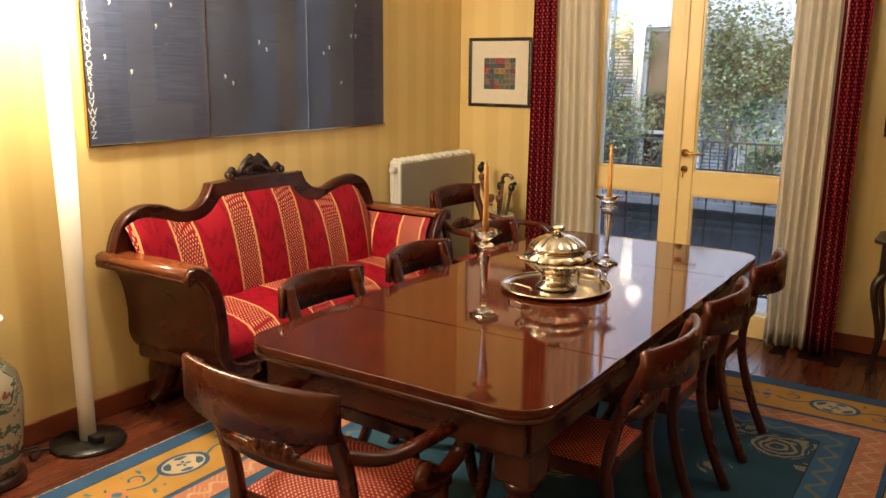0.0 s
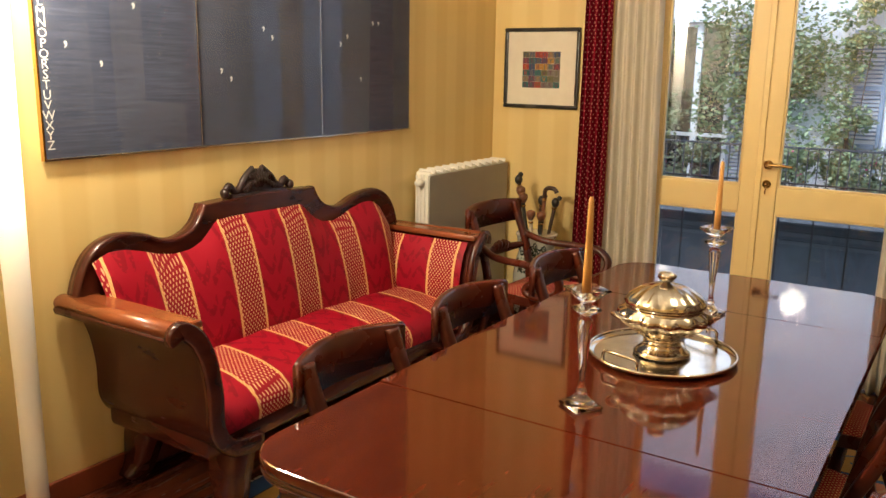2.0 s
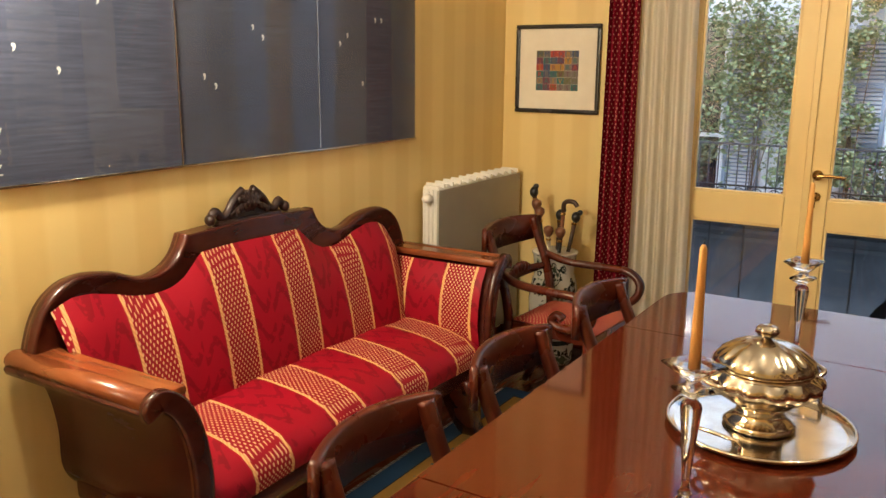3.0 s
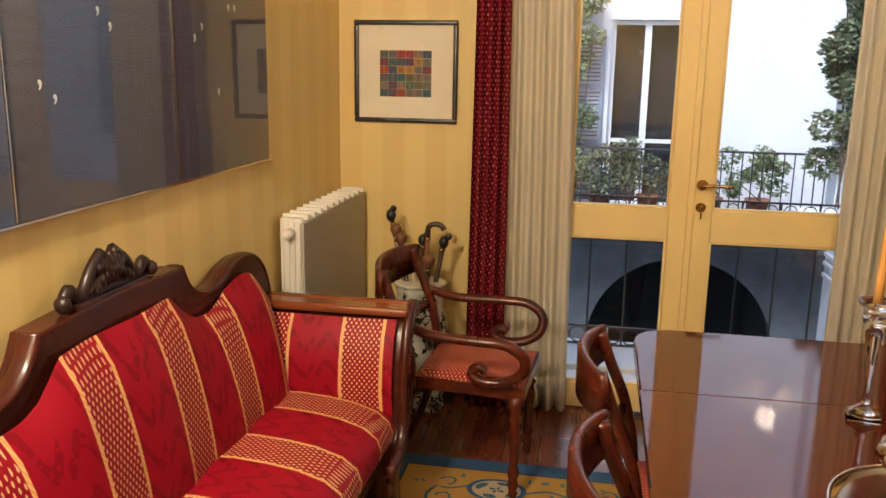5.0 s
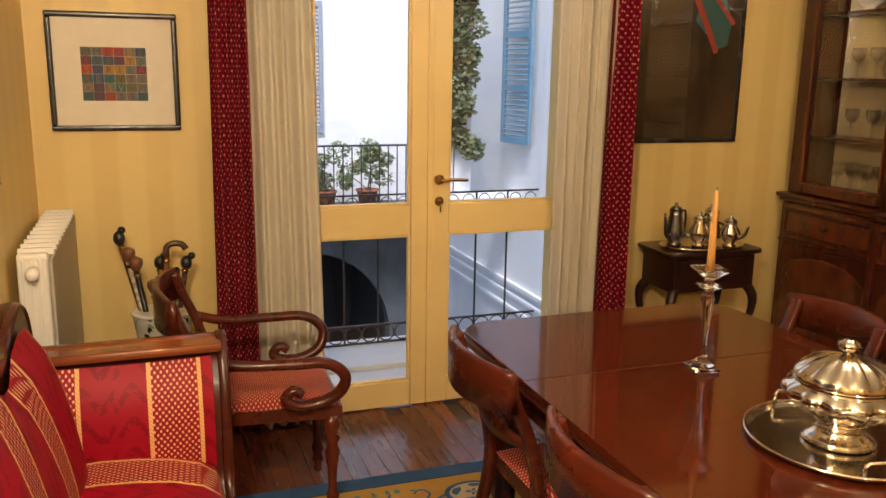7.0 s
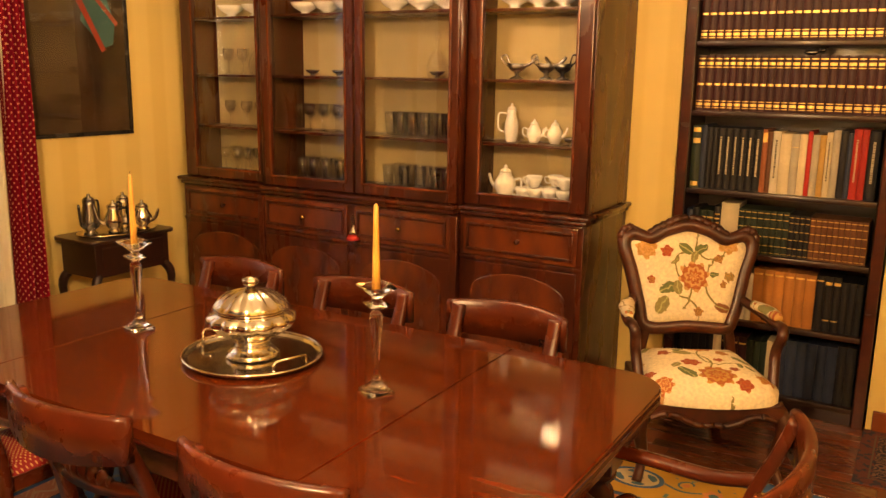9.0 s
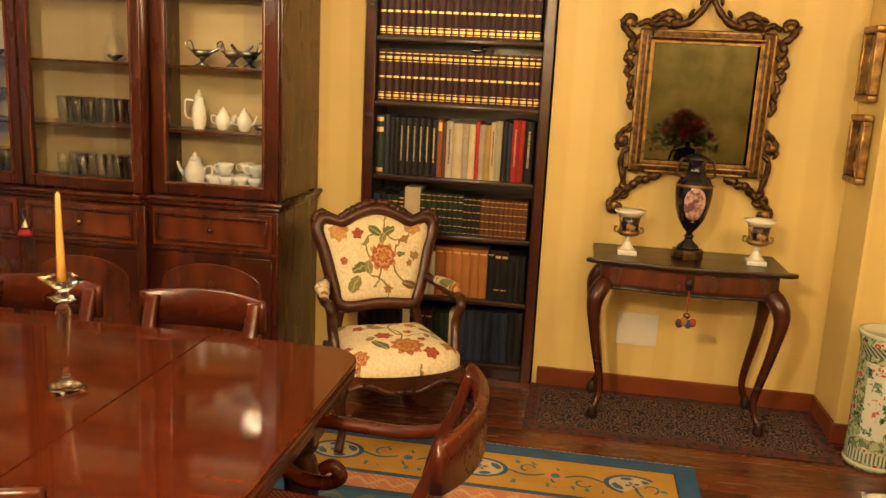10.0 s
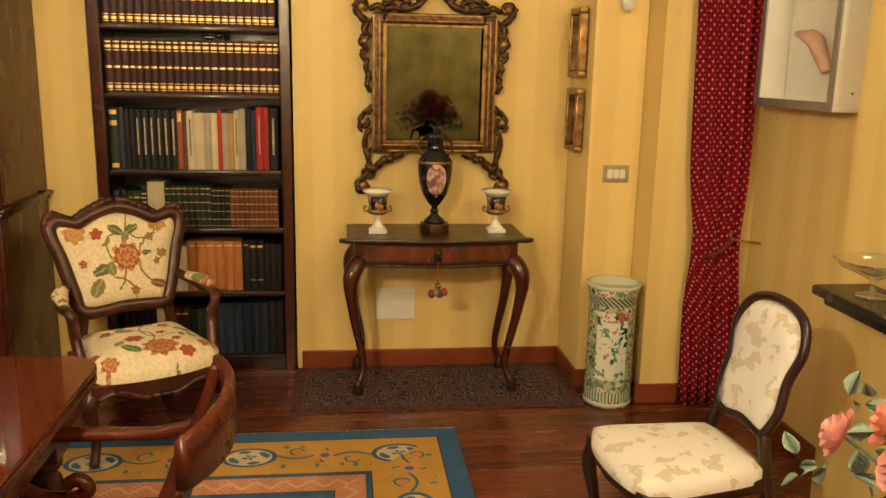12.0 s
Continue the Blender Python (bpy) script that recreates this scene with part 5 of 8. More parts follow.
def lettering(txt, size, place, parent, material, depth=0.0008, turn=None, align="CENTER"):
    cu = bpy.data.curves.new("lettering", "FONT")
    cu.body, cu.size, cu.extrude, cu.align_x, cu.resolution_u = txt, size, depth, align, 2
    tmp = bpy.data.objects.new("tmp", cu)
    me = bpy.data.meshes.new_from_object(tmp)
    bpy.data.objects.remove(tmp)
    me.materials.append(material)
    ob = new("lettering", me)
    ob.parent = parent
    ob.matrix_basis = Matrix.Translation(place) @ (turn or Matrix())
    return ob


FACE_E = pose(0, 0, 0, 90, 0, 90)
alphabet = "ABCDEFGHIJKLMNOPQRSTUVWXYZ"
for i, ch in enumerate(reversed(alphabet)):
    lettering(ch, 0.044, (0.0163, 0.023, 0.030 + i * 0.0333), art, INKW, turn=FACE_E)
random.seed(21)
spots = [(0.46, 0.615), (0.37, 0.517), (0.095, 0.376), (0.225, 0.313), (0.77, 0.292), (0.82, 0.259), (1.01, 0.466), (1.06, 0.431), (1.51, 0.42), (1.56, 0.455), (1.755, 0.525), (1.80, 0.526), (1.66, 0.256), (0.135, 0.609), (0.45, 0.8), (0.62, 0.9), (1.2, 0.75), (1.35, 0.95), (1.8, 0.7)]
for y, z in spots:
    lettering(",", 0.10, (0.0163, y + 0.008, z), art, INKW, turn=FACE_E)

# framed print on the north wall
FRAMEB = mat("black_lacquered_frame", (0.015, 0.013, 0.012), (0.03, 0.026, 0.022), scale=8, rough=0.25, coat=0.1)
MOUNT = mat("ivory_mount_card", (0.78, 0.72, 0.58), (0.74, 0.68, 0.54), scale=20, rough=0.7)


def framed(name, w, h, fw, m, frame_material, label, inner, depth=0.02, mount=MOUNT, glazed=True, category="picture"):
    """A picture facing -y with its lower left corner at the origin."""
    p = thing(name, m, label, category)
    for lo, hi in (((0, -depth, 0), (w, -0.001, fw)), ((0, -depth, h - fw), (w, -0.001, h)), ((0, -depth, fw + 0.0005), (fw, -0.001, h - fw - 0.0005)), ((w - fw, -depth, fw + 0.0005), (w, -0.001, h - fw - 0.0005))):
        part("frame", bx(lo, hi, fw * 0.25), frame_material, p)
    part("backing", bx((fw, -0.008, fw), (w - fw, -0.002, h - fw)), mount, p)
    if glazed:
        part("glazing", bx((fw, -depth * 0.62, fw), (w - fw, -depth * 0.55, h - fw)), PANE, p).visible_shadow = False
    inner(p, w, h)
    return p


PRINTC = [mat("print_ink_" + n, tuple(v * 0.75 for v in c), rough=0.7) for n, c in (("red", (0.45, 0.06, 0.03)), ("teal", (0.05, 0.16, 0.15)), ("plum", (0.16, 0.05, 0.09)), ("ochre", (0.5, 0.26, 0.04)), ("olive", (0.16, 0.15, 0.05)), ("grey", (0.22, 0.19, 0.16)), ("blue", (0.06, 0.09, 0.18)))]


def letter_grid(p, w, h):
    random.seed(4)
    n, s = 6, 0.215 / 6
    x0, z0 = w / 2 - 0.125, h / 2 - 0.115
    sx = 0.25 / 6
    for i in range(n):
        for j in range(n):
            a, b = random.sample(range(7), 2)
            part("print_square", bx((x0 + i * sx, -0.0092, z0 + j * s), (x0 + (i + 1) * sx - 0.0008, -0.0084, z0 + (j + 1) * s - 0.0008)), PRINTC[a], p)
            lettering(random.choice("ARTIBMVOSEYC"), 0.040, (x0 + (i + 0.5) * sx, -0.0095, z0 + j * s + 0.003), p, PRINTC[b], 0.0003, pose(0, 0, 0, 90, 0, 0))


framed("framed_print", 0.50, 0.475, 0.023, Matrix.Translation((-3.182, YN, 1.33)), FRAMEB, "black framed print of coloured letter squares on the wall", letter_grid, glazed=False)

# radiator
PANELC = mat("warm_grey_enamel", (0.37, 0.34, 0.28), (0.34, 0.31, 0.25), scale=4, rough=0.4)
rad = thing("radiator", Matrix.Translation((XW + 0.03, 4.27, 0.12)), "white panelled column radiator on the yellow wall", "radiator")
RH = 0.90
for i in range(11):
    y = 0.04 + i * 0.078
    fin = B()
    box(fin, (0.0, y - 0.032, 0.0), (0.095, y + 0.032, RH - 0.012), 0.012)
    part("column", fin, WHITE, rad)
    if i == 0:
        for k in range(4):
            part("rib", bx((0.006 + k * 0.024, y - 0.039, 0.01), (0.018 + k * 0.024, y - 0.0325, RH - 0.03), 0.003), WHITE, rad)
    part("top_fin", bx((0.004, y - 0.004, RH - 0.022), (0.110, y + 0.004, RH)), WHITE, rad)
part("front_panel", bx((0.098, -0.01, 0.02), (0.108, 0.86, RH - 0.03), 0.003), PANELC, rad, "warm grey front panel")
part("valve", lathe(B(), [(0.02, 0), (0.022, 0.03), (0.014, 0.05)], 14), WHITE, rad).matrix_basis = Matrix.Translation((0.05, -0.003, RH - 0.07)) @ pose(0, 0, 0, 90, 0, 0)
part("pipe", sweep(B(), [(0.05, 0.03, 0.01), (0.05, 0.03, -0.11)], 0.010), WHITE, rad)

# porcelain stands with walking sticks


def china_mat(name, ground, inks, scale=14, label_z=None):
    m = mat(name, ground, rough=0.15, coat=0.5)
    g = Graph(m)
    vor = g.n.new("ShaderNodeTexVoronoi")
    vor.inputs["Scale"].default_value = scale
    g.l.new(g.src, vor.inputs["Vector"])
    col = ground
    nz = g.noise(scale * 1.3, 5)
    col = g.mix(g.band(nz, 0.54, 0.60), ground, inks[0])
    col = g.mix(g.f("GREATER_THAN", nz, 0.63), col, inks[1])
    n2 = g.noise(scale * 2.1, 4)
    col = g.mix(g.f("GREATER_THAN", n2, 0.64), col, inks[2])
    bands = g.f("GREATER_THAN", g.f("SINE", g.f("MULTIPLY", g.z, 2 * math.pi / 0.50)), 0.985)
    col = g.mix(bands, col, inks[0])
    g.base(col)
    return m


CHINA = mat("famille_verte_porcelain", (0.40, 0.46, 0.30), rough=0.15, coat=0.5)
g = Graph(CHINA)
vr = g.n.new("ShaderNodeTexVoronoi")
vr.inputs["Scale"].default_value = 19
g.l.new(g.src, vr.inputs["Vector"])
col = g.mix(g.f("GREATER_THAN", g.noise(45, 5), 0.53), (0.40, 0.46, 0.30), (0.16, 0.24, 0.13))
col = g.mix(g.band(g.noise(22, 5), 0.52, 0.555), col, (0.03, 0.06, 0.03))
col = g.mix(g.f("LESS_THAN", vr.outputs["Distance"], 0.36), col, (0.62, 0.60, 0.50))
col = g.mix(g.f("LESS_THAN", vr.outputs["Distance"], 0.26), col, (0.42, 0.07, 0.04))
col = g.mix(g.f("LESS_THAN", vr.outputs["Distance"], 0.12), col, (0.55, 0.40, 0.12))
tooth = g.f("GREATER_THAN", g.f("SINE", g.f("MULTIPLY", g.f("ARCTAN2", g.y, g.x), 44.0)), 0.1)
lattice = g.f("GREATER_THAN", g.f("SINE", g.f("ADD", g.f("MULTIPLY", g.f("ARCTAN2", g.y, g.x), 30.0), g.f("MULTIPLY", g.z, 300.0))), 0.3)
col = g.mix(g.band(g.z, 0.515, 0.56), col, g.mix(lattice, (0.34, 0.38, 0.28), (0.035, 0.05, 0.04)))
col = g.mix(g.band(g.z, 0.04, 0.085), col, g.mix(tooth, (0.55, 0.58, 0.46), (0.10, 0.20, 0.11)))
g.base(col)
CHINA2 = china_mat("painted_urn_porcelain", (0.34, 0.30, 0.21), [(0.05, 0.10, 0.07), (0.16, 0.14, 0.10), (0.20, 0.07, 0.05)], 12)
CHINA3 = china_mat("black_white_porcelain", (0.55, 0.55, 0.47), [(0.02, 0.03, 0.025), (0.05, 0.07, 0.05), (0.25, 0.3, 0.22)], 11)
STICKS = [mat("walking_stick_" + n, c, rough=0.3, coat=0.3) for n, c in (("dark", (0.05, 0.02, 0.01)), ("brown", (0.18, 0.07, 0.03)), ("black", (0.015, 0.013, 0.012)))]
BONE = mat("carved_bone", (0.6, 0.52, 0.38), (0.2, 0.14, 0.08), scale=60, rough=0.4)


def stick(base, top, kind, label):
    """A walking stick from its tip to its handle."""
    b, t = Vector(base), Vector(top)
    s = thing("walking_stick", Matrix.Translation(b), label, "walking stick")
    d = t - b
    m = STICKS[kind % 3] if kind != 5 else BONE
    part("shaft", sweep(B(), [d * 0.0, d * 0.5, d * 0.93], [0.008, 0.010, 0.012], up=(1, 0, 0)), m, s)
    bm = B()
    if kind % 3 == 0:
        ball(bm, d * 0.95, 0.024, 2, (1, 1, 1.3))
        ball(bm, d * 0.985 + Vector((0.018, 0, 0)), 0.016, 2)
    elif kind % 3 == 1:
        side = Vector((0.045, 0, 0))
        sweep(bm, smooth_line([d * 0.92, d * 0.97, d * 0.99 + side * 0.5, d * 0.985 + side * 1.3, d * 0.96 + side * 1.7], 5), 0.013, up=(0, 1, 0))
    else:
        lathe(bm, [(0.012, 0), (0.020, 0.012), (0.028, 0.03), (0.026, 0.05), (0.008, 0.06)], 14, tuple(d * 0.93))
    part("handle", bm, STICKS[(kind + 2) % 3], s)
    part("collar", lathe(B(), [(0.014, 0), (0.015, 0.006), (0.014, 0.012)], 12, tuple(d * 0.90)), BRASS, s)
    return s


def jar(name, m, prof, material, label, seg=32):
    t = thing(name, m, label, "porcelain stand")
    r = prof[-1][0]
    part("body", lathe(B(), prof + [(r - 0.015, prof[-1][1]), (r - 0.02, prof[-1][1] - 0.05), (r - 0.02, 0.05), (0.0001, 0.045)], seg), material, t)
    part("rim", lathe(B(), [(r - 0.012, prof[-1][1] - 0.003), (r + 0.006, prof[-1][1] - 0.002), (r + 0.004, prof[-1][1] + 0.008), (r - 0.012, prof[-1][1] + 0.008)], seg), PORC, t)
    return t


CX, CY = -2.80, 4.93
jar("stick_stand", Matrix.Translation((CX, CY, 0)), [(0.12, 0), (0.125, 0.02), (0.115, 0.05), (0.13, 0.2), (0.135, 0.35), (0.12, 0.45), (0.105, 0.5), (0.115, 0.57), (0.118, 0.605)], CHINA3, "black and white porcelain stand full of walking sticks")
for i, (dx, dy, z, k) in enumerate([(-0.16, 0.03, 0.96, 3), (-0.10, -0.02, 0.84, 2), (0.03, 0.03, 0.89, 1), (0.11, 0.02, 0.84, 0), (-0.03, -0.04, 0.74, 5), (0.05, -0.05, 0.74, 2), (0.0, 0.05, 0.84, 0), (-0.13, 0.0, 0.88, 5)]):
    stick((CX - dx * 0.25, CY - dy * 0.3, 0.055), (CX + dx, CY + dy, z), k, "carved dark walking stick in the porcelain stand")
UX, UY = -3.09, 1.495
jar("floor_vase", Matrix.Translation((UX, UY, 0)), [(0.13, 0.05), (0.14, 0.12), (0.155, 0.26), (0.158, 0.36), (0.145, 0.43), (0.105, 0.475), (0.085, 0.50), (0.088, 0.53), (0.082, 0.56), (0.082, 0.60), (0.098, 0.63), (0.112, 0.645)], CHINA2, "tall painted porcelain vase with walking sticks by the lamp")
part("stand", lathe(B(), [(0.135, 0), (0.145, 0.01), (0.14, 0.03), (0.125, 0.049), (0.0001, 0.0495)], 32), DARKW, bpy.data.objects["floor_vase"], "dark wooden foot")
for dx, dy, z, k in ((-0.02, 0.055, 0.90, 2), (-0.03, 0.02, 0.86, 0), (0.05, -0.03, 0.88, 1)):
    stick((UX - dx * 0.25, UY - dy * 0.3, 0.055), (UX + dx, UY + dy, z), k, "dark wooden walking stick in the tall vase")

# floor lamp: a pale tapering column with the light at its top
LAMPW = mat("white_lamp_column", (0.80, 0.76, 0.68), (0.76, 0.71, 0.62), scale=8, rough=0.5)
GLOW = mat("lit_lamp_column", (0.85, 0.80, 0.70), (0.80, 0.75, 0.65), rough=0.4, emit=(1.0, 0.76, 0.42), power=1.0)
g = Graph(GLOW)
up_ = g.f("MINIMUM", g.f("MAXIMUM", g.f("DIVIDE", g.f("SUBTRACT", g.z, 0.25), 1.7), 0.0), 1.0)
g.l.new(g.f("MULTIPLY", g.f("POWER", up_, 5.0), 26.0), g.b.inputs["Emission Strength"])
fl = thing("floor_lamp", Matrix.Translation((-3.075, 1.925, 0)), "tall white column lamp with black base, lit at its top", "floor lamp")
part("base", lathe(B(), [(0.154, 0), (0.156, 0.008), (0.148, 0.018), (0.05, 0.022), (0.0001, 0.022)], 40), BLACK, fl)
part("clamp", bx((-0.09, -0.02, 0.022), (0.09, 0.02, 0.05), 0.004), BLACK, fl)
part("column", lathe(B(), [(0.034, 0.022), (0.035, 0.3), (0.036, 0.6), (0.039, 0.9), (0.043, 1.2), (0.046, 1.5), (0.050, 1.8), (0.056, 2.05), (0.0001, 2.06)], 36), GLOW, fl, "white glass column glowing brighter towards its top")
cab = sweep(B(), smooth_line([(-0.05, -0.12, 0.01), (-0.10, -0.2, 0.012), (-0.02, -0.23, 0.012), (-0.10, -0.17, 0.02), (-0.14, -0.3, 0.012), (-0.15, -0.28, 0.02)], 6), 0.005)
part("cable", cab, BLACK, fl)

# silver and crystal on the table


def candlestick(m):
    c = thing("candlestick", m, "faceted crystal candlestick with a honey coloured candle on the table", "candlestick", "candlesticks")
    turn = pose(0, 0, 0, 0, 0, 12)
    for nm, prof, seg in (("base", [(0.050, 0), (0.056, 0.007), (0.046, 0.013), (0.034, 0.020), (0.022, 0.028), (0.013, 0.036)], 4),
                          ("stem", [(0.008, 0.0365), (0.015, 0.044), (0.008, 0.054), (0.0075, 0.075), (0.011, 0.12), (0.0165, 0.18), (0.020, 0.215), (0.018, 0.224), (0.010, 0.232)], 8),
                          ("drip_pan", [(0.010, 0.2325), (0.024, 0.240), (0.040, 0.249), (0.036, 0.254), (0.016, 0.258), (0.014, 0.266)], 4),
                          ("socket", [(0.014, 0.2665), (0.022, 0.271), (0.036, 0.282), (0.060, 0.297), (0.057, 0.301), (0.030, 0.292), (0.013, 0.290)], 4)):
        bm = lathe(B(), prof, seg)
        bm.transform(turn)
        part(nm, bm, CRYSTAL, c, angle=15)
    part("candle", lathe(B(), [(0.0115, 0.291), (0.010, 0.36), (0.008, 0.44), (0.0065, 0.512), (0.003, 0.519)], 12), CANDLE, c, "slim tapered honey candle")
    part("wick", sweep(B(), [(0, 0, 0.518), (0.001, 0, 0.529)], 0.001, seg=5), BLACK, c)
    return c


top = TZ + 0.0005
k1 = candlestick(Matrix.Translation((-1.372, 2.345, top)))
copy_thing(k1, Matrix.Translation((-1.34, 3.335, top)) @ rot(20))

tray = thing("serving_tray", Matrix.Translation((-1.335, 2.83, top)) @ rot(75) @ Matrix.Diagonal((1.17, 1.12, 1.1, 1)), "round polished silver tray with two handles under the tureen", "tray")
part("plate", lathe(B(), [(0.09, 0.0), (0.165, 0.002), (0.178, 0.010), (0.184, 0.013), (0.186, 0.010), (0.180, 0.006), (0.166, 0.004), (0.0001, 0.0035)][::-1], 56), SILVER, tray)
part("rim", sweep(B(), [(0.183 * math.cos(a * math.pi / 32), 0.183 * math.sin(a * math.pi / 32), 0.013) for a in range(64)], 0.004, closed=True, seg=6), SILVER, tray)
for s in (-1, 1):
    h = sweep(B(), [(s * 0.172, -0.05, 0.012), (s * 0.172, -0.05, 0.034), (s * 0.173, -0.044, 0.042), (s * 0.173, 0.044, 0.042), (s * 0.172, 0.05, 0.034), (s * 0.172, 0.05, 0.012)], 0.0042)
    part("handle", h, SILVER, tray)
tur = thing("soup_tureen", Matrix.Translation((-1.335, 2.83, top + 0.006)) @ rot(50) @ Matrix.Diagonal((1.16, 1.16, 0.87, 1)), "lobed silver soup tureen with domed lid on the tray", "tureen")
part("foot", lathe(B(), [(0.066, 0), (0.070, 0.006), (0.062, 0.016), (0.048, 0.03), (0.045, 0.05), (0.054, 0.065)], 60, flute=24, depth=0.03), SILVER, tur)
part("bowl", lathe(B(), [(0.054, 0.065), (0.078, 0.085), (0.100, 0.11), (0.112, 0.13), (0.108, 0.148), (0.095, 0.158), (0.091, 0.166), (0.099, 0.172)], 84, flute=14, depth=0.10, span=(0.08, 0.155)), SILVER, tur)
lid = part("lid", lathe(B(), [(0.097, 0.173), (0.099, 0.179), (0.086, 0.198), (0.062, 0.222), (0.036, 0.236), (0.012, 0.241), (0.008, 0.247)], 84, flute=14, depth=0.10, span=(0.18, 0.235)), SILVER, tur)
part("knob", lathe(B(), [(0.008, 0.246), (0.016, 0.252), (0.022, 0.263), (0.018, 0.275), (0.006, 0.281)], 30, flute=8, depth=0.2), SILVER, lid)
for s in (-1, 1):
    part("handle", sweep(B(), smooth_line([(s * 0.100, -0.028, 0.130), (s * 0.128, -0.024, 0.142), (s * 0.136, 0, 0.146), (s * 0.128, 0.024, 0.142), (s * 0.100, 0.028, 0.130)], 5), 0.006), SILVER, tur)

# hanging lamp above the table
CHX, CHY, CHZ = -0.75, 3.10, 2.08
ch = thing("chandelier", Matrix.Translation((CHX, CHY, CHZ)), "brass chandelier with small lit fabric shades above the table", "chandelier")
part("stem", lathe(B(), [(0.006, -0.05), (0.02, -0.03), (0.035, 0.0), (0.04, 0.06), (0.015, 0.10), (0.008, 0.2), (0.008, HIGH - CHZ - 0.03), (0.06, HIGH - CHZ - 0.02), (0.06, HIGH - CHZ - 0.001)], 20), BRASS, ch)
SHADE = mat("lit_cream_lampshade", (0.9, 0.8, 0.6), rough=0.8, emit=(1.0, 0.78, 0.46), power=2.2)
for i in range(6):
    a = i * math.pi / 3 + 0.3
    u = Vector((math.cos(a), math.sin(a), 0))
    arm = part("arm", sweep(B(), smooth_line([u * 0.03 + Vector((0, 0, 0.03)), u * 0.10 + Vector((0, 0, -0.03)), u * 0.19 + Vector((0, 0, -0.02)), u * 0.22 + Vector((0, 0, 0.0))], 5), 0.007), BRASS, ch)
    part("candle_tube", lathe(B(), [(0.012, 0.0), (0.012, 0.05)], 12, tuple(u * 0.22)), BRASS, arm)
    part("shade", lathe(B(), [(0.062, 0.005), (0.040, 0.115), (0.038, 0.115), (0.060, 0.005)], 24, tuple(u * 0.22)), SHADE, arm)
# outside: sill, railing, courtyard
STONE = mat("pale_marble_sill", (0.84, 0.85, 0.84), (0.78, 0.79, 0.79), scale=4, rough=0.4, bump=0.05)
PLASTER = mat("pale_courtyard_plaster", (0.80, 0.81, 0.82), (0.72, 0.73, 0.74), scale=1.2, rough=0.85, bump=0.2, bscale=8)
GREYST = mat("grey_courtyard_stone", (0.13, 0.14, 0.15), (0.08, 0.085, 0.09), scale=2, rough=0.8, bump=0.2, bscale=10)
SHUT = mat("blue_grey_shutter_paint", (0.16, 0.30, 0.42), (0.12, 0.24, 0.35), scale=4, rough=0.6)
SHUTG = mat("faded_grey_shutter_paint", (0.30, 0.35, 0.42), (0.24, 0.28, 0.34), scale=4, rough=0.6)
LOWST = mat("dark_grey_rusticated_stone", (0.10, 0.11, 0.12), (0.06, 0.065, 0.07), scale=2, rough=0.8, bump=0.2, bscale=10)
# near-black colour standing in for the shade in rooms and archway
SHADEDARK = mat("painted_interior_shade", (0.02, 0.02, 0.022), rough=0.9)
WHITEP = mat("white_window_paint", (0.8, 0.8, 0.78), rough=0.5)
sill = solid("window_sill", bx((DX0, YN + 0.12, -0.05), (DX1, YN + 0.34, 0.03), 0.008), STONE, kind="structure")
solid("balcony_slab", bx((DX0 - 0.25, YN + 0.345, -0.16), (DX1 + 0.25, YN + 0.80, 0.055), 0.01), STONE, kind="structure")
solid("reveal_wall", bx((DX0 - 0.25, YN + 0.305, -1.0), (DX0 - 0.002, YN + 0.343, HIGH)), PLASTER, kind="structure")
rl = thing("balcony_railing", Matrix.Translation(((DX0 + DX1) / 2, YN + 0.70, 0.055)), "black wrought iron railing with rings outside the door", "railing")
hw2 = (DX1 - DX0) / 2 + 0.15
for z in (0.0, 0.105, 0.80, 0.855):
    part("rail", bx((-hw2, -0.008, z), (hw2, 0.008, z + 0.010), 0.002), IRON, rl)
n = 18
for i in range(n):
    x = -hw2 + (i + 0.5) * 2 * hw2 / n
    if i % 2 == 0:
        part("bar", bx((x - 0.005 - hw2 / n, -0.005, 0.0), (x + 0.005 - hw2 / n, 0.005, 0.855), 0.001), IRON, rl)
    part("ring", sweep(B(), [(x + 0.046 * math.cos(a * math.pi / 9), 0, 0.058 + 0.046 * math.sin(a * math.pi / 9)) for a in range(18)], 0.004, closed=True, seg=6, up=(0, 1, 0)), IRON, rl)
    part("arc", sweep(B(), [(x + 0.036 * math.cos(a * math.pi / 8), 0, 0.808 + 0.040 * math.sin(a * math.pi / 8)) for a in range(9)], 0.003, seg=6, up=(0, 1, 0)), IRON, rl)
FY = 14.5
GZ = -4.2
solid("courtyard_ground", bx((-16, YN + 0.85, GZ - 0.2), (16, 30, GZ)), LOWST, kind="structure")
solid("house_wall_below", bx((-9, YN + 0.02, GZ), (2.0, YN + 0.30, -0.21)), PLASTER, kind="structure")


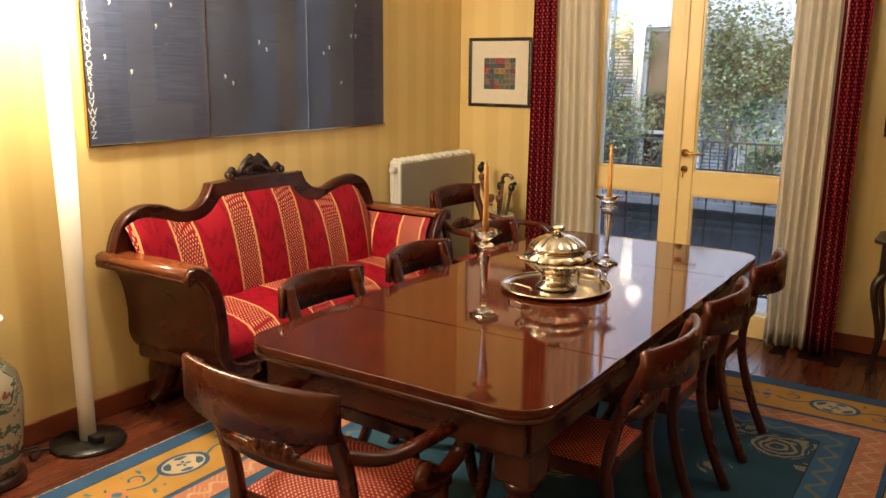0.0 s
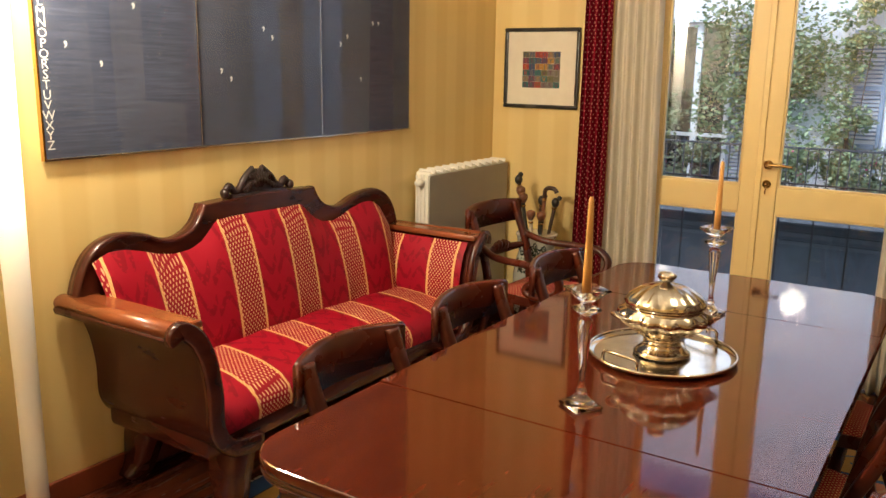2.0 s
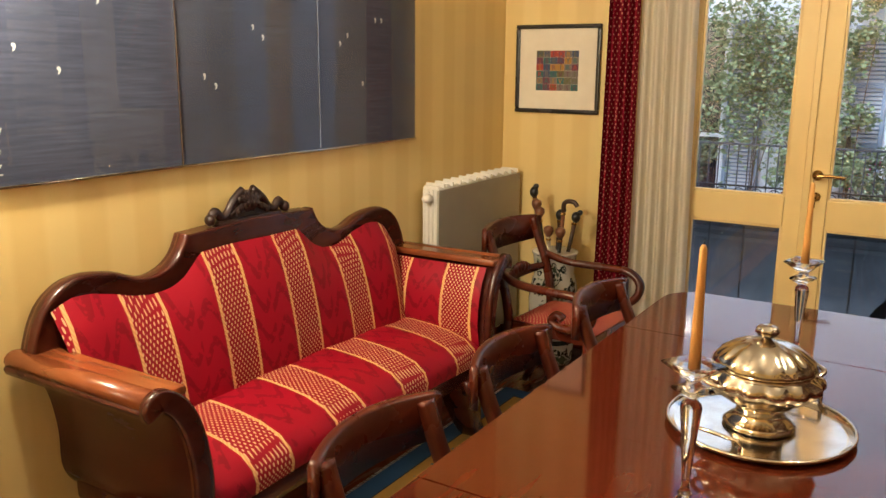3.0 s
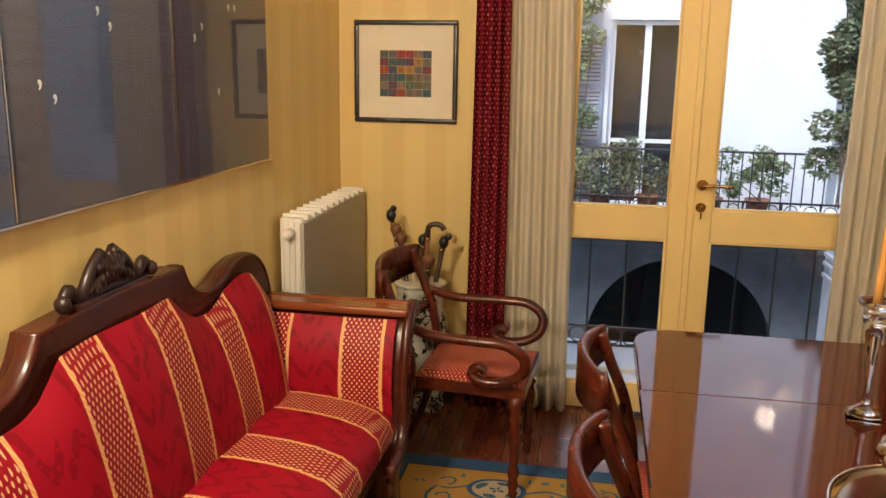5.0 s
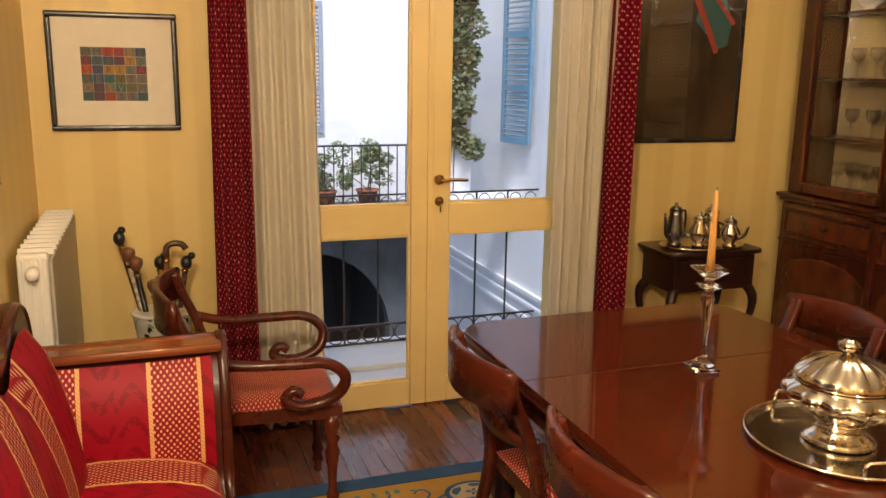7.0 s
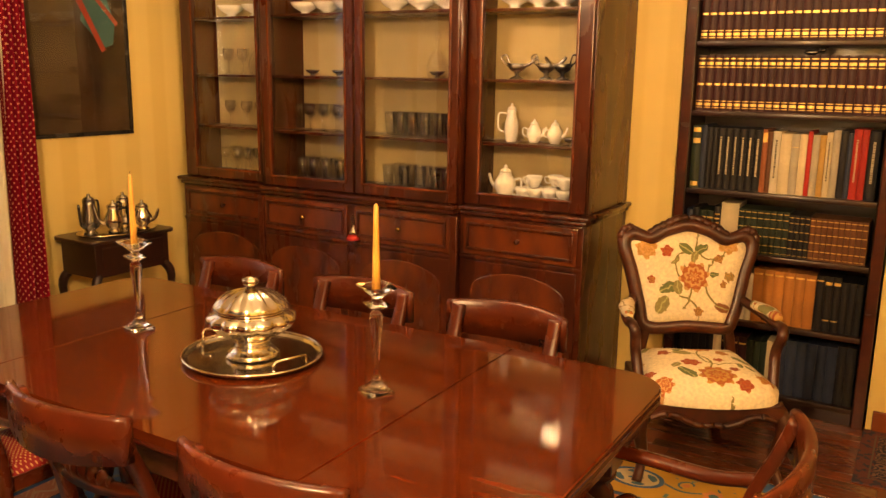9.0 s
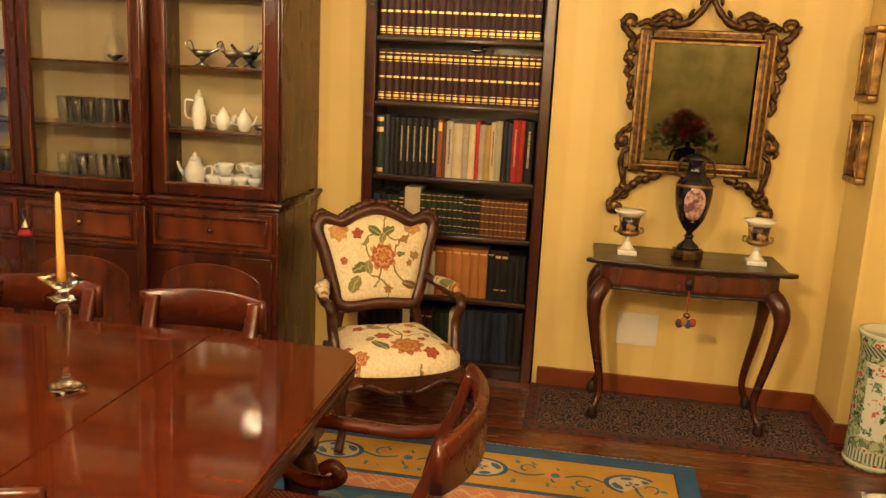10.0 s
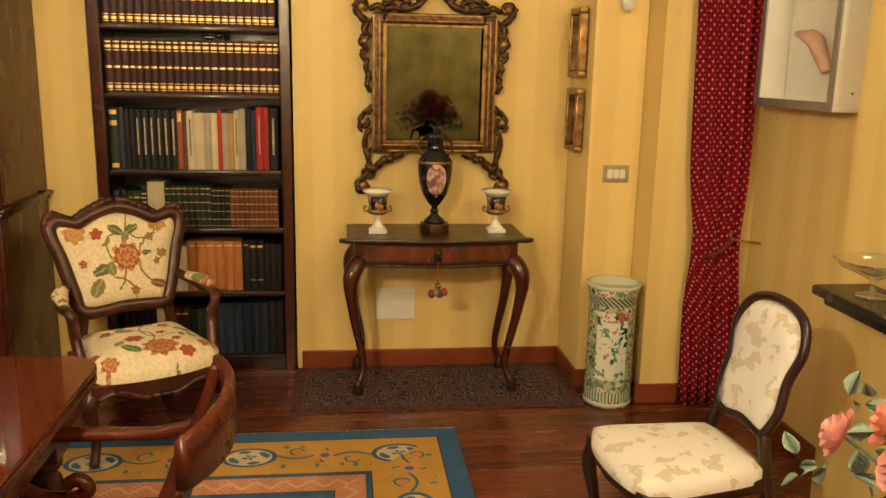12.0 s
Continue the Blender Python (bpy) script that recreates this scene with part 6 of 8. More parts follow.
def facade():
    h = thing("courtyard_house", Matrix.Translation((-3.5, FY, GZ)), "pale plastered house across the courtyard with shuttered windows and archway", "house")
    ox, oy, oz = 3.5, 0, -GZ
    wins = [(-7.6, -6.5, 0.6, 3.0), (-5.35, -4.25, -0.45, 2.35), (-1.90, -0.80, -0.45, 2.35)]
    xs = [-12.0]
    for a, b, _, _ in wins:
        xs += [a, b]
    xs.append(1.5)
    arch_c, arch_r, arch_z = -0.60, 1.45, -2.75
    for i in range(0, len(xs), 2):
        part("wall", bx((xs[i] + ox, 0, -0.7 + oz), (xs[i + 1] + ox, 0.3, 7 + oz)), PLASTER, h)
    for a, b, z0, z1 in wins:
        if z0 > -0.69:
            part("wall", bx((a + ox, 0, -0.7 + oz), (b + ox, 0.3, z0 + oz)), PLASTER, h)
        part("wall", bx((a + ox, 0, z1 + oz), (b + ox, 0.3, 7 + oz)), PLASTER, h)
        # thin dark sheet instead of a room: its shade is painted
        part("room_shade_sheet", bx((a - 0.1 + ox, 0.31, z0 - 0.1 + oz), (b + 0.1 + ox, 0.36, z1 + 0.1 + oz)), SHADEDARK, h, "flat dark sheet standing for the unlit room")
        w = part("window", bx((a + ox, 0.10, z0 + oz), (a + 0.07 + ox, 0.16, z1 + oz)), WHITEP, h, "white painted window")
        part("frame", bx((b - 0.07 + ox, 0.10, z0 + oz), (b + ox, 0.16, z1 + oz)), WHITEP, w)
        m = (a + b) / 2
        part("frame", bx((m - 0.05 + ox, 0.10, z0 + oz), (m + 0.05 + ox, 0.16, z1 + oz)), WHITEP, w)
        for zz in (z0 + 0.95, z1 - 0.07):
            part("frame", bx((a + 0.071 + ox, 0.11, zz + oz), (m - 0.051 + ox, 0.15, zz + 0.06 + oz)), WHITEP, w)
            part("frame", bx((m + 0.051 + ox, 0.11, zz + oz), (b - 0.071 + ox, 0.15, zz + 0.06 + oz)), WHITEP, w)
        for p in ((a + 0.071, m - 0.051), (m + 0.051, b - 0.071)):
            part("pane", bx((p[0] + ox, 0.125, z0 + 0.02 + oz), (p[1] + ox, 0.135, z1 - 0.02 + oz)), PANE, w)
    # arch in the lower wall
    x0, x1 = xs[0] + ox, xs[-1] + ox
    zt, zb = -0.7 + oz, 0.0
    cx, cz, r = arch_c + ox, arch_z + oz, arch_r
    outline = [(x0, zb), (cx - r, zb), (cx - r, cz)] + [(cx - r * math.cos(t * math.pi / 20), cz + r * math.sin(t * math.pi / 20)) for t in range(1, 20)] + [(cx + r, cz), (cx + r, zb), (x1, zb), (x1, zt), (x0, zt)]
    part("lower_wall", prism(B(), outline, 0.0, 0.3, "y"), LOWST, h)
    # passage end, sides and vault painted near black in place of shade
    part("archway_shade_sheet", bx((cx - r - 0.3, 2.8, 0.0), (cx + r + 0.3, 2.9, cz + r + 0.3)), SHADEDARK, h)
    part("archway_side", bx((cx - r - 0.3, 0.31, 0.0), (cx - r, 2.8, cz + r + 0.3)), SHADEDARK, h)
    part("archway_side", bx((cx + r, 0.31, 0.0), (cx + r + 0.3, 2.8, cz + r + 0.3)), SHADEDARK, h)
    part("archway_vault", bx((cx - r - 0.3, 0.31, cz + r + 0.31), (cx + r + 0.3, 2.9, cz + r + 0.4)), SHADEDARK, h)
    for k, z in enumerate((-0.78, -0.98, -1.12)):
        part("string_course", bx((x0, -0.06 + 0.015 * k, z + oz), (x1, -0.001, z + 0.07 + oz), 0.01), GREYST, h)
    return h


facade()


def shutter(m, w, hgt, material, label):
    s = thing("window_shutter", m, label, "shutter", "window shutters")
    part("stile", bx((0, 0, 0), (0.06, 0.04, hgt), 0.004), material, s)
    part("stile", bx((w - 0.06, 0, 0), (w, 0.04, hgt), 0.004), material, s)
    for z in (0, hgt * 0.33, hgt * 0.66, hgt - 0.08):
        part("rail", bx((0.061, 0.002, z), (w - 0.061, 0.038, z + 0.08), 0.004), material, s)
    z = 0.10
    sl = bx((0.061, 0.006, 0), (w - 0.061, 0.036, 0.010))
    sl.transform(Matrix.Rotation(radians(-35), 4, "X"))
    me = bpy.data.meshes.new("slat")
    sl.to_mesh(me)
    sl.free()
    me.materials.append(material)
    while z < hgt - 0.11:
        if min(abs(z - hgt * 0.33 - 0.04), abs(z - hgt * 0.66 - 0.04)) > 0.06:
            o = new("slat", me)
            o.parent = s
            o.location = (0, 0, z + 0.012)
        z += 0.06
    return s


shutter(Matrix.Translation((-0.74, FY - 0.06, 0.62)), 0.50, 2.0, SHUTG, "faded grey louvred shutter beside the dark window")
shutter(Matrix.Translation((-2.48, FY - 0.06, -0.40)), 0.50, 2.6, SHUTG, "faded grey louvred shutter beside the dark window")
shutter(Matrix.Translation((-4.20, FY - 0.06, -0.40)), 0.55, 2.7, SHUTG, "faded grey louvred shutter half covered by ivy")
shutter(Matrix.Translation((-5.95, FY - 0.06, -0.40)), 0.55, 2.7, SHUT, "blue louvred shutter behind the ivy")
shutter(Matrix.Translation((-6.45, FY - 0.06, 0.62)), 0.60, 2.4, SHUT, "blue louvred shutter on the pale wall")
side_h = thing("side_house", Matrix.Translation((1.5, 11.0, GZ)), "bright pale side wall of the courtyard with string courses", "house")
part("wall", bx((0, -5.5, 0), (0.4, 3.49, 11)), PLASTER, side_h)
for z in (-1.10, -1.24, -1.42):
    part("string_course", bx((-0.05, -5.5, z - GZ), (-0.001, 3.43, z - GZ + 0.06), 0.01), PLASTER, side_h)
lw = thing("left_house", Matrix.Translation((-12.0, 11.0, GZ)), "pale courtyard wall with plants", "house")
part("wall", bx((-0.4, -5.5, 0), (0, 3.49, 11)), PLASTER, lw)
shutter(Matrix.Translation((1.44, 10.42, 0.75)) @ rot(99), 0.62, 1.9, SHUT, "open blue louvred shutter on the side wall")

bal = thing("far_balcony", Matrix.Translation((-3.0, FY - 0.5, -0.62)), "long iron balcony with plants across the courtyard", "balcony")
part("slab", bx((-6, -0.45, 0), (4.2, 0.49, 0.14), 0.02), GREYST, bal)
part("top_rail", bx((-6, -0.44, 1.10), (4.2, -0.40, 1.13), 0.005), IRON, bal)
part("bottom_rail", bx((-6, -0.43, 0.22), (4.2, -0.41, 0.24)), IRON, bal)
bb = bx((-0.008, -0.428, 0.14), (0.008, -0.412, 1.10))
mb = bpy.data.meshes.new("bar")
bb.to_mesh(mb)
bb.free()
mb.materials.append(IRON)
for i in range(73):
    o = new("bar", mb)
    o.parent = bal
    o.location = (-5.95 + i * 0.14, 0, 0)

LEAFA = mat("ivy_leaf", (0.19, 0.22, 0.11), (0.09, 0.12, 0.06), scale=1.5, rough=0.5, spec=0.6)
LEAFB = mat("pale_leaf", (0.26, 0.31, 0.15), (0.11, 0.17, 0.07), scale=1.5, rough=0.5)
PETAL = mat("magenta_petal", (0.6, 0.06, 0.25), (0.5, 0.03, 0.2), rough=0.6)
TERRA = mat("terracotta", (0.35, 0.13, 0.07), (0.28, 0.1, 0.05), scale=8, rough=0.8)
TWIG = mat("brown_twig", (0.10, 0.065, 0.04), rough=0.8)


def leaves(bm, n, place, size, rnd, oval=False):
    """Small folded leaves scattered by place()."""
    for _ in range(n):
        p = Vector(place())
        a, b, c = rnd.uniform(0, 2 * math.pi), rnd.uniform(-0.9, 0.9), rnd.uniform(0, 2 * math.pi)
        e = Euler((b, c, a)).to_matrix()
        s = size * rnd.uniform(0.6, 1.3)
        vs = [bm.verts.new(p + e @ Vector(q) * s) for q in ((0, 0, 0), (0.28, 0.42, 0.08), (0, 1, -0.05), (-0.28, 0.42, 0.08))]
        if oval:
            right, left = [[bm.verts.new(p + e @ Vector((q * x, y, z)) * s) for x, y, z in ((0.20, 0.18, 0.05), (0.31, 0.42, 0.08), (0.24, 0.70, 0.06), (0.10, 0.90, 0.0))] for q in (1, -1)]
            mids = [bm.verts.new(p + e @ Vector((0, y, 0.0)) * s) for y in (0.18, 0.42, 0.70, 0.90)]
            bm.verts.remove(vs[1])
            bm.verts.remove(vs[3])
            for side_ in (right, left):
                for k in range(3):
                    bm.faces.new((mids[k], side_[k], side_[k + 1], mids[k + 1]))
                bm.faces.new((vs[0], side_[0], mids[0]))
                bm.faces.new((mids[3], side_[3], vs[2]))
            continue
        bm.faces.new((vs[0], vs[1], vs[2]))
        bm.faces.new((vs[0], vs[2], vs[3]))
    return bm


def bush(name, m, rx, ry, rz, n, size, material, label, seed, pot=None, flowers=0):
    rnd = random.Random(seed)
    t = thing(name, m, label, "plant")
    lumps = [(rnd.uniform(-0.7, 0.7) * rx, rnd.uniform(-0.6, 0.6) * ry, rnd.uniform(-0.75, 0.75) * rz, rnd.uniform(0.3, 0.6) * (1.35 if rz > 2.5 else 1)) for _ in range(max(9, int(rz * 17)))]
    base = (pot[1] if pot else 0) + rz

    def place():
        x, y, z, r = rnd.choice(lumps)
        d = Vector((rnd.gauss(0, 1), rnd.gauss(0, 1), rnd.gauss(0, 1))).normalized() * rnd.uniform(0.5, 1.0) ** 0.5
        k = min(rx, rz)
        return (x + d.x * r * k, y + d.y * r * min(ry, k) * 1.3, base + z + d.z * r * k)

    part("foliage", leaves(B(), n, place, size, rnd), material, t, angle=180)["kind"] = "stuff"
    stems = B()
    for i in range(5):
        x, y, z, r = rnd.choice(lumps)
        sweep(stems, smooth_line([(rnd.uniform(-0.05, 0.05), 0, 0.02 if not pot else pot[1] - 0.02), (x * 0.4, y * 0.4, base * 0.6), (x, y, base + z)], 4), 0.008, seg=5)
    part("stem", stems, TWIG, t)
    if flowers:
        part("blossom", leaves(B(), flowers, place, size * 0.8, rnd), PETAL, t)["kind"] = "stuff"
    if pot:
        part("pot", lathe(B(), [(pot[0] * 0.7, 0), (pot[0] * 0.95, pot[1] - 0.03), (pot[0] * 1.05, pot[1] - 0.03), (pot[0] * 1.05, pot[1]), (pot[0] * 0.8, pot[1] - 0.02), (0.0001, pot[1] - 0.03)], 20), TERRA, t)
    return t


part("ledge", bx((-1.3, -0.25, 4.18), (-0.001, 0.179, 4.30), 0.01), PLASTER, side_h)
part("pier", bx((-0.86, 0.18, 4.301), (-0.52, 0.55, 11)), PLASTER, side_h)
bush("creeper_column", Matrix.Translation((0.66, 11.02, 0.10)), 0.36, 0.15, 1.85, 9000, 0.075, LEAFA, "tall column of ivy climbing the courtyard pier", 2)
bush("ivy", Matrix.Translation((-3.7, FY - 0.35, -0.48)), 1.25, 0.22, 1.75, 6000, 0.085, LEAFB, "dense ivy climbing over the balcony wall", 3)
bush("ivy", Matrix.Translation((-6.0, FY - 0.35, -0.48)), 1.1, 0.22, 1.6, 4500, 0.085, LEAFB, "pale climbing plant over the blue shutters", 5)
bush("ivy", Matrix.Translation((-2.35, FY - 0.35, -0.48)), 0.35, 0.2, 2.0, 3500, 0.08, LEAFB, "thin climbing plant beside the dark window", 7)
for i, (x, rx, rz, mt, fl_) in enumerate(((-1.95, 0.35, 0.33, LEAFA, 60), (-1.25, 0.55, 0.42, LEAFA, 0), (-0.35, 0.45, 0.34, LEAFB, 0), (0.30, 0.5, 0.36, LEAFB, 0), (-3.0, 0.4, 0.35, LEAFB, 20), (-4.6, 0.45, 0.35, LEAFA, 0))):
    bush("balcony_plant", Matrix.Translation((x, FY - 0.68, -0.475)), rx, 0.2, rz, 1500, 0.065, mt, "leafy potted plant on the far iron balcony", 30 + i, (0.17, 0.28), fl_)

# dark picture and tea table in the north-east corner
DARKPIC = mat("dark_varnished_canvas", (0.030, 0.019, 0.012), (0.075, 0.045, 0.024), scale=3, rough=0.2, coat=0.4)


def dark_inner(p, w, h):
    red, teal, bone = PRINTC[0], PRINTC[1], MOUNT
    for pts, z, m in (([(0.36, 0.62), (0.50, 0.48), (0.56, 0.50), (0.58, 0.62), (0.52, 0.78), (0.40, 0.80)], -0.0095, teal), ([(0.30, 0.80), (0.34, 0.80), (0.51, 0.47), (0.485, 0.455)], -0.0105, PRINTC[0]), ([(0.40, 0.80), (0.43, 0.80), (0.60, 0.62), (0.585, 0.60)], -0.0105, PRINTC[0])):
        part("painted_shape", prism(B(), pts, z, -0.0082, "y"), m, p)


framed("dark_picture", 0.66, 1.0, 0.022, Matrix.Translation((-0.50, YN, 1.245)), FRAMEB, "dark glazed picture with a red and teal shape", dark_inner, mount=DARKPIC)

st = thing("side_table", Matrix.Translation((-0.17, 4.95, 0)), "small dark carved tea table against the wall", "side table")
part("tabletop", prism(B(), rounded_rect(-0.28, -0.17, 0.28, 0.17, 0.05, 5), 0.715, 0.735, "z", 0.004), DARKW, st)
part("apron", bx((-0.24, -0.14, 0.53), (0.24, 0.14, 0.714), 0.004), DARKW, st)
part("drawer", bx((-0.20, -0.148, 0.57), (0.20, -0.1405, 0.69), 0.003), DARKW, st)
for sx in (-1, 1):
    for sy in (-1, 1):
        part("leg", sweep(B(), smooth_line([(sx * 0.20, sy * 0.11, 0.56), (sx * 0.25, sy * 0.14, 0.46), (sx * 0.21, sy * 0.12, 0.2), (sx * 0.235, sy * 0.135, 0.0)], 5), [0.024, 0.026, 0.016, 0.012, 0.014]), DARKW, st)
tt = thing("tea_tray", Matrix.Translation((-0.17, 4.93, 0.7355)), "oval silver tray holding a tea set", "tray")
trb = lathe(B(), [(0.16, 0), (0.195, 0.004), (0.205, 0.014), (0.20, 0.015), (0.185, 0.007), (0.0001, 0.005)], 40)
trb.transform(Matrix.Diagonal((1.15, 0.75, 1, 1)))
part("plate", trb, SILVER, tt)


def teapot(m, k, material):
    t = thing("silver_teapot", m, "polished silver pot of the tea set on the tray", "teapot", "tea set")
    b = lathe(B(), [(0.03, 0), (0.036, 0.006), (0.022, 0.014), (0.05, 0.045), (0.052, 0.075), (0.032, 0.11 + 0.03 * k), (0.034, 0.125 + 0.035 * k)], 28)
    part("body", b, material, t)
    z = 0.126 + 0.035 * k
    part("lid", lathe(B(), [(0.034, z), (0.026, z + 0.014), (0.008, z + 0.022), (0.010, z + 0.032), (0.0001, z + 0.038)], 20), material, t)
    part("spout", sweep(B(), smooth_line([(0.045, 0, 0.05), (0.075, 0, 0.07), (0.092, 0, z - 0.01)], 4), [0.013, 0.010, 0.006], up=(0, 1, 0)), material, t)
    part("handle", sweep(B(), smooth_line([(-0.03, 0, z - 0.02), (-0.08, 0, z - 0.015), (-0.08, 0, 0.05), (-0.045, 0, 0.04)], 5), 0.006, up=(0, 1, 0)), BLACK, t)
    return t


for x, y, k, a, mt in ((-0.31, 4.97, 1.6, 200, PEWTER), (-0.20, 4.92, 0.4, 160, SILVER), (-0.08, 4.99, 1.1, 30, SILVER), (-0.05, 4.87, 0.0, 300, SILVER)):
    teapot(Matrix.Translation((x, y, 0.741)) @ rot(a), k, mt)

# console, mirror and vases on the east wall
con = thing("console_table", Matrix.Translation((XE - 0.02, 0.545, 0)), "mahogany console table with cabriole legs against the yellow wall", "console table")
CH = 0.80
outer = [(-0.005, -0.44), (-0.36, -0.44), (-0.385, -0.475), (-0.41, -0.44)]
front = [(-0.41 - 0.035 * math.cos(math.pi * 0.5 * s) ** 2 * (1 if abs(s) < 1 else 0), 0.38 * s) for s in [-1 + i / 8 for i in range(17)]]
outline = outer + front + [(-0.41, 0.44), (-0.385, 0.475), (-0.36, 0.44), (-0.005, 0.44)]
part("tabletop", prism(B(), outline, CH - 0.022, CH, "z", 0.006), DARKW, con)
inner = [(-0.03, -0.40), (-0.37, -0.40)] + [(x + 0.035, y * 0.98) for x, y in front] + [(-0.37, 0.40), (-0.03, 0.40)]
part("apron", prism(B(), inner, CH - 0.135, CH - 0.0225, "z"), MAHOG, con)
for a, b in ((-0.36, -0.02), (0.02, 0.36)):
    pts = [(-0.378 - 0.035 * math.cos(math.pi * 0.5 * y / 0.38) ** 2, y) for y in [a + (b - a) * i / 8 for i in range(9)]]
    part("drawer", prism(B(), [(x - 0.006, y) for x, y in pts] + [(x + 0.002, y) for x, y in reversed(pts)], CH - 0.115, CH - 0.04, "z"), VENEER, con)
part("escutcheon", ball(B(), (-0.42, 0, CH - 0.085), 0.017, 2, (0.4, 1, 1.7)), BLACK, con)
lo = [(x + 0.028, y * 0.99) for x, y in front]
part("lower_moulding", sweep(B(), [(x - 0.003, y, CH - 0.135) for x, y in lo], 0.008, 0.008), BLACK, con)
for sx, x in ((1, -0.36), (0, -0.05)):
    for sy in (-1, 1):
        o = -0.05 if sx else 0
        pts = smooth_line([(x, sy * 0.375, CH - 0.11), (x + o, sy * 0.42, CH - 0.20), (x + o * 0.5, sy * 0.405, 0.42), (x - o * 0.2, sy * 0.36, 0.16), (x + o * 0.5, sy * 0.385, 0.055)], 6)
        lg = part("leg", sweep(B(), pts, [0.038, 0.044, 0.042, 0.035, 0.029, 0.025, 0.022, 0.019, 0.017, 0.016, 0.017], seg=14), MAHOG, con)
        part("hoof_foot", lathe(B(), [(0.024, 0.0095), (0.027, 0.018), (0.026, 0.04), (0.019, 0.062), (0.016, 0.075)], 16, (x + o * 0.6, sy * 0.388, 0.0)), DARKW, lg)
RUGS = mat("faded_dark_tribal_rug", (0.05, 0.045, 0.05), rough=0.95, spec=0.1)
g = Graph(RUGS)
v1 = g.n.new("ShaderNodeTexVoronoi")
v1.inputs["Scale"].default_value = 22
g.l.new(g.src, v1.inputs["Vector"])
k = g.f("SINE", g.f("MULTIPLY", v1.outputs["Distance"], 22.0))
d1 = g.f("MINIMUM", g.f("SUBTRACT", 0.30, g.f("ABSOLUTE", g.x)), g.f("SUBTRACT", 0.715, g.f("ABSOLUTE", g.y)))
c1 = g.mix(g.f("GREATER_THAN", k, 0.2), (0.018, 0.018, 0.032), (0.17, 0.10, 0.07))
c2 = g.mix(g.f("GREATER_THAN", g.noise(30, 4), 0.55), (0.11, 0.035, 0.028), (0.03, 0.03, 0.045))
c3 = g.mix(g.f("GREATER_THAN", d1, 0.07), c2, c1)
c3 = g.mix(g.band(d1, 0.055, 0.062), c3, (0.10, 0.075, 0.055))
g.base(g.mix(g.f("MULTIPLY", g.noise(5, 5), 0.25), c3, (0.08, 0.07, 0.065)))
g.bump(g.noise(300, 2), 0.5, 0.003)
rug = solid("small_rug", bx((-0.30, -0.715, 0), (0.30, 0.715, 0.008), 0.003), RUGS, "small dark faded oriental rug under the console", "rug")
rug.location = (0.735, 0.54, 0.001)

# socket plate and key tassel
pl = solid("wall_plate", bx((XE - 0.008, 0.62, 0.27), (XE - 0.001, 0.83, 0.44), 0.002), WHITE, "white blank plate on the wall under the console", "wall plate")
ks = thing("key_ornament", Matrix.Translation((0.612, 0.545, 0.69)), "small coloured ornament hanging from the console key", "ornament")
part("cord", bx((-0.002, -0.002, -0.11), (0.002, 0.002, 0.0)), REDS, ks)
part("bead", ball(B(), (0, 0, -0.12), 0.016, 2), BRASS, ks)
for i, c in enumerate(("red", "blue", "ochre", "plum")):
    part("bead", ball(B(), (0.0, -0.03 + 0.02 * i, -0.150 - 0.008 * (i % 2)), 0.022, 2, (0.8, 0.8, 1)), PRINTC[("red", "blue", "ochre", "plum").index(c) and {"blue": 6, "ochre": 3, "plum": 2}[c] or 0], ks)


def scroll(pts, w, h=None, n=5):
    return sweep(B(), smooth_line(pts, n), w, h, 8, up=(1, 0, 0))


MIRROR = mat("aged_mirror_glass", (0.09, 0.105, 0.09), (0.17, 0.185, 0.155), scale=9, rough=0.03, metal=1)
for lk in list(MIRROR.node_tree.nodes["Principled BSDF"].inputs["Roughness"].links):
    MIRROR.node_tree.links.remove(lk)
MIRROR.node_tree.nodes["Principled BSDF"].inputs["Roughness"].default_value = 0.035
mi = thing("wall_mirror", pose(XE - 0.022, 0.54, 1.18, 0, -1.2, 1.5), "old carved gilt mirror with scrolled frame on the yellow wall", "mirror")
MW, MH = 0.315, 0.69
for q in (-1, 1):
    part("frame", bx((-0.045, min(q * (MW - 0.062), q * MW), 0), (-0.002, max(q * (MW - 0.062), q * MW), MH), 0.012), OLDGILT, mi)
    part("sight_edge", bx((-0.05, min(q * (MW - 0.072), q * (MW - 0.055)), 0.050), (-0.0455, max(q * (MW - 0.072), q * (MW - 0.055)), MH - 0.050), 0.002), GILT, mi)
    part("outer_bead", bx((-0.052, min(q * (MW - 0.012), q * (MW - 0.002)), 0.01), (-0.0455, max(q * (MW - 0.012), q * (MW - 0.002)), MH - 0.01), 0.002), GILT, mi)
for z0 in (0, MH - 0.058):
    part("frame", bx((-0.044, -MW + 0.063, z0), (-0.002, MW - 0.063, z0 + 0.058), 0.012), OLDGILT, mi)
    part("outer_bead", bx((-0.050, -MW + 0.08, z0 + (0.005 if z0 == 0 else 0.043)), (-0.0445, MW - 0.08, z0 + (0.015 if z0 == 0 else 0.053)), 0.002), GILT, mi)
part("glass", bx((-0.018, -MW + 0.063, 0.059), (-0.012, MW - 0.063, MH - 0.059)), MIRROR, mi, "aged mirror glass", angle=10)


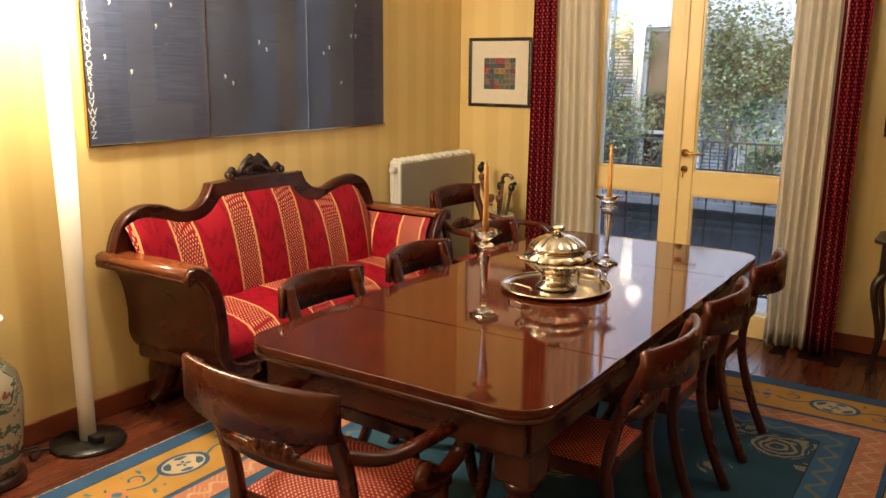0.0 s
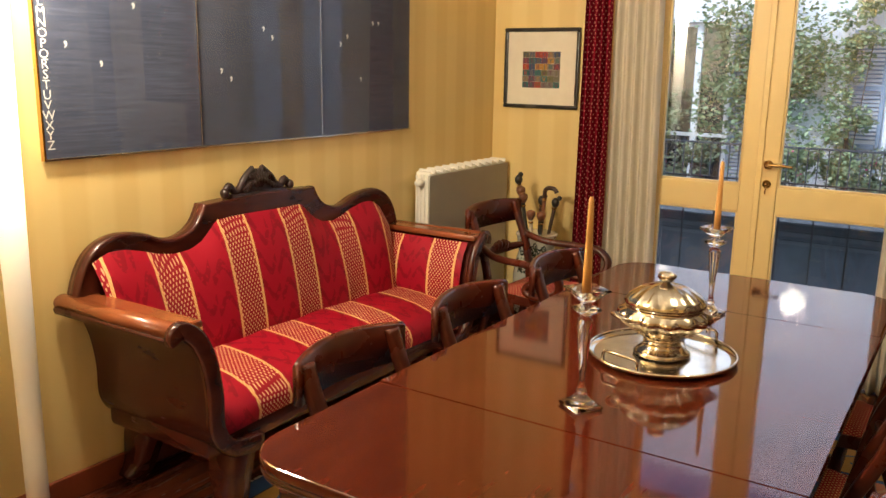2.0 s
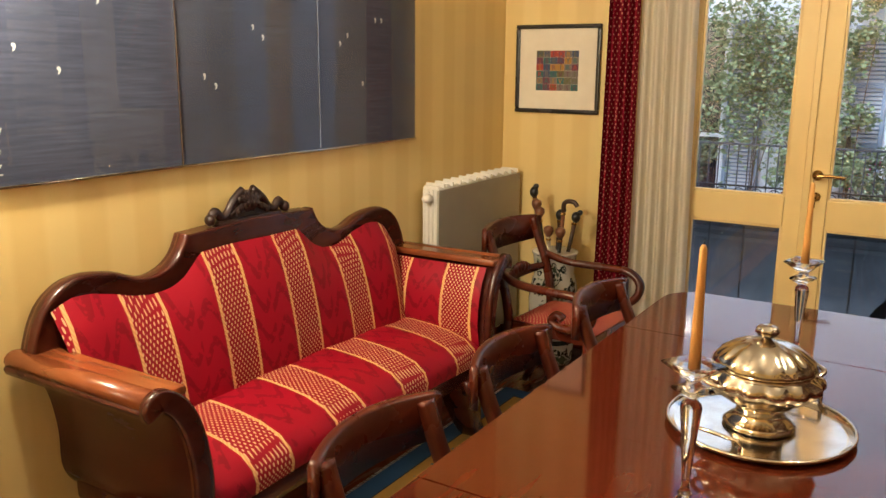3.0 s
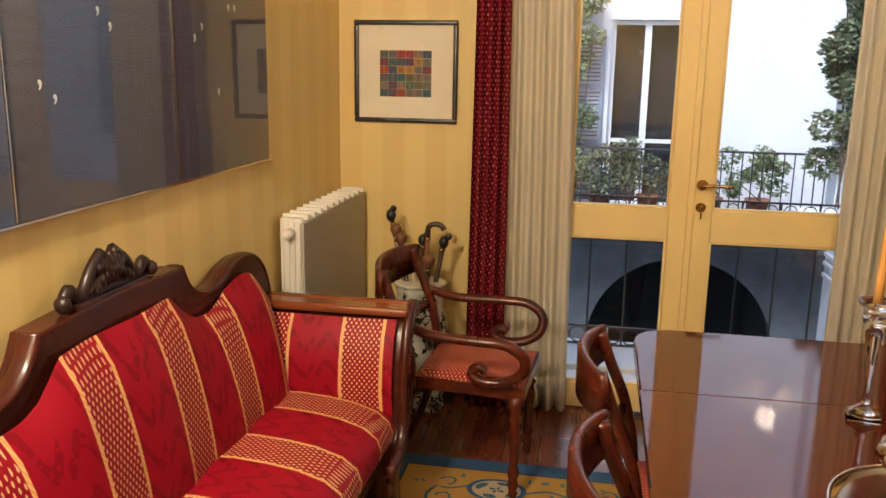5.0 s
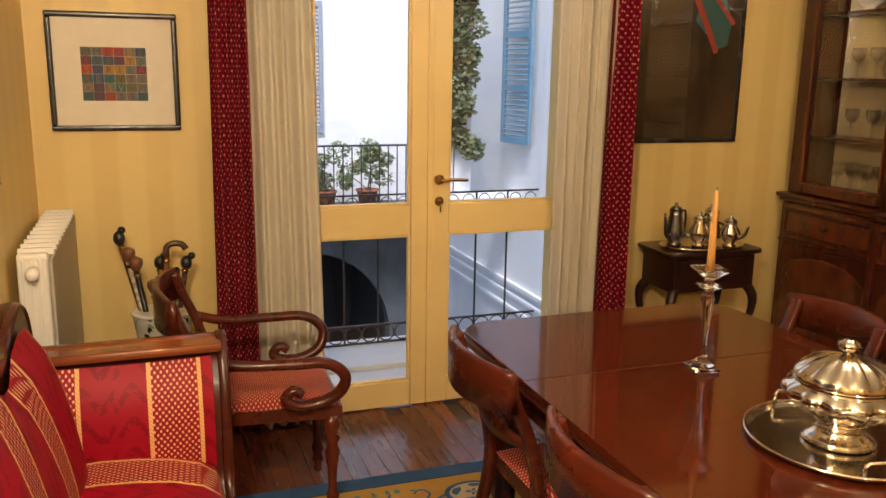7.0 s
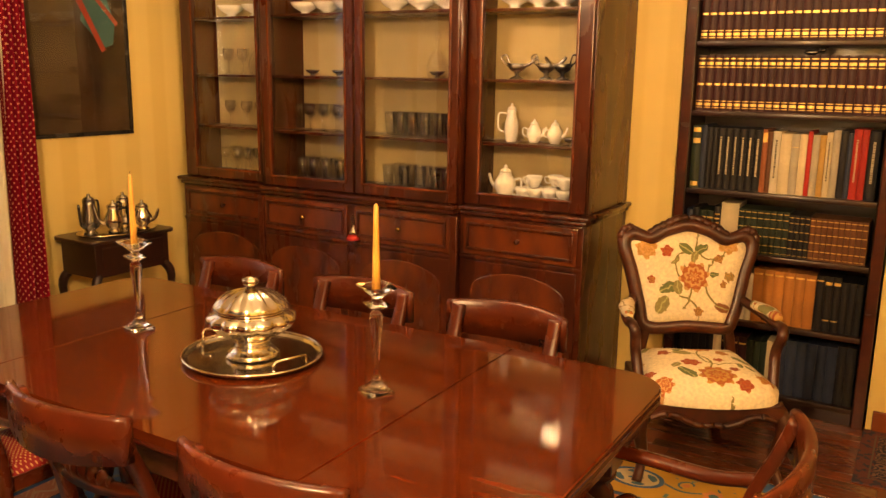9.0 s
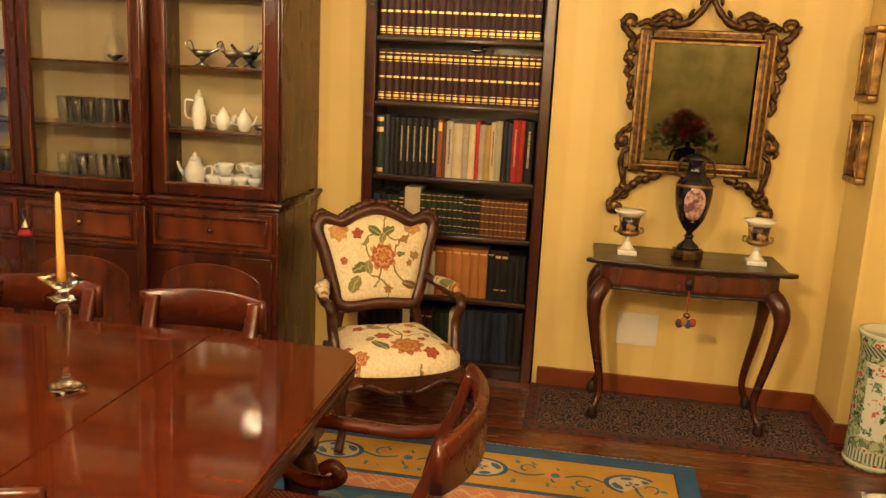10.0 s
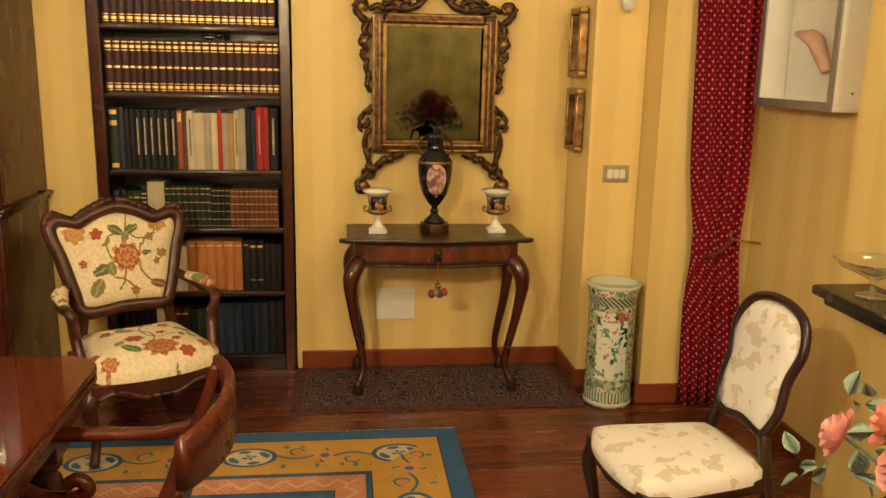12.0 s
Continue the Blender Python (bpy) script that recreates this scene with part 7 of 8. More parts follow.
def carved(pts, w, lobes, h=None):
    """A scroll cut into rounded leaves, thinner towards its ends."""
    line = smooth_line(pts, 9)
    n_ = len(line)
    ws = [w * (0.78 + 0.32 * abs(math.sin(math.pi * lobes * i / n_)) ** 0.6) * (1 - 0.45 * (2 * i / n_ - 1) ** 4) for i in range(n_)]
    return sweep(B(), line, ws, h or [v * 0.8 for v in ws], 8, up=(1, 0, 0))


for q in (-1, 1):
    for pts, w, lb in (([(0.31, 0.12), (0.345, 0.09), (0.35, 0.03), (0.335, -0.02), (0.33, -0.08), (0.355, -0.125), (0.385, -0.155), (0.385, -0.19), (0.36, -0.205), (0.335, -0.185), (0.345, -0.16)], 0.016, 9),
                       ([(0.345, -0.06), (0.315, -0.085), (0.285, -0.07), (0.255, -0.04), (0.22, -0.035), (0.19, -0.015), (0.15, -0.008)], 0.021, 7),
                       ([(0.36, -0.10), (0.33, -0.13), (0.305, -0.115), (0.315, -0.09)], 0.012, 3),
                       ([(0.31, 0.24), (0.335, 0.215), (0.36, 0.19), (0.375, 0.16), (0.36, 0.13), (0.335, 0.145), (0.34, 0.175)], 0.014, 6),
                       ([(0.32, 0.30), (0.34, 0.34), (0.33, 0.38), (0.345, 0.42), (0.335, 0.47)], 0.014, 6),
                       ([(0.335, 0.45), (0.365, 0.48), (0.345, 0.51), (0.37, 0.545), (0.355, 0.575), (0.33, 0.56)], 0.015, 6),
                       ([(0.32, 0.57), (0.355, 0.60), (0.345, 0.64), (0.375, 0.67), (0.395, 0.705), (0.375, 0.74), (0.345, 0.725), (0.355, 0.695)], 0.018, 7),
                       ([(0.33, 0.70), (0.29, 0.72), (0.25, 0.705), (0.21, 0.715), (0.17, 0.70)], 0.016, 6)):
        part("carved_scroll", carved([(-0.035 - 0.008 * (k_ % 2), q * y, z) for k_, (y, z) in enumerate(pts)], w, lb), OLDGILT, mi)
    part("crest_scroll", carved([(-0.03, q * y, z) for y, z in ((0.27, 0.705), (0.23, 0.745), (0.18, 0.765), (0.14, 0.735), (0.17, 0.712), (0.10, 0.722), (0.04, 0.78), (0.0, 0.85))], 0.018, 9), OLDGILT, mi)
    for y, z, tilt in ((0.335, 0.19, 40), (0.365, 0.10, -30), (0.355, 0.0, 60), (0.325, -0.11, -50), (0.27, -0.075, 20), (0.20, -0.035, 70), (0.365, -0.125, 10), (0.35, 0.36, 30), (0.355, 0.47, -20), (0.34, 0.63, 40), (0.385, 0.69, -40), (0.27, 0.735, 60), (0.20, 0.755, 100), (0.10, 0.745, 30), (0.05, 0.80, 10)):
        lf = ball(B(), (0, 0, 0.024), 0.024, 2, (0.35, 0.42, 1.0))
        lf.transform(Matrix.Translation((-0.040, q * y, z)) @ pose(0, 0, 0, q * tilt, -14, 0))
        part("acanthus_leaf", lf, OLDGILT, mi)
    part("inner_bead", bx((-0.054, min(q * (MW - 0.040), q * (MW - 0.032)), 0.03), (-0.0455, max(q * (MW - 0.040), q * (MW - 0.032)), MH - 0.03), 0.003), GILT, mi)
    for y, z, rr in ((0.362, -0.172, 0.024), (0.358, 0.155, 0.016), (0.352, 0.55, 0.018), (0.37, 0.715, 0.02), (0.335, -0.02, 0.016)):
        part("rosette", ball(B(), (-0.045, q * y, z), rr, 2, (0.6, 1, 1)), GILT, mi)
for z0 in (0.034, MH - 0.042):
    part("inner_bead", bx((-0.053, -MW + 0.045, z0), (-0.0445, MW - 0.045, z0 + 0.008), 0.003), GILT, mi)
for z0 in (0.051, MH - 0.066):
    part("sight_edge", bx((-0.049, -MW + 0.073, z0), (-0.0445, MW - 0.073, z0 + 0.013), 0.002), GILT, mi)

NAVY = mat("cobalt_black_glaze", (0.006, 0.005, 0.012), (0.012, 0.009, 0.018), scale=8, rough=0.14, coat=0.3)
SCENE = mat("painted_rose_panel", (0.62, 0.40, 0.33), (0.20, 0.08, 0.10), scale=34, rough=0.2, coat=0.4)
SCENE2 = mat("painted_landscape_panel", (0.018, 0.015, 0.022), (0.48, 0.27, 0.12), scale=30, rough=0.2, coat=0.4)
for m_, a_, b_ in ((SCENE2, 0.50, 0.62), (SCENE, 0.46, 0.60)):
    for nd_ in m_.node_tree.nodes:
        if nd_.bl_idname == "ShaderNodeValToRGB":
            nd_.color_ramp.elements[0].position, nd_.color_ramp.elements[1].position = a_, b_
uv = thing("covered_urn", Matrix.Translation((XE - 0.23, 0.545, CH + 0.0005)), "dark blue porcelain urn with a painted rose medallion", "vase")
part("plinth", prism(B(), [(0.075 * math.cos(a * math.pi / 4 + math.pi / 8), 0.075 * math.sin(a * math.pi / 4 + math.pi / 8)) for a in range(8)], 0, 0.045, "z", 0.004), OLDGILT, uv)
part("foot", lathe(B(), [(0.055, 0.046), (0.05, 0.06), (0.022, 0.085), (0.018, 0.10), (0.026, 0.105), (0.018, 0.112), (0.014, 0.125)], 24), NAVY, uv)
part("body", lathe(B(), [(0.016, 0.126), (0.034, 0.145), (0.062, 0.19), (0.079, 0.25), (0.086, 0.31), (0.084, 0.355), (0.066, 0.385), (0.048, 0.398), (0.046, 0.41)], 36), NAVY, uv)
part("collar", lathe(B(), [(0.0862, 0.345), (0.088, 0.351), (0.086, 0.357)], 36), GILT, uv)
part("neck", lathe(B(), [(0.046, 0.411), (0.040, 0.42), (0.040, 0.455), (0.056, 0.47), (0.058, 0.48), (0.03, 0.495), (0.012, 0.50), (0.016, 0.515), (0.0001, 0.525)], 28), NAVY, uv)
bmp = B()
rows_ = []
for i in range(9):
    a = -0.62 + 1.24 * i / 8
    col_ = []
    for j in range(9):
        v = -1 + 2 * j / 8
        zz = 0.265 + 0.085 * v
        rr = np.interp(zz, [0.145, 0.19, 0.25, 0.31, 0.355, 0.385], [0.034, 0.062, 0.079, 0.086, 0.084, 0.066]) + 0.0012
        aa = a * math.sqrt(max(0.0, 1 - v * v * 0.98))
        col_.append(bmp.verts.new((-rr * math.cos(aa), rr * math.sin(aa), zz)))
    rows_.append(col_)
for a, b in zip(rows_, rows_[1:]):
    for j in range(8):
        bmp.faces.new((a[j], a[j + 1], b[j + 1], b[j]))
part("painted_medallion", bmp, SCENE, uv, "rose painted medallion")
for q in (-1, 1):
    part("handle", scroll([(0, q * 0.055, 0.385), (0, q * 0.085, 0.40), (0, q * 0.080, 0.44), (0, q * 0.070, 0.47), (0, q * 0.055, 0.47)], 0.006), OLDGILT, uv)


def campana(y):
    t = thing("campana_vase", Matrix.Translation((XE - 0.255, y, CH + 0.0005)), "white and gilt porcelain vase with a painted band", "vase", "console vases")
    part("base", bx((-0.045, -0.045, 0), (0.045, 0.045, 0.022), 0.003), PORC, t)
    part("foot", lathe(B(), [(0.042, 0.0225), (0.028, 0.035), (0.013, 0.06), (0.012, 0.07), (0.02, 0.076), (0.012, 0.082), (0.02, 0.09)], 28), PORC, t)
    part("gilt_ring", lathe(B(), [(0.03, 0.090), (0.048, 0.097), (0.054, 0.108), (0.052, 0.118)], 28), GILT, t)
    part("painted_band", lathe(B(), [(0.046, 0.1185), (0.046, 0.15), (0.052, 0.185)], 28), SCENE2, t, "painted landscape band")
    part("rim", lathe(B(), [(0.052, 0.1855), (0.062, 0.198), (0.074, 0.207), (0.073, 0.214), (0.06, 0.205), (0.05, 0.19), (0.0001, 0.17)], 32), PORC, t)
    for q in (-1, 1):
        part("handle", scroll([(0, q * 0.05, 0.105), (0, q * 0.066, 0.11), (0, q * 0.064, 0.13), (0, q * 0.052, 0.128)], 0.005), GILT, t)
    return t


campana(0.83)
campana(0.235)


# small gilt frames, switch, sensor
def icon(y, x, z, h, w):
    return framed("gilt_frame", w, h, 0.030, Matrix.Translation((x, y, z)) @ rot(180), GILT, "small gilt framed picture on the narrow wall", lambda p, w, h: part("picture", bx((0.032, -0.014, 0.032), (w - 0.032, -0.0085, h - 0.032)), SCENE2, p), depth=0.045, glazed=False)


icon(-0.19, 0.99, 1.575, 0.335, 0.20)
icon(-0.19, 0.99, 1.205, 0.315, 0.20)
SWP = mat("champagne_switch_plate", (0.42, 0.36, 0.26), (0.38, 0.32, 0.23), rough=0.3, metal=0.3)
sw = thing("light_switch", Matrix.Translation((0.688, -0.335, 1.115)), "champagne metal light switch with three white keys on the wall", "light switch")
part("plate", bx((-0.008, -0.065, -0.042), (0, 0.065, 0.042), 0.006, 3), SWP, sw)
for k in range(3):
    part("rocker", bx((-0.012, -0.045 + 0.031 * k, -0.022), (-0.0085, -0.017 + 0.031 * k, 0.022), 0.002), WHITE, sw)
sn = thing("alarm_sensor", Matrix.Translation((0.66, -0.335, 1.93)), "small white alarm sensor high on the wall", "sensor")
part("body", ball(B(), (0, 0, 0), 0.036, 2, (0.8, 1, 1.4)), WHITE, sn)

# umbrella stand
us = thing("umbrella_stand", Matrix.Translation((0.50, -0.30, 0)), "green famille verte porcelain umbrella stand in the corner", "umbrella stand")
part("body", lathe(B(), [(0.112, 0), (0.118, 0.01), (0.116, 0.05), (0.113, 0.3), (0.115, 0.54), (0.122, 0.575), (0.125, 0.60), (0.112, 0.60), (0.105, 0.56), (0.102, 0.04), (0.0001, 0.035)], 44), CHINA, us)
CREAMG = mat("pale_celadon_glaze", (0.56, 0.60, 0.50), (0.5, 0.55, 0.45), scale=5, rough=0.15, coat=0.4)
part("rim", lathe(B(), [(0.116, 0.592), (0.130, 0.598), (0.130, 0.612), (0.114, 0.613), (0.110, 0.600)], 44), CREAMG, us)
part("foot_band", lathe(B(), [(0.1185, 0.012), (0.1195, 0.016), (0.1195, 0.026), (0.1175, 0.03)], 44), CREAMG, us)
PANELP = mat("painted_figure_panel", (0.68, 0.70, 0.62), rough=0.15, coat=0.5)
g = Graph(PANELP)
mp_ = g.n.new("ShaderNodeMapping")
mp_.inputs["Scale"].default_value = (1, 1, 0.6)
g.l.new(g.src, mp_.inputs[0])
big, fine_ = g.noise(13, 3, mp_.outputs[0]), g.noise(42, 4)
col = g.mix(g.f("MULTIPLY", g.f("GREATER_THAN", big, 0.55), g.f("GREATER_THAN", fine_, 0.50)), (0.68, 0.70, 0.62), (0.03, 0.06, 0.04))
col = g.mix(g.f("MULTIPLY", g.band(big, 0.50, 0.56), g.f("GREATER_THAN", fine_, 0.52)), col, (0.12, 0.28, 0.16))
col = g.mix(g.f("MULTIPLY", g.f("LESS_THAN", big, 0.43), g.f("GREATER_THAN", fine_, 0.56)), col, (0.50, 0.16, 0.12))
col = g.mix(g.f("MULTIPLY", g.f("GREATER_THAN", g.z, 0.44), g.f("GREATER_THAN", g.noise(30, 4), 0.52)), col, (0.42, 0.10, 0.06))
g.base(col)
for a0 in (165, 285):
    bm = B()
    rr_ = []
    for i in range(9):
        a = radians(a0 - 38 + 76 * i / 8)
        rr_.append([bm.verts.new((0.1166 * math.cos(a) * k_, 0.1166 * math.sin(a) * k_, z)) for z, k_ in ((0.15, 1.005), (0.30, 0.995), (0.49, 1.008))])
    for a, b in zip(rr_, rr_[1:]):
        for j in range(2):
            bm.faces.new((a[j], b[j], b[j + 1], a[j + 1]))
    part("painted_panel", bm, PANELP, us, "pale painted panel")

# doorway curtain, tied back
pc = curtain("portiere_curtain", (-0.125, 0.18), (-0.175, 0.11), 0.0, 0.012, 2.75, 6, 0.017, REDCURT, "crimson dotted portiere tied back beside the pier", seed=12, waist=(0.82, -0.135, 0.10))
pc.matrix_basis = Matrix.Translation((0.40, -0.735, 0)) @ rot(90)
part("curtain_pole", sweep(B(), [(0.41, -0.94, 2.77), (0.41, -0.47, 2.77)], 0.016), BRASS, None)
tagged(bpy.data.objects["curtain_pole.001"], "brass pole above the crimson portiere", "curtain pole")
tb = thing("curtain_tieback", Matrix.Translation((0.36, YS, 0.80)), "brass hook with crimson cord round the curtain", "tieback")
part("hook", sweep(B(), smooth_line([(0, 0.002, 0.03), (-0.01, 0.08, 0.04), (-0.03, 0.16, 0.06), (-0.045, 0.17, 0.09)], 5), 0.007), BRASS, tb)
part("cord", sweep(B(), smooth_line([(-0.02, 0.15, 0.05), (-0.02, 0.20, 0.0), (0.0, 0.25, -0.03), (0.03, 0.26, -0.03)], 5), 0.010), mat("crimson_cord", (0.13, 0.0015, 0.010), rough=0.7), tb)

# shallow box with a sculpture
bxw = thing("display_box", Matrix.Translation((0.29, YS, 1.475)), "grey framed glazed box holding a small pale wrapped sculpture", "artwork")
ALU = mat("brushed_grey_frame", (0.36, 0.34, 0.31), (0.28, 0.27, 0.25), scale=20, rough=0.4, metal=0.6)
bw, bh, bd = 0.60, 0.60, 0.13
part("back", bx((-bw, 0.002, 0), (0, 0.012, bh)), PORC, bxw)
for lo, hi in (((-bw, 0.013, 0), (0, bd, 0.028)), ((-bw, 0.013, bh - 0.028), (0, bd, bh)), ((-bw, 0.013, 0.0285), (-bw + 0.028, bd, bh - 0.0285)), ((-0.028, 0.013, 0.0285), (0, bd, bh - 0.0285))):
    part("side", bx(lo, hi, 0.002), WHITE, bxw)
for lo, hi in (((-bw, bd + 0.0005, 0), (0, bd + 0.008, 0.035)), ((-bw, bd + 0.0005, bh - 0.035), (0, bd + 0.008, bh)), ((-bw, bd + 0.0005, 0.0355), (-bw + 0.035, bd + 0.008, bh - 0.0355)), ((-0.035, bd + 0.0005, 0.0355), (0, bd + 0.008, bh - 0.0355))):
    part("front_frame", bx(lo, hi, 0.002), ALU, bxw)
part("screw", ball(B(), (-bw - 0.001, 0.06, 0.07), 0.006, 1), BRASS, bxw)
FLESH = mat("pale_pink_clay", (0.66, 0.50, 0.40), (0.58, 0.32, 0.25), scale=16, rough=0.5)
part("sculpture", sweep(B(), smooth_line([(-0.17, 0.06, 0.30), (-0.25, 0.07, 0.29), (-0.32, 0.07, 0.27), (-0.37, 0.06, 0.20), (-0.40, 0.05, 0.15)], 6), [0.015, 0.020, 0.034, 0.030, 0.026, 0.024]), FLESH, bxw, "pale wrapped clay form")

# mantel shelf with a glass bowl
mt_ = thing("mantel_shelf", Matrix.Translation((-1.2, -0.80, 0.885)), "black marble mantel shelf on the chimney breast", "mantel shelf")
part("slab", bx((-0.65, 0.001, 0), (0.50, 0.22, 0.035), 0.010), BLACK, mt_)
part("moulding", bx((-0.62, 0.001, -0.03), (0.47, 0.19, -0.0005), 0.010), BLACK, mt_)
FROST = pane_mat("swirled_clear_glass", 0.24)
gb = thing("glass_bowl", Matrix.Translation((-0.87, -0.685, 0.9205)), "swirled clear glass bowl on a stem, on the mantel", "bowl")
part("bowl", lathe(B(), [(0.05, 0), (0.048, 0.006), (0.012, 0.014), (0.010, 0.05), (0.03, 0.065), (0.10, 0.095), (0.125, 0.12), (0.121, 0.121), (0.09, 0.10), (0.025, 0.072), (0.0001, 0.07)], 48, flute=16, depth=0.05, span=(0.06, 0.125)), FROST, gb)

# cream damask chair
CREAMD = mat("cream_damask", (0.74, 0.68, 0.56), rough=0.5)
g = Graph(CREAMD)
g.base(g.mix(g.f("GREATER_THAN", g.f("ADD", g.noise(15, 3), g.f("MULTIPLY", g.noise(40, 2), 0.2)), 0.66), (0.74, 0.72, 0.69), (0.58, 0.52, 0.44)))
g.bump(g.noise(200, 3), 0.15, 0.001)


def pad(w0, w1, d, z, bulge, n=12, power=4, round_=0.0):
    """A stuffed seat: w0 wide at the back, w1 in front, from y=0 to y=d."""
    bm = B()
    grid = {}
    for i in range(n + 1):
        for j in range(n + 1):
            u, v = -1 + 2 * i / n, j / n
            w = (w0 + (w1 - w0) * v) * (1 - 0.09 * abs(2 * v - 1) ** 5)
            e = max(abs(u), abs(2 * v - 1))
            y = d / 2 + (v - 0.5) * d * (1 - 0.09 * abs(u) ** 5) + round_ * (1 - u * u) * v
            grid[i, j] = bm.verts.new((u * w, y, z + bulge * (1 - e ** power)))
    for i in range(n):
        for j in range(n):
            bm.faces.new((grid[i, j], grid[i + 1, j], grid[i + 1, j + 1], grid[i, j + 1]))
    ring = [grid[i, 0] for i in range(n + 1)] + [grid[n, j] for j in range(1, n + 1)] + [grid[i, n] for i in range(n - 1, -1, -1)] + [grid[0, j] for j in range(n - 1, 0, -1)]
    low = [bm.verts.new(v.co - Vector((0, 0, 0.05))) for v in ring]
    for i in range(len(ring)):
        j = (i + 1) % len(ring)
        bm.faces.new((ring[i], low[i], low[j], ring[j]))
    return bm


def back_pad(outline, lean, y0, thick, m=None):
    """A stuffed back: outline in (x, z), leaning back, facing +y."""
    bm = B()
    cx = sum(p[0] for p in outline) / len(outline)
    cz = sum(p[1] for p in outline) / len(outline)
    rings = []
    for k, b in ((1.0, 0.0), (0.93, 0.6), (0.75, 0.9), (0.45, 1.0)):
        rings.append([bm.verts.new((cx + (x - cx) * k, y0 + thick * b - (cz + (z - cz) * k) * lean, cz + (z - cz) * k)) for x, z in outline])
    n = len(outline)
    for a, b in zip(rings, rings[1:]):
        for i in range(n):
            j = (i + 1) % n
            bm.faces.new((a[i], a[j], b[j], b[i]))
    bm.faces.new(rings[-1])
    return bm


dc = thing("upholstered_chair", pose(-0.85, -0.10, 0, 0, 0, 6) @ Matrix.Diagonal((0.94, 0.98, 0.87, 1)), "dark framed chair upholstered in cream damask before the mantel", "chair")
part("seat", pad(0.20, 0.25, 0.46, 0.46, 0.035, round_=0.03), CREAMD, dc, "cream damask with leaf pattern").matrix_basis = Matrix.Translation((0, -0.22, 0))
ol_ = [(0.235, 0.235), (0.235, -0.0), (0.20, -0.235), (-0.20, -0.235), (-0.235, 0.0), (-0.25, 0.235), (0.0, 0.265)]
ol_ = [(0.25, 0.235), (0.19, -0.225), (-0.19, -0.225), (-0.25, 0.235), (0.0, 0.265)]
part("seat_frame", prism(B(), ol_, 0.37, 0.425, "z", 0.004), DARKW, dc)
hb = smooth_line([(-0.13, 0.56, 0), (-0.17, 0.66, 0), (-0.165, 0.78, 0), (-0.19, 0.90, 0), (-0.14, 1.0, 0), (0.0, 1.035, 0), (0.14, 1.0, 0), (0.19, 0.90, 0), (0.165, 0.78, 0), (0.17, 0.66, 0), (0.13, 0.56, 0), (0, 0.575, 0), (-0.13, 0.56, 0)], 5)[:-1]
part("back_frame", sweep(B(), [(v.x, -0.20 - (v.y - 0.5) * 0.22, v.y) for v in hb], 0.018, 0.016, closed=True, up=(0, 1, 0)), DARKW, dc)
part("back_pad", back_pad([(v.x * 0.9, (v.y - 0.8) * 0.94 + 0.8) for v in reversed(hb)], 0.22, -0.20 + 0.11, 0.03), CREAMD, dc, "cream damask")
for q in (-1, 1):
    part("back_post", sweep(B(), smooth_line([(q * 0.17, -0.34, 0.0), (q * 0.18, -0.25, 0.25), (q * 0.175, -0.21, 0.45), (q * 0.14, -0.215, 0.57)], 5), 0.017, square=True, up=(1, 0, 0)), DARKW, dc)
    part("front_leg", sweep(B(), smooth_line([(q * 0.22, 0.21, 0.40), (q * 0.235, 0.225, 0.30), (q * 0.215, 0.20, 0.12), (q * 0.225, 0.22, 0.0)], 5), [0.03, 0.028, 0.018, 0.014]), DARKW, dc)

# floral armchair
FLORAL = mat("cream_floral_tapestry", (0.62, 0.50, 0.33), rough=0.8)
g = Graph(FLORAL)


def voro(scale, shift):
    mp = g.n.new("ShaderNodeMapping")
    mp.inputs["Location"].default_value = shift
    g.l.new(g.src, mp.inputs[0])
    nz = g.n.new("ShaderNodeTexNoise")
    nz.inputs["Scale"].default_value = 18
    g.l.new(g.src, nz.inputs[0])
    mx = g.n.new("ShaderNodeMix")
    mx.data_type = "VECTOR"
    mx.inputs[0].default_value = 0.03
    g.l.new(mp.outputs[0], mx.inputs[4])
    g.l.new(nz.outputs[1], mx.inputs[5])
    v = g.n.new("ShaderNodeTexVoronoi")
    v.inputs["Scale"].default_value = scale
    g.l.new(mx.outputs[1], v.inputs["Vector"])
    return v


va, vb, vc = voro(5.2, (0, 0, 0)), voro(13, (3, 1, 2)), voro(17, (7, 5, 1))
stem = voro(6, (1, 4, 2))
stem.feature = "DISTANCE_TO_EDGE"
col = g.mix(g.f("LESS_THAN", stem.outputs["Distance"], 0.011), (0.68, 0.57, 0.40), (0.24, 0.17, 0.07))
col = g.mix(g.f("LESS_THAN", vb.outputs["Distance"], 0.38), col, (0.20, 0.19, 0.08))
col = g.mix(g.f("LESS_THAN", vc.outputs["Distance"], 0.20), col, (0.38, 0.13, 0.04))
petal = g.f("SINE", g.f("ADD", g.f("MULTIPLY", va.outputs["Distance"], 48.0), g.f("MULTIPLY", g.noise(26, 3), 7.0)))
rose = g.mix(g.f("GREATER_THAN", petal, 0.1), (0.32, 0.065, 0.022), (0.50, 0.27, 0.09))
col = g.mix(g.f("LESS_THAN", va.outputs["Distance"], 0.42), col, rose)
g.base(col)
g.bump(g.noise(250, 2), 0.3, 0.001)


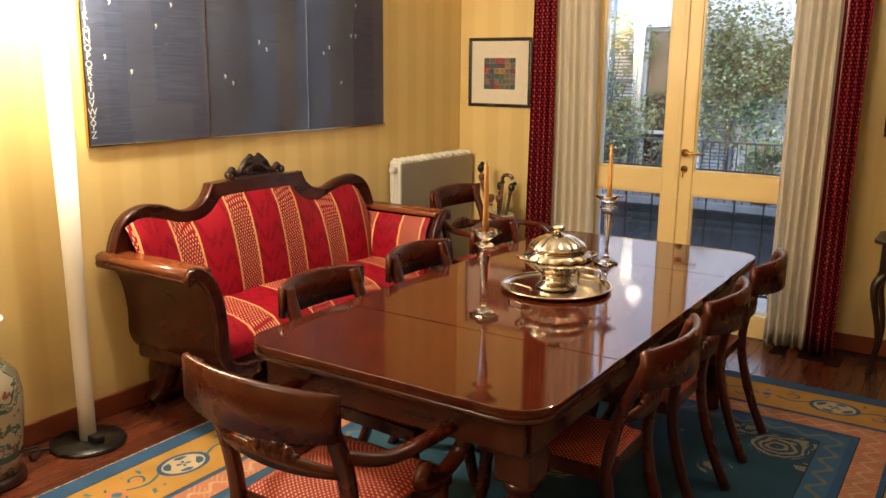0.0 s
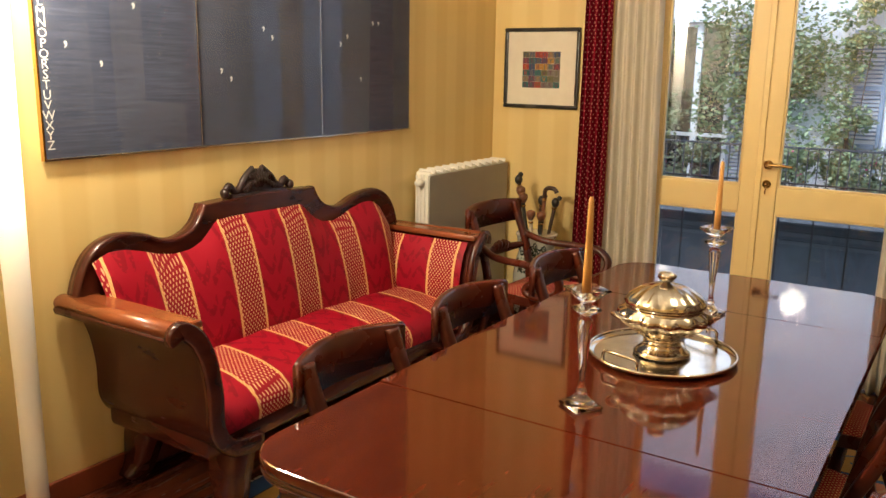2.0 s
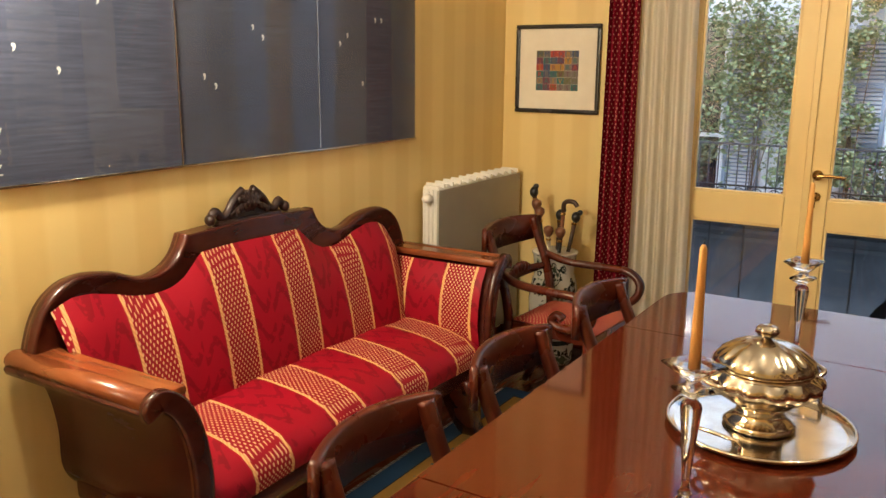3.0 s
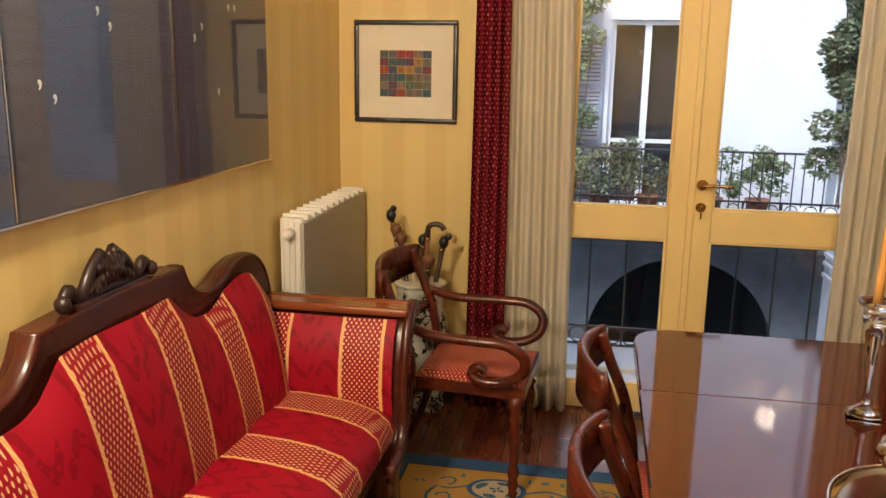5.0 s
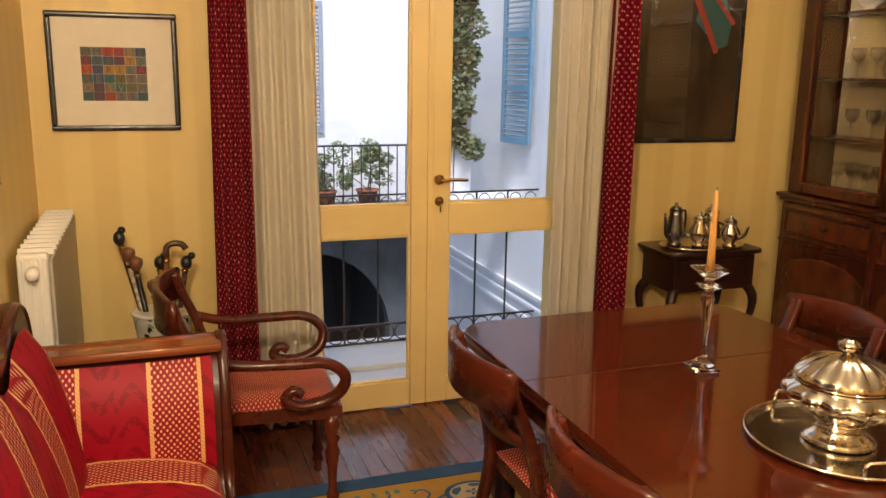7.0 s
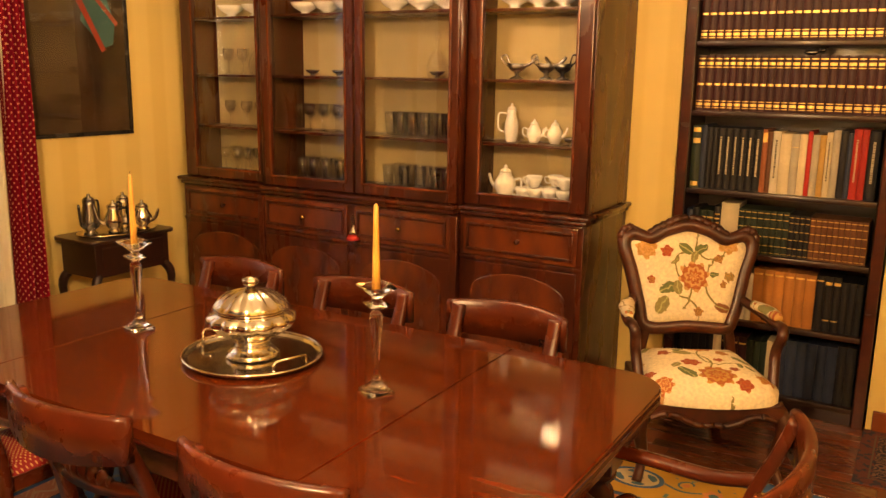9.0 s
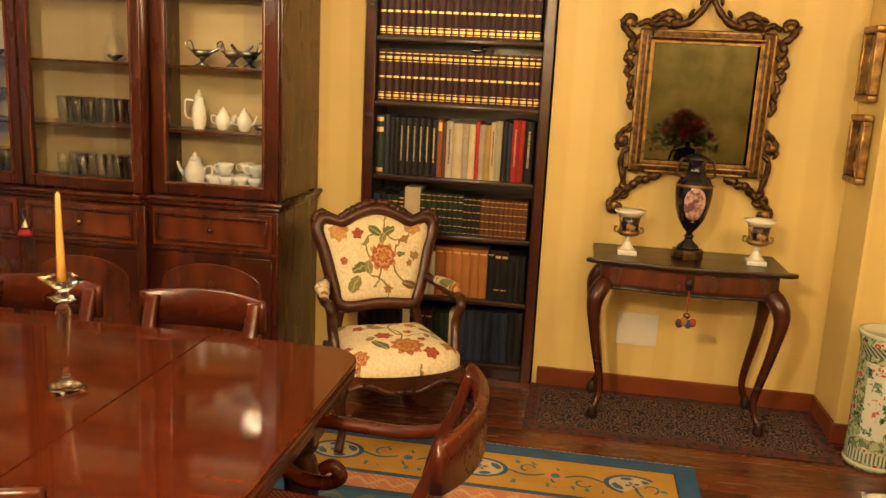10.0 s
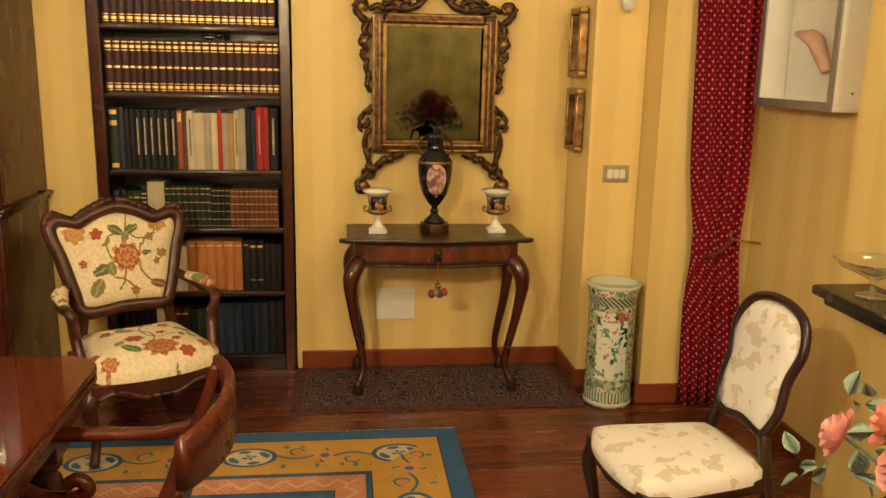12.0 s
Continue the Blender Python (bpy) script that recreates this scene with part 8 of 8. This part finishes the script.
def embroidery(name, u_of, v_of, blooms, leaves_, stems_):
    """Cream tapestry with flowers, leaves and curved stems at given places."""
    m = mat(name, (0.70, 0.60, 0.42), rough=0.85)
    gr = Graph(m)
    u, v = u_of(gr), v_of(gr)
    wob = gr.f("MULTIPLY_ADD", gr.noise(38, 3), 0.024, -0.012)
    u, v = gr.f("ADD", u, wob), gr.f("SUBTRACT", v, wob)
    mott = gr.noise(70, 3)
    c = gr.mix(mott, (0.74, 0.65, 0.47), (0.66, 0.56, 0.38))
    for cx, cy, rad_, x0, x1 in stems_:
        du, dv = gr.f("SUBTRACT", u, cx), gr.f("SUBTRACT", v, cy)
        d = gr.f("SQRT", gr.f("ADD", gr.f("MULTIPLY", du, du), gr.f("MULTIPLY", dv, dv)))
        c = gr.mix(gr.f("MULTIPLY", gr.f("LESS_THAN", gr.f("ABSOLUTE", gr.f("SUBTRACT", d, rad_)), 0.0042), gr.band(u, x0, x1)), c, (0.20, 0.17, 0.06))
    for cx, cy, a, b, turn, tone in leaves_:
        du, dv = gr.f("SUBTRACT", u, cx), gr.f("SUBTRACT", v, cy)
        co, si = math.cos(radians(turn)), math.sin(radians(turn))
        p1 = gr.f("DIVIDE", gr.f("ADD", gr.f("MULTIPLY", du, co), gr.f("MULTIPLY", dv, si)), a)
        p2 = gr.f("DIVIDE", gr.f("SUBTRACT", gr.f("MULTIPLY", dv, co), gr.f("MULTIPLY", du, si)), b)
        e = gr.f("ADD", gr.f("MULTIPLY", p1, p1), gr.f("MULTIPLY", p2, p2))
        c = gr.mix(gr.f("LESS_THAN", e, 1.0), c, gr.mix(gr.f("LESS_THAN", gr.f("ABSOLUTE", p2), 0.13), tone, (0.34, 0.33, 0.14)))
    for cx, cy, rad_, n_, tone, heart in blooms:
        du, dv = gr.f("SUBTRACT", u, cx), gr.f("SUBTRACT", v, cy)
        d = gr.f("SQRT", gr.f("ADD", gr.f("MULTIPLY", du, du), gr.f("MULTIPLY", dv, dv)))
        an = gr.f("ARCTAN2", dv, du)
        edge_ = gr.f("MULTIPLY_ADD", gr.f("SINE", gr.f("MULTIPLY", an, float(n_))), 0.13, 0.9)
        k = gr.f("DIVIDE", d, gr.f("MULTIPLY", edge_, rad_))
        folds = gr.f("GREATER_THAN", gr.f("SINE", gr.f("ADD", gr.f("MULTIPLY", k, 13.0), gr.f("MULTIPLY", gr.f("SINE", gr.f("MULTIPLY", an, n_ * 1.0)), 2.2))), 0.15)
        c = gr.mix(gr.f("LESS_THAN", k, 1.0), c, gr.mix(folds, tone, heart))
    hs_ = gr.n.new("ShaderNodeHueSaturation")
    gr.l.new(gr.f("MULTIPLY_ADD", mott, 0.9, 0.6), hs_.inputs["Value"])
    gr.l.new(c, hs_.inputs["Color"])
    gr.base(hs_.outputs[0])
    gr.bump(gr.noise(260, 2), 0.35, 0.001)
    return m


WALNUT = mat("carved_walnut", (0.085, 0.020, 0.008), (0.026, 0.007, 0.004), scale=14, rough=0.31, bump=0.15, bscale=60)
RUST, OCHRE, BRICK, PALE = (0.34, 0.10, 0.03), (0.42, 0.22, 0.06), (0.30, 0.045, 0.02), (0.50, 0.27, 0.11)
GRN, OLIVE, BRN = (0.12, 0.14, 0.05), (0.22, 0.19, 0.07), (0.22, 0.09, 0.035)
BACKFLOR = embroidery("floral_tapestry_back", lambda q: q.f("MULTIPLY", q.x, -1.0), lambda q: q.z,
                      [(0.02, 0.80, 0.072, 8, RUST, PALE), (-0.20, 0.925, 0.052, 7, OCHRE, PALE), (0.18, 0.955, 0.052, 7, OCHRE, PALE), (-0.105, 0.915, 0.030, 5, BRICK, RUST), (-0.175, 0.78, 0.020, 5, BRICK, OCHRE), (0.13, 0.885, 0.020, 5, BRN, OCHRE), (0.185, 0.80, 0.026, 6, OCHRE, OLIVE), (0.155, 0.765, 0.018, 5, OCHRE, BRN), (0.045, 0.635, 0.022, 5, OCHRE, BRN)],
                      [(-0.02, 0.93, 0.036, 0.020, 150, GRN), (0.055, 0.928, 0.036, 0.020, 20, GRN), (0.02, 0.893, 0.030, 0.018, 80, OLIVE), (-0.10, 0.745, 0.042, 0.026, 25, GRN), (-0.125, 0.665, 0.046, 0.030, 60, OLIVE), (-0.055, 0.75, 0.032, 0.022, 100, OLIVE), (0.155, 0.655, 0.040, 0.020, 160, BRN), (-0.07, 0.87, 0.020, 0.012, 40, OLIVE), (0.115, 0.81, 0.022, 0.011, 10, GRN)],
                      [(-0.14, 0.75, 0.15, -0.03, 0.03), (0.20, 0.78, 0.13, 0.065, 0.16), (-0.06, 0.60, 0.11, -0.05, 0.05), (0.02, 0.85, 0.085, -0.09, -0.03), (0.10, 0.95, 0.07, 0.02, 0.18)])
SEATFLOR = embroidery("floral_tapestry_seat", lambda q: q.f("MULTIPLY", q.x, -1.0), lambda q: q.y,
                      [(0.035, 0.09, 0.065, 8, RUST, PALE), (0.03, 0.44, 0.080, 9, RUST, OCHRE), (0.08, 0.27, 0.024, 5, BRICK, RUST), (0.12, 0.17, 0.032, 5, RUST, OCHRE), (-0.14, 0.18, 0.032, 5, RUST, BRICK), (-0.05, 0.31, 0.044, 6, BRICK, RUST), (0.235, 0.44, 0.045, 7, OCHRE, RUST), (-0.25, 0.40, 0.034, 6, BRICK, RUST), (0.12, 0.38, 0.022, 5, BRICK, BRN), (0.21, 0.05, 0.032, 6, RUST, OLIVE), (-0.20, 0.50, 0.040, 7, RUST, PALE), (0.13, 0.50, 0.036, 6, BRICK, RUST), (0.27, 0.30, 0.034, 6, RUST, OCHRE), (-0.27, 0.25, 0.03, 6, OCHRE, RUST), (-0.16, 0.05, 0.03, 6, OCHRE, RUST)],
                      [(-0.06, 0.18, 0.042, 0.026, 20, OLIVE), (-0.07, 0.13, 0.034, 0.020, 150, GRN), (-0.09, 0.42, 0.055, 0.026, 60, GRN), (-0.12, 0.34, 0.034, 0.018, 130, OLIVE), (0.19, 0.23, 0.046, 0.022, 40, GRN), (0.16, 0.32, 0.030, 0.014, 100, GRN), (0.20, 0.33, 0.030, 0.014, 70, GRN), (0.01, 0.03, 0.035, 0.018, 0, GRN), (-0.20, 0.08, 0.036, 0.020, 120, OLIVE)],
                      [(0.14, 0.22, 0.14, -0.01, 0.06), (-0.08, 0.30, 0.12, -0.02, 0.05), (0.10, 0.02, 0.12, 0.12, 0.23), (0.16, 0.45, 0.15, 0.06, 0.16)])
fa = thing("floral_armchair", pose(0.33, 1.88, 0, 0, 0, 118) @ Matrix.Diagonal((0.95, 0.95, 0.93, 1)), "carved walnut armchair in cream floral tapestry by the bookcase", "armchair")
part("seat", pad(0.25, 0.30, 0.52, 0.42, 0.065, round_=0.05), SEATFLOR, fa, "cream floral tapestry").matrix_basis = Matrix.Translation((0, -0.24, 0))
ap = [(-0.29, 0.37), (0.29, 0.37), (0.29, 0.31), (0.20, 0.32), (0.12, 0.29), (0.0, 0.27), (-0.12, 0.29), (-0.20, 0.32), (-0.29, 0.31)]
part("front_apron", prism(B(), ap[::-1], 0.265, 0.30, "y", 0.006), WALNUT, fa)
for q in (-1, 1):
    part("side_rail", bx((min(q * 0.25, q * 0.28), -0.24, 0.31), (max(q * 0.25, q * 0.28), 0.27, 0.372), 0.008), WALNUT, fa)
part("back_rail", bx((-0.25, -0.26, 0.31), (0.25, -0.235, 0.372), 0.006), WALNUT, fa)
bo = smooth_line([(-0.19, 0.55, 0), (-0.225, 0.65, 0), (-0.265, 0.82, 0), (-0.30, 0.94, 0), (-0.26, 0.985, 0), (-0.18, 0.965, 0), (-0.10, 1.005, 0), (0.0, 1.03, 0), (0.10, 1.005, 0), (0.18, 0.965, 0), (0.26, 0.985, 0), (0.30, 0.94, 0), (0.265, 0.82, 0), (0.225, 0.65, 0), (0.19, 0.55, 0), (0.0, 0.56, 0), (-0.19, 0.55, 0)], 5)[:-1]
part("back_frame", sweep(B(), [(v.x, -0.22 - (v.y - 0.5) * 0.25, v.y) for v in bo], 0.034, 0.028, closed=True, up=(0, 1, 0)), WALNUT, fa)
part("back_pad", back_pad([(v.x * 0.92, (v.y - 0.79) * 0.90 + 0.785) for v in reversed(bo)], 0.25, -0.22 + 0.125, 0.045), BACKFLOR, fa, "cream floral tapestry")
for q in (-1, 1):
    part("crest_carving", carved([(q * x, y, z) for x, y, z in ((0.0, -0.355, 1.062), (0.05, -0.352, 1.058), (0.10, -0.35, 1.035), (0.14, -0.347, 1.015), (0.19, -0.343, 0.985))], 0.026, 6), WALNUT, fa)
    part("ear_carving", carved([(q * x, y, z) for x, y, z in ((0.22, -0.34, 0.99), (0.27, -0.345, 1.015), (0.305, -0.34, 1.0), (0.315, -0.335, 0.955), (0.295, -0.325, 0.90), (0.275, -0.315, 0.85))], 0.024, 7), WALNUT, fa)
    part("apron_carving", carved([(q * x, 0.302, z) for x, z in ((0.0, 0.29), (0.05, 0.285), (0.10, 0.30), (0.15, 0.325), (0.21, 0.33), (0.26, 0.31))], 0.018, 6), WALNUT, fa)
for q in (-1, 1):
    part("back_post", sweep(B(), smooth_line([(q * 0.20, -0.36, 0.0), (q * 0.22, -0.27, 0.2), (q * 0.215, -0.24, 0.40), (q * 0.19, -0.235, 0.56)], 5), 0.022, square=True, up=(1, 0, 0)), WALNUT, fa)
    part("front_leg", sweep(B(), smooth_line([(q * 0.26, 0.24, 0.36), (q * 0.30, 0.28, 0.27), (q * 0.275, 0.26, 0.12), (q * 0.30, 0.30, 0.015)], 6), [0.042, 0.040, 0.028, 0.02, 0.022]), WALNUT, fa)
    ar = part("arm", sweep(B(), smooth_line([(q * 0.25, -0.27, 0.69), (q * 0.31, -0.12, 0.66), (q * 0.325, 0.02, 0.655), (q * 0.32, 0.10, 0.66), (q * 0.31, 0.13, 0.63), (q * 0.30, 0.10, 0.55), (q * 0.29, 0.13, 0.46), (q * 0.28, 0.17, 0.38)], 6), 0.022, 0.024, up=(1, 0, 0)), WALNUT, fa)
    part("arm_pad", sweep(B(), smooth_line([(q * 0.285, -0.19, 0.685), (q * 0.315, -0.09, 0.69), (q * 0.325, 0.03, 0.685)], 5), [0.02, 0.034, 0.036, 0.034, 0.02], 0.022), FLORAL, ar, "cream floral tapestry")

# bouquet on a small round table
fx, fy = -2.29, 0.045
pt = thing("flower_table", Matrix.Translation((fx, fy, 0)), "small round dark table holding the bouquet", "side table")
part("tabletop", lathe(B(), [(0.18, 0.75), (0.20, 0.758), (0.20, 0.77), (0.0001, 0.774)], 40), DARKW, pt)
part("column", lathe(B(), [(0.03, 0.10), (0.022, 0.2), (0.032, 0.35), (0.02, 0.5), (0.035, 0.749)], 20), DARKW, pt)
for k in range(3):
    a = k * 2 * math.pi / 3
    part("foot", sweep(B(), smooth_line([(0.02 * math.cos(a), 0.02 * math.sin(a), 0.13), (0.12 * math.cos(a), 0.12 * math.sin(a), 0.09), (0.20 * math.cos(a), 0.20 * math.sin(a), 0.012)], 5), 0.014), DARKW, pt)
fv = thing("flower_bouquet", Matrix.Translation((fx, fy, 0.775)), "bouquet of pink and cream roses with leaves in a vase", "flowers")
part("vase", lathe(B(), [(0.05, 0), (0.07, 0.03), (0.075, 0.08), (0.05, 0.13), (0.06, 0.155), (0.054, 0.155), (0.044, 0.13), (0.0001, 0.02)], 28), NAVY, fv)
ROSES = [mat("rose_petals_" + n, c, d, scale=30, rough=0.6) for n, c, d in (("pink", (0.60, 0.10, 0.14), (0.45, 0.05, 0.09)), ("salmon", (0.68, 0.27, 0.17), (0.60, 0.20, 0.12)), ("cream", (0.74, 0.60, 0.42), (0.70, 0.48, 0.32)), ("blush", (0.70, 0.36, 0.32), (0.66, 0.26, 0.24)))]
LEAFG = mat("grey_green_leaf", (0.22, 0.28, 0.20), (0.10, 0.15, 0.10), scale=6, rough=0.45)


def rose(at, r, material, rnd, tip):
    bm = B()
    c = Vector(at)
    q = Vector(tip).to_track_quat("Z", "Y").to_matrix()
    for ringn, (k, n, lift) in enumerate(((1.0, 6, 0.2), (0.75, 5, 0.55), (0.5, 4, 0.8), (0.25, 3, 0.95))):
        for i in range(n):
            a = 2 * math.pi * (i + 0.5 * ringn) / n
            w = math.pi / n * 1.25
            g3 = []
            for u in (-1, -0.4, 0.4, 1):
                for v, (rad_, h_) in enumerate(((0.15, 0.0), (k * 0.85, lift * 0.4), (k * (1.08 - 0.10 * abs(u)), lift * 0.75 + 0.12 * (1 - u * u)))):
                    aa = a + u * w * (0.5 + 0.25 * v)
                    g3.append(bm.verts.new(c + q @ Vector((math.cos(aa) * rad_ * r, math.sin(aa) * rad_ * r, h_ * r))))
            for s in range(3):
                for v in range(2):
                    bm.faces.new((g3[s * 3 + v], g3[s * 3 + 3 + v], g3[s * 3 + 4 + v], g3[s * 3 + 1 + v]))
    return bm


rnd = random.Random(41)
for i in range(60):
    a, e = rnd.uniform(0, 2 * math.pi), rnd.uniform(0.3, 1.45)
    R_ = rnd.uniform(0.19, 0.275)
    d = Vector((math.cos(a) * math.cos(e), math.sin(a) * math.cos(e), math.sin(e)))
    p = Vector((0, 0, 0.20)) + Vector((d.x * R_ * 0.95, d.y * R_ * 0.95, d.z * R_))
    rs = part("rose", rose(p, rnd.uniform(0.034, 0.058), ROSES[i % 4], rnd, d), ROSES[i % 4], fv, angle=60)
    part("stem", sweep(B(), smooth_line([(0, 0, 0.10), tuple(Vector((0, 0, 0.16)) + d * 0.08), tuple(p)], 3), 0.003, seg=5), LEAFG, rs)


def lp():
    a, e = rnd.uniform(0, 2 * math.pi), rnd.uniform(-0.2, 1.4)
    R_ = rnd.uniform(0.10, 0.26)
    return (math.cos(a) * math.cos(e) * R_ * 1.2, math.sin(a) * math.cos(e) * R_ * 1.2, 0.18 + math.sin(e) * R_)


part("foliage", leaves(B(), 520, lp, 0.044, rnd, True), LEAFG, fv, angle=180)["kind"] = "stuff"
tagged(part("carpet_fringe", fringe, SHEER, None), "cream cotton fringe along the ends of the carpet", "carpet fringe", kind="stuff")

# floor planks, last


def planks():
    random.seed(5)
    meshes = []
    for L in (0.90, 0.65):
        bm = bx((-0.0367, -L / 2 + 0.0006, -0.012), (0.0367, L / 2 - 0.0006, 0.0), 0.0010, 1)
        me = bpy.data.meshes.new("plank")
        bm.to_mesh(me)
        bm.free()
        me.materials.append(PLANK)
        meshes.append((L, me))
    rest = B()
    n = 0
    x = XW - 0.1
    while x < XE + 0.3:
        y = YS - 0.03 if x > -1.95 else -2.1
        first = random.uniform(0.15, 0.8)
        box(rest, (x - 0.0367, y, -0.012), (x + 0.0367, y + first - 0.0012, 0.0))
        y += first
        while y < YN - 0.03:
            L, me = meshes[0] if random.random() < 0.6 else meshes[1]
            if y + L > YN + 0.02:
                L, me = meshes[1]
            if y + L > YN + 0.25:
                break
            cy = y + L / 2
            under = RX0 + 0.15 < x < RX1 - 0.35 and RY0 + 0.5 < cy < RY1 - 0.5
            if not under:
                near = (x > -0.2 and -1.0 < cy < 2.3) or cy > 4.2 or (x < -2.6 and 0.3 < cy < 2.6)
                if near and n < 330:
                    ob = new("plank", me)
                    ob.parent = floor
                    ob.location = (x, cy, 0)
                    n += 1
                else:
                    box(rest, (x - 0.0367, y + 0.0006, -0.012), (x + 0.0367, y + L - 0.0006, 0.0))
            y += L
        x += 0.075
    part("planks", rest, PLANK, floor)["kind"] = "stuff"


planks()
